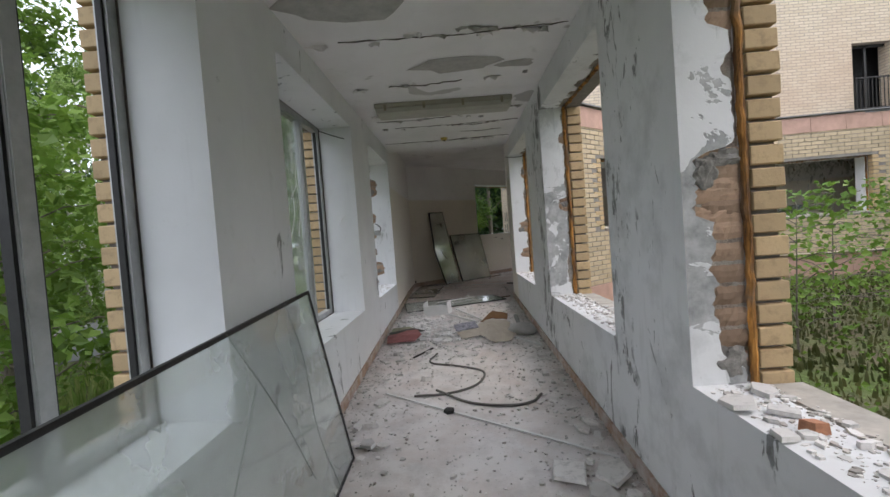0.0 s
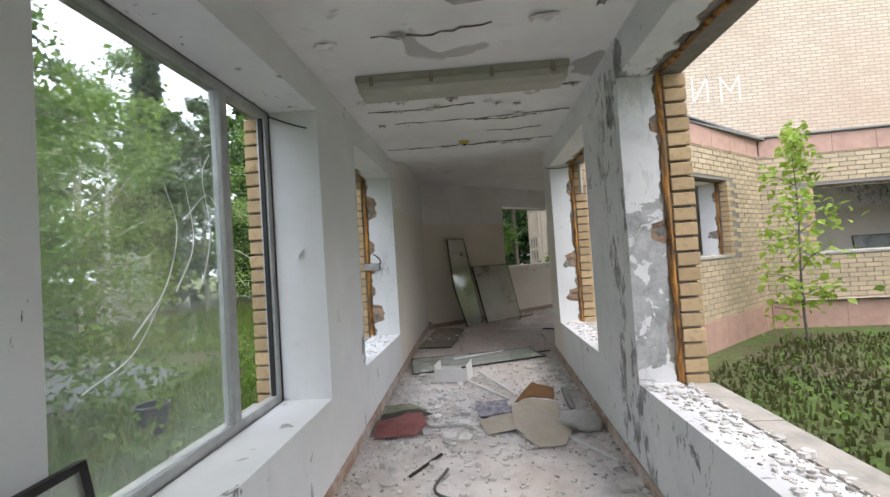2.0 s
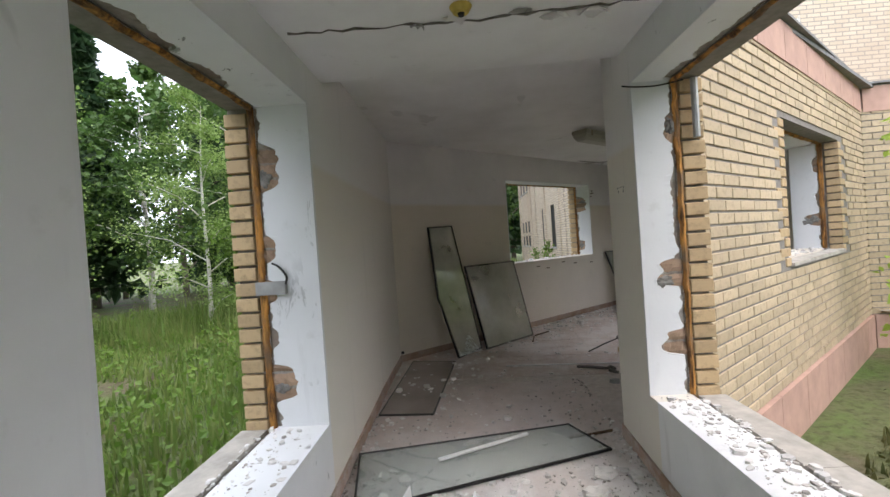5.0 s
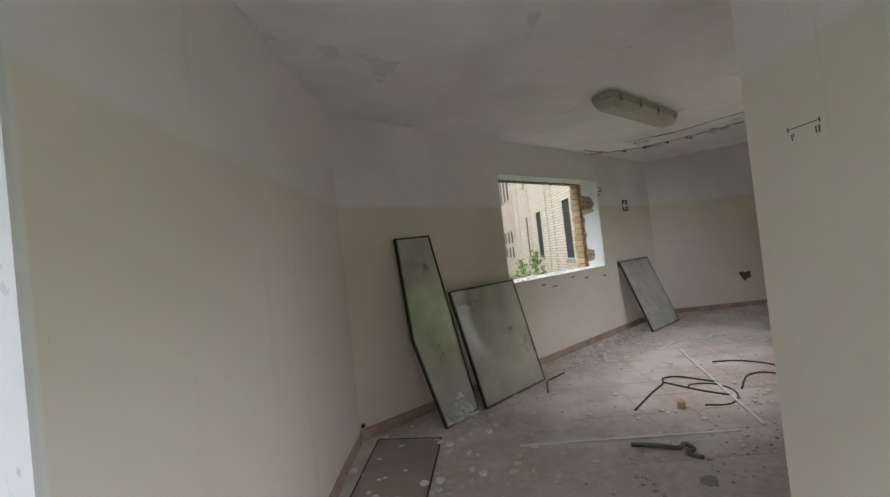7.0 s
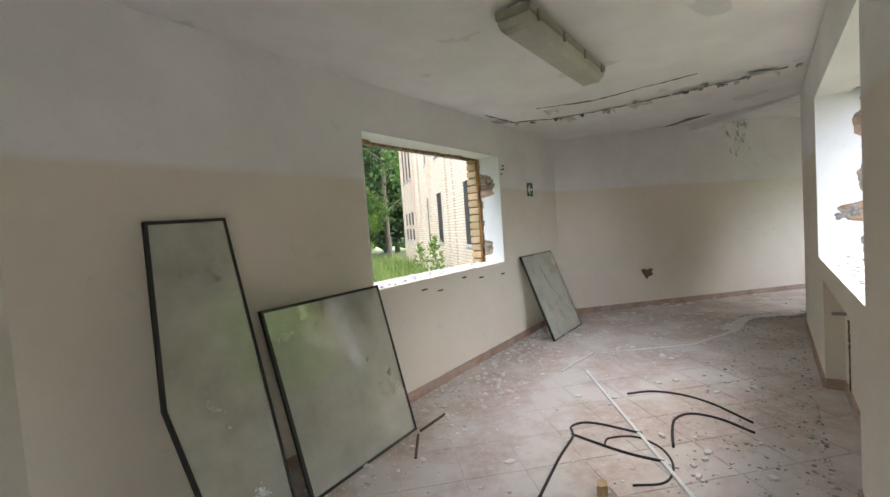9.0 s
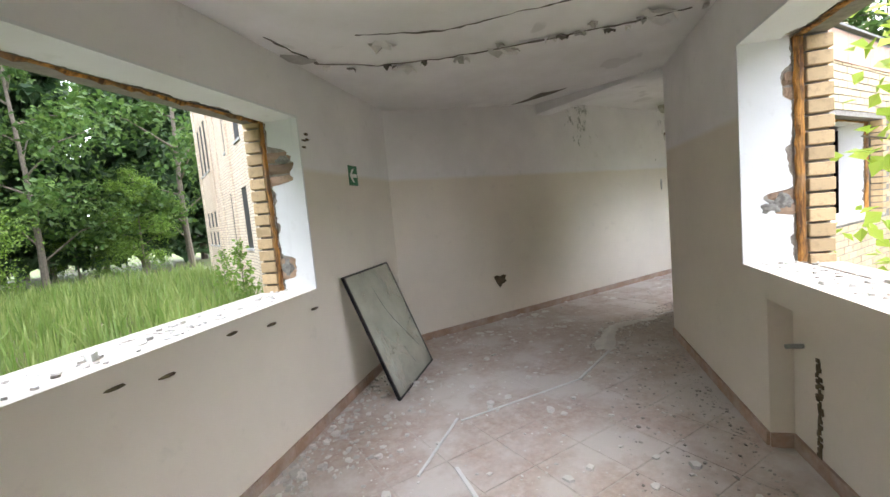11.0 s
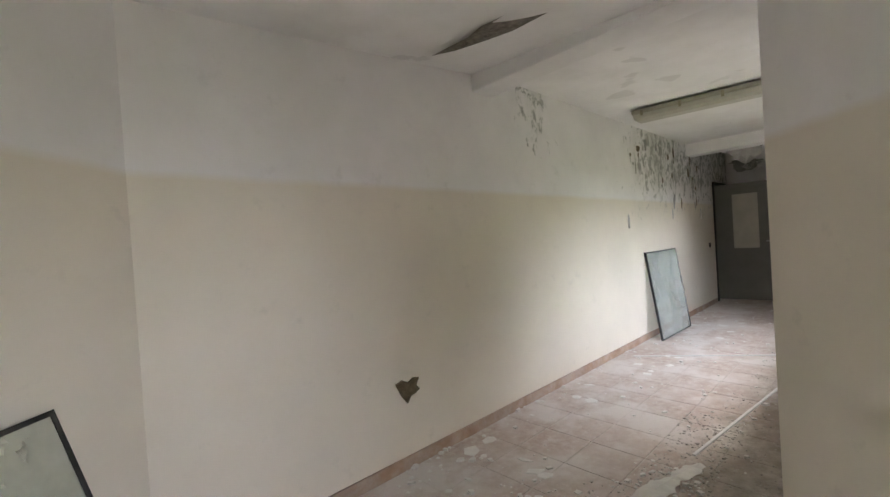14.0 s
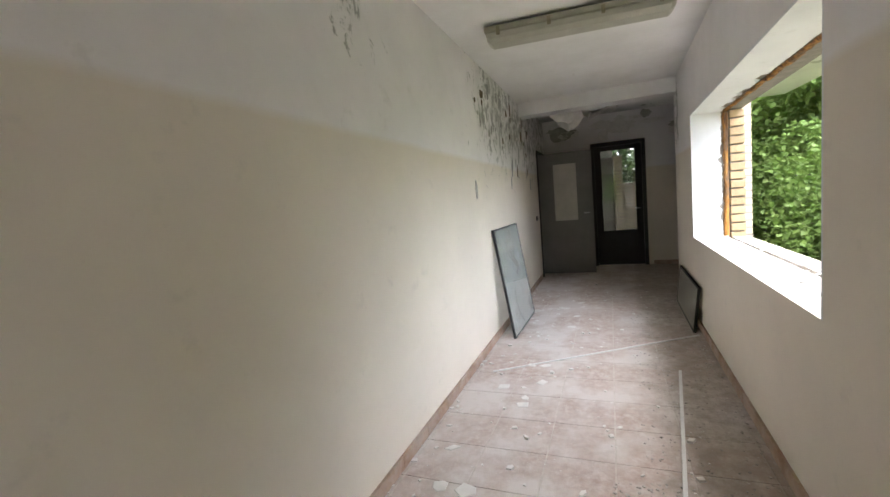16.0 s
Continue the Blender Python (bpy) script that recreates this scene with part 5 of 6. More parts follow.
for i, (x, y, r) in enumerate(((0.62, 0.52, 0.15), (0.84, 0.50, 0.12), (0.74, 0.34, 0.12), (-0.45, 0.90, 0.10), (-0.58, 0.72, 0.07))):
    big_flake("large fallen plaster sheet by the skirting", x, y, r, 560 + i, M_RUBBLE, tilt=0.5)
for i, (x, y, r) in enumerate(((1.02, -0.2, 0.10), (1.10, -0.28, 0.07), (1.16, -0.12, 0.06), (1.0, -0.42, 0.05))):
    big_flake("broken plaster slab on the window ledge", x, y, r, 580 + i, M_RUBBLE, R_SILL, 0.25, 0.014)
big_flake("red brick fragment on the window ledge", 1.1, -0.40, 0.035, 590, M_REDBRICK, R_SILL, 0.2, 0.03, "brick_fragment", "brick", "brick fragments")
big_flake("yellow brick fragment on the floor", 1.60, 6.80, 0.05, 591, M_BRICK, None, 0.2, 0.05, "brick_fragment", "brick", "brick fragments")
big_flake("grey stone lying by the skirting", 1.594, 8.33, 0.06, 592, M_RUBBLE, None, 0.1, 0.05, "stone", "stone", "stones")
big_flake("small grey stone on the floor", 1.22, 5.86, 0.045, 593, M_CONC, None, 0.1, 0.03, "stone", "stone", "stones")
big_flake("low round white jar on the window ledge", 1.0, 8.62, 0.055, 594, M_WHITE, 0.922, 0.02, 0.03, "white_jar", "jar", "jars")
big_flake("flattened black lump on the corridor floor", 0.02, 1.27, 0.045, 595, M_BLACK, None, 0.1, 0.02, "black_lump", "debris", "lumps")
for i in range(34):
    x, y = 1.2 + 2.0 * rng.random(), 0
    y = 7.5 + 0.86 * x - 0.12 - 0.4 * rng.random() ** 2
    big_flake("small plaster piece fallen under the window", x, y, 0.018 + 0.04 * rng.random() ** 2, 600 + i, M_RUBBLE)
for i in range(34):
    x = 4.0 + 6.2 * rng.random()
    big_flake("white paint flake on the tiled floor", x, 10.36 - 0.05 * (x - 3.3) - 0.12 - 0.6 * rng.random() ** 1.6, 0.03 + 0.05 * rng.random(), 650 + i, M_PAINT, None, 0.08, 0.003, "paint_flake", "paint flake", "paint flakes on the floor")
# peeled strip of flooring edge
bm = bmesh.new()
line = smooth_line([(4.40, 8.79, 0.01), (4.75, 8.98, 0.02), (5.05, 9.10, 0.02), (5.32, 9.05, 0.02), (5.6, 8.97, 0.01)], 7)
prev = None
for i, p in enumerate(line):
    a, b = line[max(0, i - 1)], line[min(len(line) - 1, i + 1)]
    d = (b - a).normalized()
    w = (0.085 - 0.05 * i / len(line)) * (0.55 + 0.8 * rng.random())
    now = [bm.verts.new(p + Vector((-d.y * w, d.x * w, 0))), bm.verts.new(p + Vector((0, 0, 0.012))), bm.verts.new(p + Vector((d.y * w, -d.x * w, 0)))]
    if prev:
        bm.faces.new((prev[0], prev[1], now[1], now[0])), bm.faces.new((prev[1], prev[2], now[2], now[1]))
    prev = now
tagged(link("peeled_strip", bm, M_PAINT), "curling pale strip peeled off lying on the floor", "strip")


def litter(name, label, n, place, size, material, seed, tilt=0.3):
    rng = random.Random(seed)
    bm = bmesh.new()
    for i in range(n):
        x, y = place(rng)
        chip(bm, rng, x, y, floor_z(x, y), size[0] + (size[1] - size[0]) * rng.random() ** 3, tilt)
    return tagged(link(name, bm, material), label, "rubble", kind="stuff")


def edge_spread(x0, x1, y0, y1, p):
    def f(r):
        u = r.random() ** p
        x = x0 + (x1 - x0) * (u / 2 if r.random() < 0.5 else 1 - u / 2)
        return x, y0 + (y1 - y0) * r.random()
    return f


litter("rubble_crumbs", "plaster crumbs along both corridor walls", 2600, edge_spread(-0.72, 0.96, -0.6, 5.3, 2.0), (0.004, 0.024), M_RUBBLE, 31)
litter("rubble_crumbs", "heap of white plaster crumbs across the corridor", 1500, lambda r: (-0.2 + 0.36 * r.gauss(0, 1), 3.35 + 0.6 * r.gauss(0, 1)) if r.random() < 0.6 else (r.uniform(-0.7, 0.94), r.uniform(2.6, 4.7)), (0.005, 0.034), M_RUBBLE, 32)
litter("dirt_crumbs", "dark dirt crumbs along the corridor floor", 5200, edge_spread(-0.72, 0.96, -0.6, 6.0, 2.4), (0.002, 0.014), M_GRIT, 33)
litter("dirt_crumbs", "grey crumbs and dust lumps strewn over the corridor floor", 1500, lambda r: (r.uniform(-0.7, 0.94), r.uniform(-0.5, 5.2)), (0.0015, 0.007), M_GRIT, 41)
litter("rubble_crumbs", "plaster pieces on the flat glass and the floor by the wall", 190, lambda r: (r.uniform(-0.7, 0.1), r.uniform(5.3, 7.1 + 0.4 * r.random())), (0.006, 0.045), M_RUBBLE, 42, 0.2)
litter("rubble_crumbs", "plaster crumbs under the bend window", 1300, lambda r: (lambda x: (x, 7.45 + 0.875 * x - 0.8 * r.random() ** 2.2))(r.uniform(0.0, 3.0)), (0.004, 0.03), M_RUBBLE, 34)
litter("dirt_crumbs", "dark crumbs by the court wall", 2200, lambda r: (lambda x: (x, 5.03 + 0.847 * (x - 0.975) + 0.06 + 0.9 * r.random() ** 2.2))(r.uniform(1.3, 5.1)), (0.002, 0.015), M_GRIT, 35)
litter("rubble_crumbs", "scattered plaster crumbs on the tiles", 1100, lambda r: (lambda x: (x, r.uniform(max(5.2 + 0.85 * (x - 0.97), 5.3), min(7.4 + 0.87 * x, 10.3))))(r.uniform(0.2, 5.0)), (0.003, 0.014), M_RUBBLE, 36)
litter("dirt_crumbs", "dark crumbs along the court side of the corridor", 2600, lambda r: (lambda x: (x, 8.58 - 0.075 * (x - 5.18) + 0.03 + 0.55 * r.random() ** 1.8))(r.uniform(5.1, 10.0)), (0.002, 0.011), M_GRIT, 37)
litter("paint_chips", "white paint chips scattered on the tiles", 520, lambda r: (lambda x: (x, 10.38 - 0.048 * (x - 3.3) - 1.5 * r.random() ** 1.7))(r.uniform(3.6, 12.0)), (0.005, 0.03), M_PAINT, 38, 0.08)

litter("rubble_plates", "flat broken plaster plates across the corridor", 260, lambda r: (-0.15 + 0.3 * r.gauss(0, 1), 3.2 + 0.5 * r.gauss(0, 1)) if r.random() < 0.5 else (r.choice((-0.55, 0.78)) + 0.12 * r.gauss(0, 1) * 0.7, r.uniform(0.2, 4.8)), (0.015, 0.06), M_RUBBLE, 39, 0.5)
litter("paint_chips", "white paint chips on the floor of the bend", 420, lambda r: (lambda x: (x, r.uniform(max(5.25 + 0.85 * (x - 0.97), 5.3), min(7.35 + 0.87 * x, 10.3))))(r.uniform(0.0, 5.0)), (0.006, 0.04), M_PAINT, 40, 0.1)

litter("rubble_crumbs", "broken screed crumbs beside the peeled strip", 420, lambda r: (lambda x: (x, 8.60 + 0.42 * (x - 4.3) * (x < 5.2) + 0.30 * (x >= 5.2) + 0.34 * r.random() ** 1.3))(r.uniform(4.35, 5.5)), (0.004, 0.026), M_RUBBLE, 43)
litter("dirt_crumbs", "grey screed dust and crumbs beside the peeled strip", 1500, lambda r: (lambda x: (x, 8.62 + 0.36 * (x - 4.3) * (x < 5.2) + 0.26 * (x >= 5.2) + 0.34 * r.random() ** 1.3))(r.uniform(4.4, 6.4)), (0.002, 0.013), M_GRIT, 44)
# leftovers on the jambs: metal plates, straps and wires
def bracket(m, s, z, label, leaf):
    ob = thing("metal_bracket", label, "bracket", m @ Matrix.Translation((s, leaf - 0.02, z)), "old frame brackets")
    part("plate", bevelled(boxes((-0.03, 0.006, -0.10, 0.06, -0.035, 0.035)), 0.003), M_CONC, ob)
    bm = bmesh.new()
    tube(bm, smooth_line([(-0.02, -0.10, 0.02), (-0.03, -0.11, 0.06), (-0.02, -0.07, 0.11), (-0.01, -0.03, 0.13)], 5), 0.006, 6)
    part("strap", bm, M_BLACK, ob, "torn black strap")


m_l, n_l = frame_of(A0, A1)
bracket(m_l, HL[2][1], 1.085, "grey metal bracket with a torn strap on the jamb", 0.29)
wire = bmesh.new()
tube(wire, smooth_line([(0.93, 4.57, 2.03), (0.985, 4.55, 2.015), (1.1, 4.545, 2.01), (1.24, 4.545, 2.03)], 5), 0.004, 6)
tagged(link("black_wire", wire, M_BLACK), "short black wire dangling at the window head", "wire")
wire = bmesh.new()
tube(wire, smooth_line([(-1.03, 2.335, 2.02), (-0.95, 2.332, 1.985), (-0.86, 2.334, 1.95), (-0.80, 2.33, 1.93)], 5), 0.004, 6)
tagged(link("black_wire", wire, M_BLACK), "short black wire dangling at the window head", "wire")
pipe = bmesh.new()
tube(pipe, [(1.285, 4.53, 1.72), (1.285, 4.53, 2.03)], 0.018, 8)
tagged(link("frame_remnant", pipe, M_ALU), "bent aluminium frame remnant at the jamb", "frame")
# smears on the glass of the second window
strokes = [[(0.55, 0.85), (0.72, 1.02), (0.80, 1.25), (0.74, 1.42)], [(0.78, 1.0), (0.9, 1.2), (0.86, 1.45)], [(0.95, 1.02), (1.02, 1.25), (0.98, 1.5), (1.04, 1.62)], [(0.85, 1.3), (1.0, 1.42), (1.08, 1.38)], [(0.35, 0.72), (0.55, 0.8), (0.7, 0.98)]]
s2 = HL[1][0]
for k, line in enumerate(strokes):
    bm = bmesh.new()
    pts = smooth_line([(s2 + a * 0.98 + 0.05, 0.318, L_SILL + b - 0.3) for a, b in line], 6)
    tube(bm, pts, (0.0035, 0.001), 5)
    part("smear", bm, M_WHITE, bpy.data.objects["window_2"], "white smear on the glass")
# curled paint tongue on the second window's jamb
bm = bmesh.new()
v = [bm.verts.new(m_l @ Vector(q)) for q in ((HL[1][1] - 0.001, 0.16, 1.18), (HL[1][1] - 0.02, 0.13, 1.21), (HL[1][1] - 0.001, 0.115, 1.225), (HL[1][1] - 0.025, 0.165, 1.15))]
bm.faces.new((v[0], v[1], v[2])), bm.faces.new((v[0], v[3], v[1]))
part("paint_tongue", bm, M_PAINT, WALLS["wall_west"][0], "curled tongue of paint").matrix_parent_inverse = m_l.inverted()

# crazed glass at the foot of the tall unit
tall = [o for o in scene.objects if o.name.startswith("glass_pane") and "tall" in o["label"]][0]
rng = random.Random(66)
bm = bmesh.new()
for i in range(1500):
    x, y = 0.15 + 0.33 * rng.random(), 0.015 + 0.75 * rng.random() ** 2.2
    r = 0.003 + 0.010 * rng.random() ** 2
    if x < 0.48 - 0.2 * y and (y < 0.13 + 0.10 * math.sin(x * 23) or x < 0.16 - 0.11 * y + 0.012 * math.sin(y * 40)):
        chip(bm, rng, x, y, 0.0225, r, 0.25, 0.001)
part("crazed_corner", bm, simple("crazed_white_glass", (0.50, 0.54, 0.53), 0.15, 30, 0.3), tall, "crazed whitish broken glass")

# flaked top of the end wall and hall side
for k in range(16):
    rng = random.Random(800 + k)
    wall_scar("paint_scar", "", m_d, 0.2 + 2.3 * rng.random(), 2.30 + 0.36 * rng.random(), 0.08 + 0.16 * rng.random(), 0.03 + 0.09 * rng.random(), 810 + k, (M_BARE, M_PAINT, M_PAINT)[k % 3], "wall_end", 19)
for k in range(44):
    rng = random.Random(840 + k)
    wall_scar("paint_scar", "", m_c, 4.75 + 2.9 * rng.random(), 1.2 + 1.35 * rng.random() ** 0.55, 0.010 + 0.03 * rng.random() ** 2, 0.02 + 0.07 * rng.random() ** 2, 850 + k, (M_BARE, M_CONC, M_SCAR)[k % 3], "wall_north", 17)


# ---- outside ----
def soil_mat():
    m = mat("weedy_soil", (0.1, 0.12, 0.04), 0.95)
    g = G(m)
    c = g.mix(g.ramp(g.noise(0.8, 5), 0.4, 0.62), (0.10, 0.16, 0.035), (0.13, 0.105, 0.065))
    c = g.mix(g.ramp(g.noise(14, 5, 0.7), 0.45, 0.7), c, (0.05, 0.06, 0.02))
    g.colour(c)
    g.bump(g.noise(9, 6, 0.7), 0.8, 0.05)
    return m


bm = bmesh.new()
bm.faces.new([bm.verts.new((x, y, GROUND)) for x, y in ((-3000, -3000), (3000, -3000), (3000, 3000), (-3000, 3000))])
tagged(link("ground", bm, soil_mat()), "weedy ground with grass and bare soil", "ground", kind="structure")
M_ASPH = simple("grey_old_asphalt", (0.16, 0.165, 0.165), 0.9, 3, 0.2)
tagged(link("path", prism([(-9, 2.5), (-5.2, 5.0), (-4.6, 6.6), (-9, 9.0), (-14, 9.0), (-14, 4)], GROUND - 0.02, GROUND + 0.012), M_ASPH), "grey asphalt path in the grass", "path", kind="structure")
tagged(link("pavement_court", prism([(1.6, -1.5), (4.6, -1.5), (4.6, 1.2), (1.6, 1.4)], GROUND - 0.02, GROUND + 0.012), M_ASPH), "dark asphalt court floor with leaves", "pavement", kind="structure")


def facade_mat(name, c1, c2, mortar):
    m = mat(name, c1, 0.85)
    g = G(m)
    xyz = g.n("ShaderNodeSeparateXYZ", Vector=g.pos)
    cmb = g.n("ShaderNodeCombineXYZ", X=g.math("ADD", xyz.outputs["X"], xyz.outputs["Y"]), Y=xyz.outputs["Z"])
    bt = g.t.nodes.new("ShaderNodeTexBrick")
    g.put(bt.inputs["Vector"], cmb.outputs[0])
    for k, v in (("Scale", 1.0), ("Mortar Size", 0.010), ("Brick Width", 0.26), ("Row Height", 0.082), ("Bias", -0.1)):
        bt.inputs[k].default_value = v
    bt.inputs["Color1"].default_value = (*c1, 1)
    bt.inputs["Color2"].default_value = (*c2, 1)
    bt.inputs["Mortar"].default_value = (*mortar, 1)
    c = g.mix(g.ramp(g.noise(0.35, 4), 0.45, 0.75, 0, 0.5), bt.outputs["Color"], (0.40, 0.28, 0.20))
    c = g.mix(g.ramp(g.noise(3.0, 5, 0.7), 0.6, 0.8, 0, 0.4), c, (0.56, 0.51, 0.45))
    g.colour(c)
    g.bump(g.math("SUBTRACT", 1.0, bt.outputs["Fac"]), 0.6, 0.012)
    return m


M_FACADE = facade_mat("pale_brick_facade", (0.58, 0.49, 0.37), (0.50, 0.41, 0.30), (0.30, 0.27, 0.24))
# near-black colour that stands in for the shade inside the building
M_UNLIT = simple("unlit_inside_black", (0.03, 0.03, 0.03), 0.6)
hb = thing("main_building", "pale yellow brick building with dark empty windows", "building")
FX, FY, FTOP = 3.45, 10.95, 10.5
# west face with its window rows, south face above the corridor roof
west = [(15.0, 15.7), (18.35, 19.1), (20.3, 20.95), (24.5, 25.1), (25.5, 26.15), (26.6, 27.2)]
bm = bmesh.new()
y = FY
for a, b in west:
    box(bm, FX, FX + 0.4, y, a, GROUND - 0.1, FTOP)
    for z0, z1 in ((GROUND - 0.1, 0.85), (2.46, 3.68), (5.5, 6.6), (8.2, FTOP)):
        box(bm, FX, FX + 0.4, a, b, z0, z1)
    y = b
box(bm, FX, FX + 0.4, y, 28.0, GROUND - 0.1, FTOP)
box(bm, FX + 0.4, 26, 27.6, 28.0, GROUND - 0.1, FTOP)
box(bm, 25.6, 26, FY + 0.4, 27.6, GROUND - 0.1, FTOP)
part("wall", bm, M_FACADE, hb)
for x0, x1, z0, z1 in ((FX + 0.4, 11.65, 2.6, FTOP), (11.65, 12.75, 2.6, 3.60), (11.65, 12.75, 5.5, FTOP), (12.75, 26, -0.6, FTOP), (FX + 0.4, 12.75, 2.5, 2.6)):
    part("wall", boxes((x0, x1, FY, FY + 0.4, z0, z1)), M_FACADE, hb)
for y in (12.9, 16.6, 17.4, 20.0, 22.3, 23.6, 27.4):
    part("pilaster", boxes((FX - 0.05, FX - 0.001, y, y + 0.38, GROUND - 0.1, FTOP - 0.3)), M_FACADE, hb)
part("roof", boxes((FX - 0.4, 26.4, FY - 0.4, 28.4, FTOP, FTOP + 0.3)), M_ROOF, hb)
# solid block, painted near black in place of unlit rooms
part("inside", boxes((FX + 0.9, 25, FY + 0.9, 27.2, GROUND, FTOP - 0.1)), M_UNLIT, hb, "near-black block for the unlit inside of the building")
for a, b in west:
    for z0, z1 in ((0.85, 2.46), (3.68, 5.5), (6.6, 8.2)):
        w = part("window", boxes((FX + 0.22, FX + 0.26, a, a + 0.05, z0, z1), (FX + 0.22, FX + 0.26, b - 0.05, b, z0, z1), (FX + 0.22, FX + 0.26, a, b, z1 - 0.05, z1)), M_DOORB, hb, "dark empty window")
        # opaque sheet closing the empty window, its colour standing for indoor shade
        part("pane", boxes((FX + 0.02, FX + 0.035, a + 0.003, b - 0.003, z0 + 0.005, z1 - 0.005)), M_UNLIT, w, "near-black sheet for the unlit opening")
        if a > 24 and z0 < 1:
            part("transom", boxes((FX - 0.004, FX + 0.2, a - 0.004, b + 0.004, 1.36, 1.55)), M_FACADE, w)
            part("head_panel", boxes((FX - 0.004, FX + 0.2, a - 0.004, b + 0.004, 2.14, 2.47)), M_FACADE, w)
        part("sill", boxes((FX - 0.04, FX + 0.1, a - 0.04, b + 0.04, z0 - 0.06, z0 + 0.004)), M_CONC, w)
w = part("window", boxes((11.65, 11.72, FY + 0.2, FY + 0.26, 3.6, 5.5), (12.16, 12.22, FY + 0.2, FY + 0.26, 3.6, 5.5), (11.72, 12.75, FY + 0.2, FY + 0.26, 5.43, 5.5)), M_DOORB, hb, "dark balcony window")
bm = bmesh.new()
for i in range(14):
    x = 11.5 + 1.4 * i / 13
    box(bm, x - 0.008, x + 0.008, FY - 0.26, FY - 0.244, 3.58, 4.45)
box(bm, 11.5, 12.9, FY - 0.27, FY - 0.235, 4.43, 4.47)
box(bm, 11.5, 12.9, FY - 0.27, FY - 0.235, 3.60, 3.63)
part("balcony_rail", bm, M_DOORB, hb, "thin dark iron rail")
part("balcony_slab", boxes((11.45, 12.95, FY - 0.3, FY, 3.46, 3.57)), M_CONC, hb)
# chalked letters on the upper brickwork
M_CHALK = simple("white_chalk", (0.70, 0.66, 0.60), 0.9, 30, 0.15)
bm = bmesh.new()


def strokes(x, z, w, h, lines):
    for x0, z0, x1, z1 in lines:
        a, b = Vector((x + x0 * w, 0, z + z0 * h)), Vector((x + x1 * w, 0, z + z1 * h))
        d = (b - a).normalized() * 0.018
        e = Vector((-d.z, 0, d.x))
        ring = [a - d - e, b + d - e, b + d + e, a - d + e]
        front = [bm.verts.new((p.x, FY - 0.003, p.z)) for p in ring]
        back = [bm.verts.new((p.x, FY + 0.002, p.z)) for p in ring]
        bm.faces.new(front)
        for k in range(4):
            bm.faces.new((front[k], back[k], back[(k + 1) % 4], front[(k + 1) % 4]))


strokes(4.95, 4.68, 0.50, 0.62, ((0, 1, 1, 1), (0.5, 0, 0.5, 1)))
strokes(5.72, 4.62, 0.36, 0.62, ((0, 0, 0, 1), (0, 0, 1, 1), (1, 0, 1, 1)))
strokes(6.40, 4.60, 0.44, 0.60, ((0, 0, 0, 1), (0, 1, 0.5, 0.4), (0.5, 0.4, 1, 1), (1, 0, 1, 1)))
part("chalk_letters", bm, M_CHALK, hb, "faded white chalk letters")
# roof edges of the low wing: pink band, plinth and flashing
for nm, a, b, ext in (("wall_court_east", T0, E2, (0, -0.2)), ("wall_court_bend", E2, E1, (-0.2, -0.2))):
    w_ob, m, n = WALLS[nm][0], WALLS[nm][1], WALLS[nm][2]
    y0 = sum(BUILD_UP[nm]) + SKIN
    k = int(n / 0.62)
    for i in range(k):
        s0, s1 = n * i / k + 0.004, n * (i + 1) / k - 0.004
        if i == 0:
            s0 += 0.2 if nm == "wall_court_bend" else 0
        if i == k - 1:
            s1 -= 0.2
        part("band_slab", boxes((s0, s1, y0 - 0.06, y0 + 0.012, 2.60, 2.93)), M_PINK, w_ob, "pink parapet slab")
        part("plinth_slab", boxes((s0, s1, y0 - 0.06, y0 + 0.03, GROUND - 0.05, -0.06)), M_PINK, w_ob, "dirty pink plinth slab")
    part("flashing", boxes((0, n, -0.2, y0 + 0.06, 2.95, 2.975)), M_ROOF, w_ob, "dark roof flashing")
# brick return where the hall juts out
bm = boxes((9.98, 10.30, 7.50, 7.70, GROUND - 0.1, 3.0), (10.30, 13.1, 7.50, 7.60, GROUND - 0.1, 3.0))
tagged(link("wall_hall_south", bm, M_FACADE), "pale brick outer wall of the hall", "wall", kind="structure")
tagged(link("wall_hall_inner", boxes((10.305, 12.6, 7.605, 7.72, -0.3, 2.9), (10.02, 10.30, 7.705, 8.19, -0.3, 2.9)), M_WALL3), "dirty painted wall of the hall", "wall", kind="structure")
# ruined wall stumps beyond the glazed door
rw = thing("brick_ruin", "ruined pale brick pier with rubble beyond the door", "ruin")
M_RUIN = facade_mat("weathered_ruin_brick", (0.36, 0.28, 0.20), (0.27, 0.21, 0.15), (0.20, 0.18, 0.16))
part("pier", boxes((15.0, 15.35, 8.42, 8.58, GROUND, 2.05), (15.0, 15.35, 8.40, 8.60, 2.05, 2.13)), M_RUIN, rw, "pale brick pier")
part("wall", boxes((15.1, 15.3, 8.60, 9.9, GROUND, 2.12)), simple("near_black_render", (0.075, 0.07, 0.065), 0.9, 4, 0.4), rw, "very dark wall")
part("lintel", boxes((14.9, 15.45, 8.62, 9.9, 2.12, 2.64)), M_CONC, rw)
# lintel extended into a mostly unseen slab, added to shade the pier
part("porch_slab", boxes((13.5, 16.3, 7.2, 10.4, 2.64, 2.8)), M_CONC, rw, "grey concrete porch slab shading the ruin")
part("low_wall", boxes((16.6, 16.9, 5.5, 8.58, GROUND, 1.45), (16.57, 16.93, 5.5, 8.58, 1.45, 1.52)), M_RUIN, rw)
bm = bmesh.new()
rng = random.Random(77)
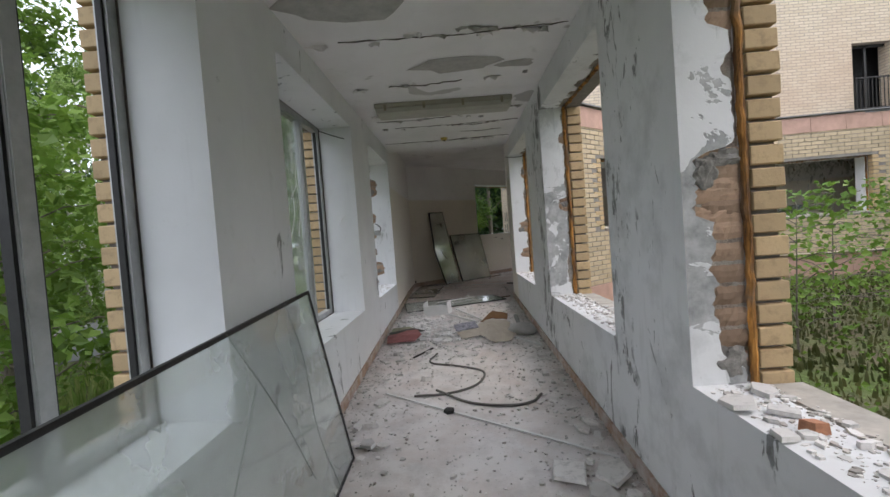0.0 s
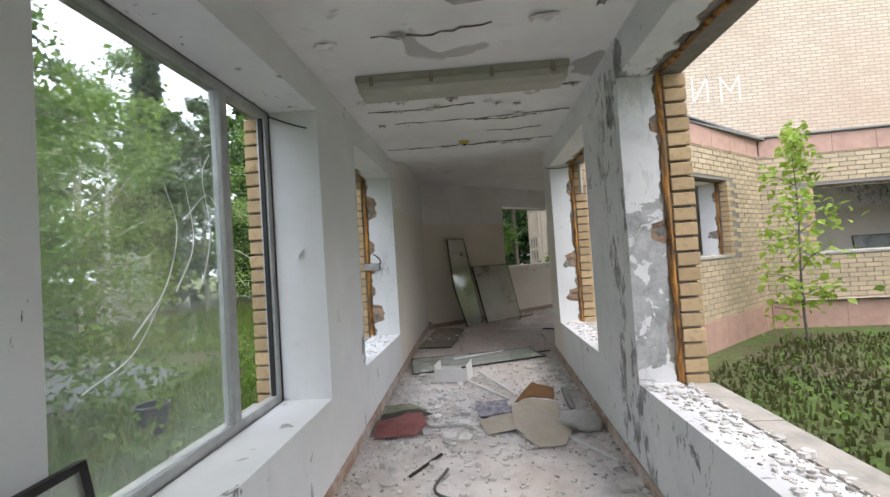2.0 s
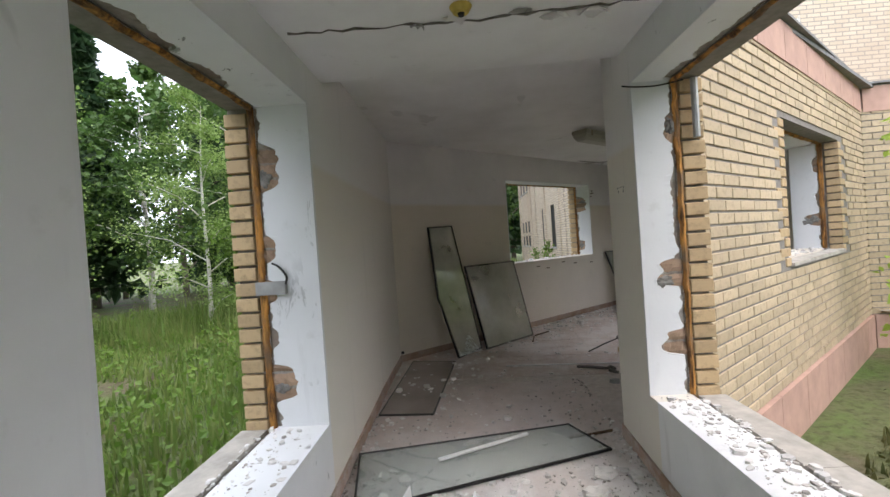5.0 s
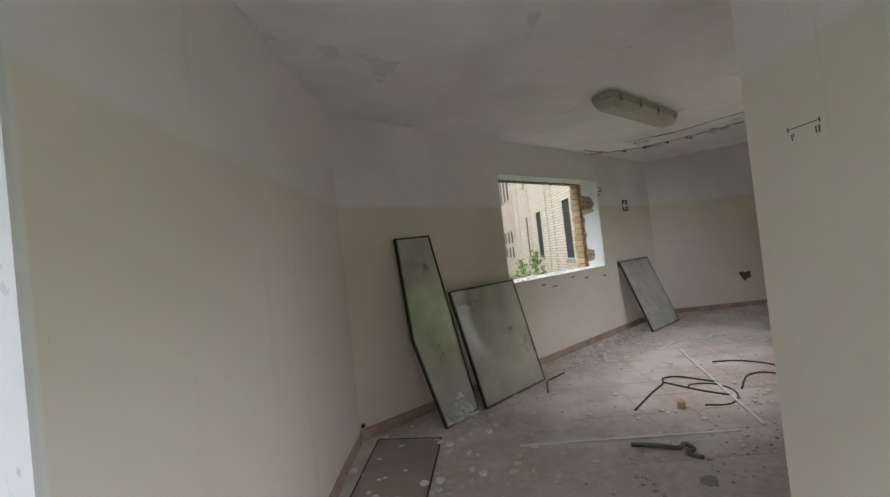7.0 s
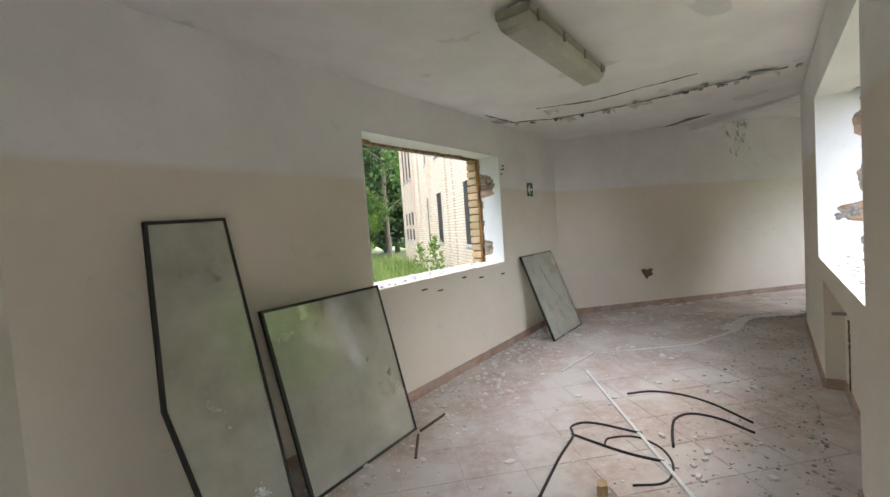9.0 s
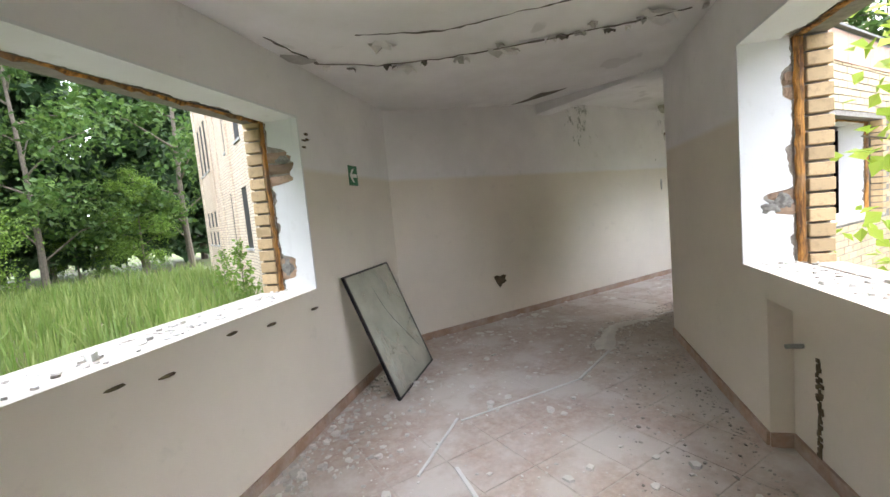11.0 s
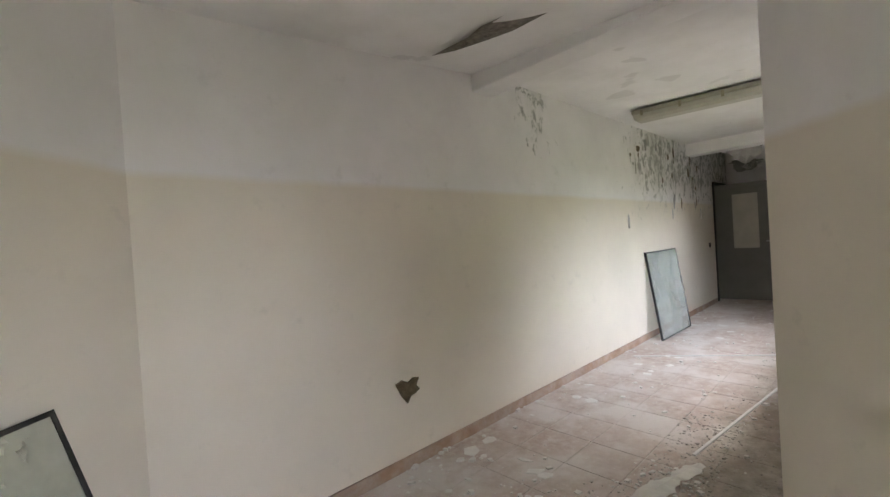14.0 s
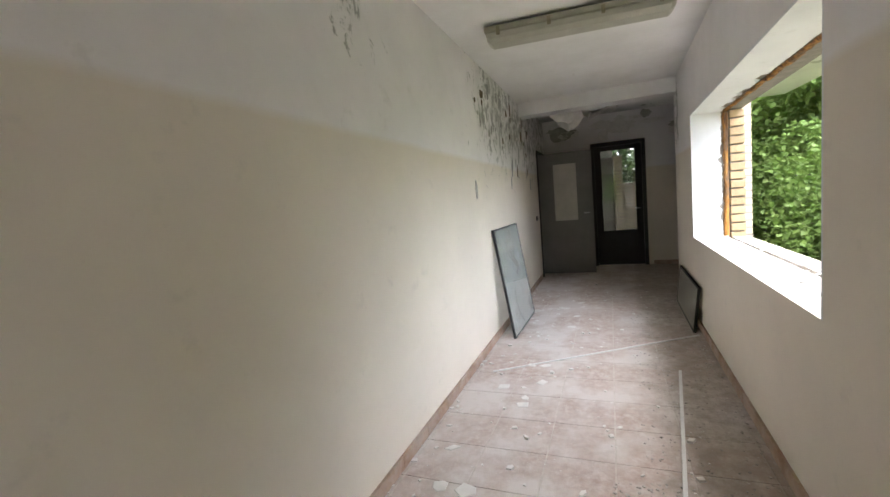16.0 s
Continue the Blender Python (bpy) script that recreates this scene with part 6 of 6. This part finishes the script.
for i in range(60):
    chip(bm, rng, 15.4 + 1.1 * rng.random(), 7.9 + 0.8 * rng.random(), GROUND + 0.05 + 0.75 * rng.random() * rng.random(), 0.08 + 0.1 * rng.random(), 0.6, 0.07)
part("rubble", bm, M_CONC, rw, "heap of broken masonry")
# white ruined wall in the meadow
ws = thing("white_wall_stump", "ruined white wall standing in the meadow", "wall stump", pose(-11.6, 13.8, GROUND, 0, 0, 25))
part("panel", bevelled(boxes((-1.2, 0.35, -0.15, 0.15, 0, 2.6)), 0.02), simple("weathered_white_render", (0.50, 0.49, 0.47), 0.9, 2, 0.15), ws)
part("coping", boxes((-1.3, 0.1, -0.2, 0.2, 2.6, 2.72)), M_DARK, ws)
bk = thing("bucket", "dark blue bucket standing in the weeds", "bucket", pose(-3.35, 4.15, GROUND))
bm = bmesh.new()
bmesh.ops.create_cone(bm, cap_ends=False, segments=20, radius1=0.12, radius2=0.16, depth=0.3, matrix=Matrix.Translation((0, 0, 0.15)))
bmesh.ops.solidify(bm, geom=bm.faces[:], thickness=0.006)
part("body", bm, simple("dark_blue_plastic", (0.03, 0.04, 0.07), 0.5), bk)
bm = bmesh.new()
tube(bm, [(0.16 * math.cos(a), 0.16 * math.sin(a), 0.3) for a in [i * 6.2832 / 24 for i in range(25)]], 0.008, 6)
part("rim", bm, M_CONC, bk)


def leaf_mat(name, a, b):
    m = mat(name, a, 0.55)
    g = G(m)
    r = g.geo.outputs["Random Per Island"]
    c = g.mix(r, a, b)
    c = g.mix(g.ramp(g.noise(0.9, 3), 0.4, 0.7), c, tuple(v * 0.6 for v in a))
    g.colour(c)
    tr = g.n("ShaderNodeBsdfTranslucent")
    g.put(tr.inputs["Color"], c)
    mx = g.n("ShaderNodeMixShader")
    mx.inputs[0].default_value = 0.4
    out = g.t.nodes["Material Output"]
    g.t.links.new(g.b.outputs[0], mx.inputs[1])
    g.t.links.new(tr.outputs[0], mx.inputs[2])
    g.t.links.new(mx.outputs[0], out.inputs["Surface"])
    return m


M_LEAF = leaf_mat("fresh_green_leaves", (0.13, 0.24, 0.035), (0.22, 0.34, 0.06))
M_LEAF3 = leaf_mat("sunlit_small_leaves", (0.22, 0.35, 0.08), (0.36, 0.48, 0.17))
M_MAPLE = leaf_mat("bright_maple_leaves", (0.30, 0.44, 0.06), (0.42, 0.54, 0.11))
M_LEAF2 = leaf_mat("deep_green_leaves", (0.06, 0.13, 0.03), (0.12, 0.20, 0.045))
M_NEEDLE = leaf_mat("dark_spruce_needles", (0.03, 0.07, 0.03), (0.06, 0.11, 0.04))
M_GRASS = leaf_mat("tall_meadow_grass", (0.15, 0.25, 0.05), (0.30, 0.34, 0.12))
M_WEED = leaf_mat("dull_weeds", (0.07, 0.09, 0.026), (0.16, 0.155, 0.06))
M_BARK = simple("grey_bark", (0.14, 0.12, 0.10), 0.9, 12, 0.4)
M_BIRCH = simple("pale_birch_bark", (0.5, 0.48, 0.44), 0.8, 6, 0.4)


def leaves(pts, rng, size, droop=0.3):
    """Folded leaves at the points, as vertex and face lists."""
    vs, fs = [], []
    for p in pts:
        s = size * (0.6 + 0.8 * rng.random())
        e = Euler((rng.uniform(-1, 1), rng.uniform(-1, 1), rng.random() * 6.3))
        a, b, c = e.to_matrix() @ Vector((s, 0, -droop * s)), e.to_matrix() @ Vector((0, s * 0.42, s * 0.1)), e.to_matrix() @ Vector((s * 0.5, 0, 0))
        i = len(vs)
        vs += [p, p + c + b, p + a, p + c - b]
        fs += [(i, i + 1, i + 2), (i, i + 2, i + 3)]
    return vs, fs


def raw(name, vs, fs, material, parent=None):
    me = bpy.data.meshes.new(name)
    me.from_pydata([tuple(v) for v in vs], [], fs)
    me.materials.append(material)
    ob = new(name, me)
    if parent:
        ob.parent = parent
    return ob


def tree(label, h, spread, n, seed, leaf, bark, size, low=0.25, trunk=0.1, group="trees"):
    """Tapered trunk with limbs; the crown is leaves in clumps along the limbs."""
    rng = random.Random(seed)
    ob = thing("tree", label, "tree", None, group)
    bm = bmesh.new()
    lean = rng.uniform(-0.4, 0.4)
    spine = [Vector((lean * (i / 7) ** 2 * h * 0.1, 0.06 * math.sin(i) * h * 0.1, h * i / 7)) for i in range(8)]
    tube(bm, spine, (trunk, trunk * 0.15), 8)
    tips = []
    for k in range(16):
        f = low + (0.97 - low) * k / 15
        a = k * 2.4 + rng.random()
        base = Vector((lean * f * f * h * 0.1, 0, h * f))
        ln = spread * (1.05 - 0.75 * abs(f - 0.45) - 0.35 * f) * (0.7 + 0.5 * rng.random())
        tip = base + Vector((math.cos(a) * ln, math.sin(a) * ln, ln * rng.uniform(0.1, 0.6)))
        mid = (base + tip) / 2 + Vector((0, 0, 0.12 * ln))
        tube(bm, [base, mid, tip], (trunk * 0.35, 0.006), 5)
        tips += [(base, mid, tip, ln)]
    part("trunk", bm, bark, ob)
    pts = []
    for i in range(n):
        base, mid, tip, ln = tips[rng.randrange(16)]
        t = 0.25 + 0.8 * rng.random() ** 0.7
        p = base.lerp(mid, t * 2) if t < 0.5 else mid.lerp(tip, t * 2 - 1)
        r = 0.22 * ln + 0.1
        clump = Vector((math.sin(i // 9 * 1.7), math.cos(i // 9 * 2.3), math.sin(i // 9 * 3.1))) * r * 0.7
        pts.append(p + clump + Vector((rng.gauss(0, r * 0.35), rng.gauss(0, r * 0.35), rng.gauss(0, r * 0.3))))
    vs, fs = leaves(pts, rng, size)
    raw("crown", vs, fs, leaf, ob)
    return ob


def spruce(label, h, n, seed, group="spruces"):
    rng = random.Random(seed)
    ob = thing("spruce", label, "tree", None, group)
    bm = bmesh.new()
    tube(bm, [(0, 0, 0), (0, 0, h * 0.5), (0, 0, h)], (h * 0.014, 0.01), 7)
    part("trunk", bm, M_BARK, ob)
    pts = []
    for i in range(n):
        f = rng.random() ** 0.8
        tier = (int(f * 22) + 0.5) / 22
        r = (1 - tier) * h * 0.2 * (0.2 + 0.8 * rng.random()) * (0.8 + 0.2 * math.sin(tier * 70))
        a = rng.random() * 6.3
        pts.append(Vector((math.cos(a) * r, math.sin(a) * r, h * (0.08 + 0.92 * tier) - 0.25 * r + rng.gauss(0, 0.08))))
    vs, fs = leaves(pts, rng, h * 0.035, 0.5)
    raw("crown", vs, fs, M_NEEDLE, ob)
    return ob


def plant(proto, spots, seed, smin=0.8, smax=1.25):
    rng = random.Random(seed)
    for i, (x, y) in enumerate(spots):
        k = rng.uniform(smin, smax)
        m = Matrix.Translation((x, y, GROUND - 0.03)) @ Matrix.Rotation(rng.random() * 6.3, 4, "Z")
        if i == 0:
            proto.matrix_world = m @ Matrix.Diagonal((k, k, k, 1))
        else:
            c = copy_thing(proto, m)
            c.scale = (k, k, k * rng.uniform(0.9, 1.1))


plant(tree("leafy birch with a pale trunk in the meadow", 9.0, 3.0, 5200, 11, M_LEAF2, M_BIRCH, 0.16, 0.2, 0.12), [(-10.5, 6.6), (-13, 4.5), (-6.3, 15.8), (-15, 10), (-12, 18), (-10.5, -1.0), (-16, 16), (-7.0, 22.0), (-17, 1.0), (-6.5, 17.5)], 1)
plant(tree("bushy young tree with fresh green leaves", 5.0, 2.1, 14000, 12, M_LEAF, M_BARK, 0.07, 0.06, 0.06), [(-5.6, 3.6), (-10.2, 8.0), (-3.8, 13.4), (-8.4, 0.6), (-14.2, 15.5), (-4.5, 28), (1.0, 33), (-1.8, 35), (-14, 7.5), (-6.2, 21.0)], 2)
plant(tree("slender birch with small pale leaves", 7.0, 2.0, 12000, 22, M_LEAF3, M_BIRCH, 0.06, 0.08, 0.07), [(-9.6, 5.2), (-8.9, 9.6), (-11.2, 11.2), (-12.6, 8.6), (-11.8, 4.6), (-6.4, 12.6)], 12)
plant(spruce("tall dark spruce at the forest edge", 15.0, 7500, 13), [(-18, 8), (-20, 13), (-16, 20), (-12, 25), (-21, 3), (-8, 30), (-3, 36), (1.0, 38), (-10, 38), (-22, 18), (-15, 29), (-5, 42), (4.5, 42), (-19, -3)], 3)
plant(tree("tall leafy forest tree", 13.0, 4.2, 7000, 14, M_LEAF2, M_BARK, 0.24, 0.1, 0.16), [(-14, 23), (-6.0, 33), (-1.0, 40), (3.2, 35), (-18, 24), (-2.5, 31), (-24, 9), (-25, 22), (-10, 32), (2.0, 46)], 4)
# dense climbers and trees closing the court
plant(tree("dense leafy tree closing the court", 5.0, 2.4, 34000, 15, M_LEAF3, M_BARK, 0.10, 0.0, 0.09), [(14.2, 3.6), (15.4, 4.3), (16.8, 4.0), (15.0, 2.2), (18.0, 4.6), (17.6, 2.8), (13.4, 1.8), (12.0, 0.2), (16.2, 1.2), (9.2, -3.0), (19.5, 4.2), (6.2, -5.0)], 5)
plant(tree("leafy tree behind the ruin", 6.0, 2.2, 5000, 16, M_LEAF2, M_BARK, 0.15, 0.1, 0.08), [(19.5, 9.4), (21, 7.0), (19, 5.5), (22, 10.5), (18.0, 11.5), (18.6, 8.3), (19.6, 7.5), (18.9, 6.6)], 6)
plant(tree("dense low shrub at the edge of the court", 2.6, 1.5, 11000, 23, M_LEAF3, M_BARK, 0.085, 0.0, 0.04, "court shrubs"), [(12.6, 4.4), (13.6, 5.2), (14.8, 5.6), (11.8, 3.2), (13.0, 3.4), (15.8, 5.8), (11.0, 2.0)], 13)
# saplings close to the walls
plant(tree("low yellow-green shrub in the court", 1.7, 0.6, 420, 21, M_LEAF, M_BARK, 0.07, 0.1, 0.014, "court shrubs"), [(4.7, 3.75), (5.6, 3.6), (6.4, 4.7), (3.6, 2.9)], 10, 0.8, 1.15)
SAPL = [(5.0, 6.8)]
plant(tree("maple sapling with bright leaves in the court", 3.4, 0.62, 620, 17, M_MAPLE, M_BARK, 0.11, 0.12, 0.022, "saplings"), SAPL, 7, 0.95, 1.0)
plant(tree("leafy sapling growing close to the window", 3.6, 0.9, 1700, 18, M_LEAF, M_BARK, 0.1, 0.12, 0.03, "saplings"), [(-2.6, 0.3), (-3.3, 1.7), (-3.6, -0.5), (-4.2, 2.4)], 8, 0.85, 1.1)
plant(tree("weedy sapling against the brick facade", 2.0, 0.4, 300, 19, M_LEAF, M_BARK, 0.12, 0.05, 0.02, "saplings"), [(2.95, 17.4), (2.9, 20.0)], 9, 0.7, 0.9)


def blades(name, label, n, area, h, seed, material):
    rng = random.Random(seed)
    vs, fs = [], []
    for i in range(n):
        x, y = area(rng)
        k = h * (0.35 + 0.9 * rng.random() ** 1.5)
        a = rng.random() * 6.3
        w = 0.012 + 0.012 * rng.random()
        d = Vector((math.cos(a), math.sin(a), 0))
        e = Vector((-d.y, d.x, 0)) * rng.gauss(0, 0.3) * k
        p = Vector((x, y, GROUND - 0.01))
        j = len(vs)
        vs += [p - d * w, p + d * w, p + d * w * 0.7 + e * 0.4 + Vector((0, 0, k * 0.6)), p - d * w * 0.7 + e * 0.4 + Vector((0, 0, k * 0.6)), p + e + Vector((0, 0, k))]
        fs += [(j, j + 1, j + 2, j + 3), (j + 3, j + 2, j + 4)]
    ob = raw(name, vs, fs, material)
    return tagged(ob, label, "grass", kind="stuff")


def near_left(r):
    while True:
        x, y = -1.5 - 11 * r.random() ** 1.4, r.uniform(-3, 15)
        if not (-9 < x < -4.6 and 3.4 < y < 8.4):
            return x, y


blades("meadow_grass", "tall green meadow grass", 26000, near_left, 0.28, 51, M_GRASS)
blades("meadow_grass", "tall pale meadow grass before the facade", 24000, lambda r: (r.uniform(-9, 3.3), 11.2 + 19 * r.random() ** 1.3) if r.random() < 0.85 else (r.uniform(-3.5, 0.4), r.uniform(8.6, 11.5)), 0.62, 52, M_GRASS)
blades("court_weeds", "dull weeds and grass in the court", 12000, lambda r: (lambda x: (x, r.uniform(-1.5, 4.2 + 0.8 * (x - 1.3) if x < 5 else 7.2)))(r.uniform(1.65, 9.8)), 0.11, 53, M_WEED)


def weeds(name, label, n, area, h, seed, material, size):
    rng = random.Random(seed)
    pts = []
    for i in range(n):
        x, y = area(rng)
        k = h * (0.3 + rng.random())
        for j in range(9):
            pts.append(Vector((x + rng.gauss(0, 0.07), y + rng.gauss(0, 0.07), GROUND + k * (j + 0.5) / 9)))
    vs, fs = leaves(pts, rng, size)
    return tagged(raw(name, vs, fs, material), label, "weeds", kind="stuff")


weeds("leafy_weeds", "leafy green weeds along the corridor", 1700, near_left, 0.4, 54, M_LEAF, 0.07)
weeds("leafy_weeds", "low leafy weeds in the court", 520, lambda r: (lambda x: (x, r.uniform(-1.5, 4.2 + 0.8 * (x - 1.3) if x < 5 else 7.2)))(r.uniform(1.7, 9.8)), 0.15, 55, M_WEED, 0.045)
weeds("leafy_weeds", "fresh green weeds standing in the court", 300, lambda r: (lambda x: (x, r.uniform(-1.0, 4.0 + 0.8 * (x - 1.3) if x < 5 else 7.0)))(r.uniform(2.2, 9.8)), 0.30, 56, M_LEAF, 0.045)


# ---- roof slabs closing the wing ----
tagged(link("roof_slab", boxes((-1.2, 1.45, -3.6, 4.9, 2.72, 2.94)), M_ROOF), "flat grey roof slab", "roof", kind="structure")
tagged(link("roof_slab_bend", prism([(-1.2, 4.9), (1.45, 4.9), (5.5, 8.1), (13.1, 7.5), (13.1, 10.4), (3.2, 10.85), (-1.2, 7.1)], 2.905, 2.945), M_ROOF), "flat grey roof slab", "roof", kind="structure")

# ---- bricks, course by course ----
for parent_ob, length, at in PENDING_BRICKS:
    o = new("brick", brick_piece(length, M_BRICK))
    o.parent = parent_ob
    o.matrix_local = Matrix.Translation(at)


def brick_field(wall_name, s_near, material):
    """Running bond over the skin; those on the stretch s_near are pieces of their own, the rest is joined."""
    ob, m, n, holes, top, ext = WALLS[wall_name][:6]
    leaf, gap = BUILD_UP[wall_name]
    rng = random.Random(len(wall_name))
    bm = bmesh.new()
    y = leaf + gap
    c = 0
    z = -0.05
    while z < 2.6:
        s = (0.0 if c % 2 else -0.13) + (0.2 if ext[0] < 0 else 0)
        while s < n - (0.2 if ext[1] < 0 else 0):
            a, b = max(s, 0.02), min(s + BRICK_L, n - 0.02)
            clear = all(not (a < h[1] + 0.13 and b > h[0] - 0.13 and z + BRICK_H > h[2] - 0.05 and z < h[3] + 0.005) for h in holes)
            if clear and b - a > 0.05:
                if s_near[0] < s < s_near[1] and b - a > 0.249:
                    o = new("brick", brick_piece(0.25, material))
                    o.parent = ob
                    o.matrix_local = Matrix.Translation((a, y + 0.004 * rng.random(), z))
                else:
                    d = 0.004 * rng.random()
                    box(bm, a, b - 0.002, y + 0.02, y + SKIN + d, z, z + BRICK_H)
            s += BRICK_L + 0.012
        z += COURSE
        c += 1
    me = bpy.data.meshes.new("brickwork")
    bm.to_mesh(me)
    bm.free()
    me.materials.append(material)
    o = new("brickwork", me)
    o.parent = ob
    tagged(o, "joined pale facing bricks", kind="stuff")


brick_field("wall_court_bend", (3.6, 5.3), M_BRICKP)
brick_field("wall_court_east", (-2, -1), M_BRICKP)

# ---- floor tiles ----
TILE = 0.338
tile_mesh = bpy.data.meshes.new("tile")
bm = boxes((0, TILE - 0.008, 0, TILE - 0.008, -0.006, 0))
bmesh.ops.bevel(bm, geom=[e for e in bm.edges if e.verts[0].co.z > -0.001 and e.verts[1].co.z > -0.001], offset=0.001, segments=1, affect="EDGES")
bm.to_mesh(tile_mesh)
bm.free()
tile_mesh.materials.append(M_TILE)
rng = random.Random(8)


def inside(x, y):
    w = y < 7.48 + 0.875 * x and y < 10.53 - 0.048 * x
    s = x < 0.975 or x > 5.183 or y > 5.03 + 0.847 * (x - 0.975)
    t = x < 5.183 or y > 8.59 - 0.075 * (x - 5.183) or x > 10.1
    return w and s and t and x > -0.72 and y > 6.02 and x < 12.6 and y > 7.75 * (x > 10.1)


turn = Matrix.Rotation(math.atan(-0.055), 4, "Z")
count = 0
rest_v, rest_f = [], []
for i in range(-30, 45):
    for j in range(-20, 20):
        p = Matrix.Translation((6.21, 9.55, 0)) @ turn @ Vector((i * TILE, j * TILE, 0))
        corners = [p + turn @ Vector((a, b, 0)) for a, b in ((0, 0), (TILE, 0), (TILE, TILE), (0, TILE))]
        if not any(inside(*c.xy) for c in corners) or min(c.y for c in corners) < 6.02:
            continue
        m = Matrix.Translation(p + Vector((0, 0, 0.0008 * rng.random()))) @ turn @ Euler((0.002 * (rng.random() - 0.5), 0.002 * (rng.random() - 0.5), 0)).to_matrix().to_4x4()
        if 4.4 < p.x < 11.6 and count < 300:
            o = new("tile", tile_mesh)
            o.parent = FLOOR2
            o.matrix_local = m
            count += 1
        else:
            k = len(rest_v)
            rest_v += [m @ v.co for v in tile_mesh.vertices]
            rest_f += [tuple(k + q for q in f.vertices) for f in tile_mesh.polygons]
rest = raw("tile_field", rest_v, rest_f, M_TILE, FLOOR2)
tagged(rest, "joined dusty terracotta floor tiles", kind="stuff")
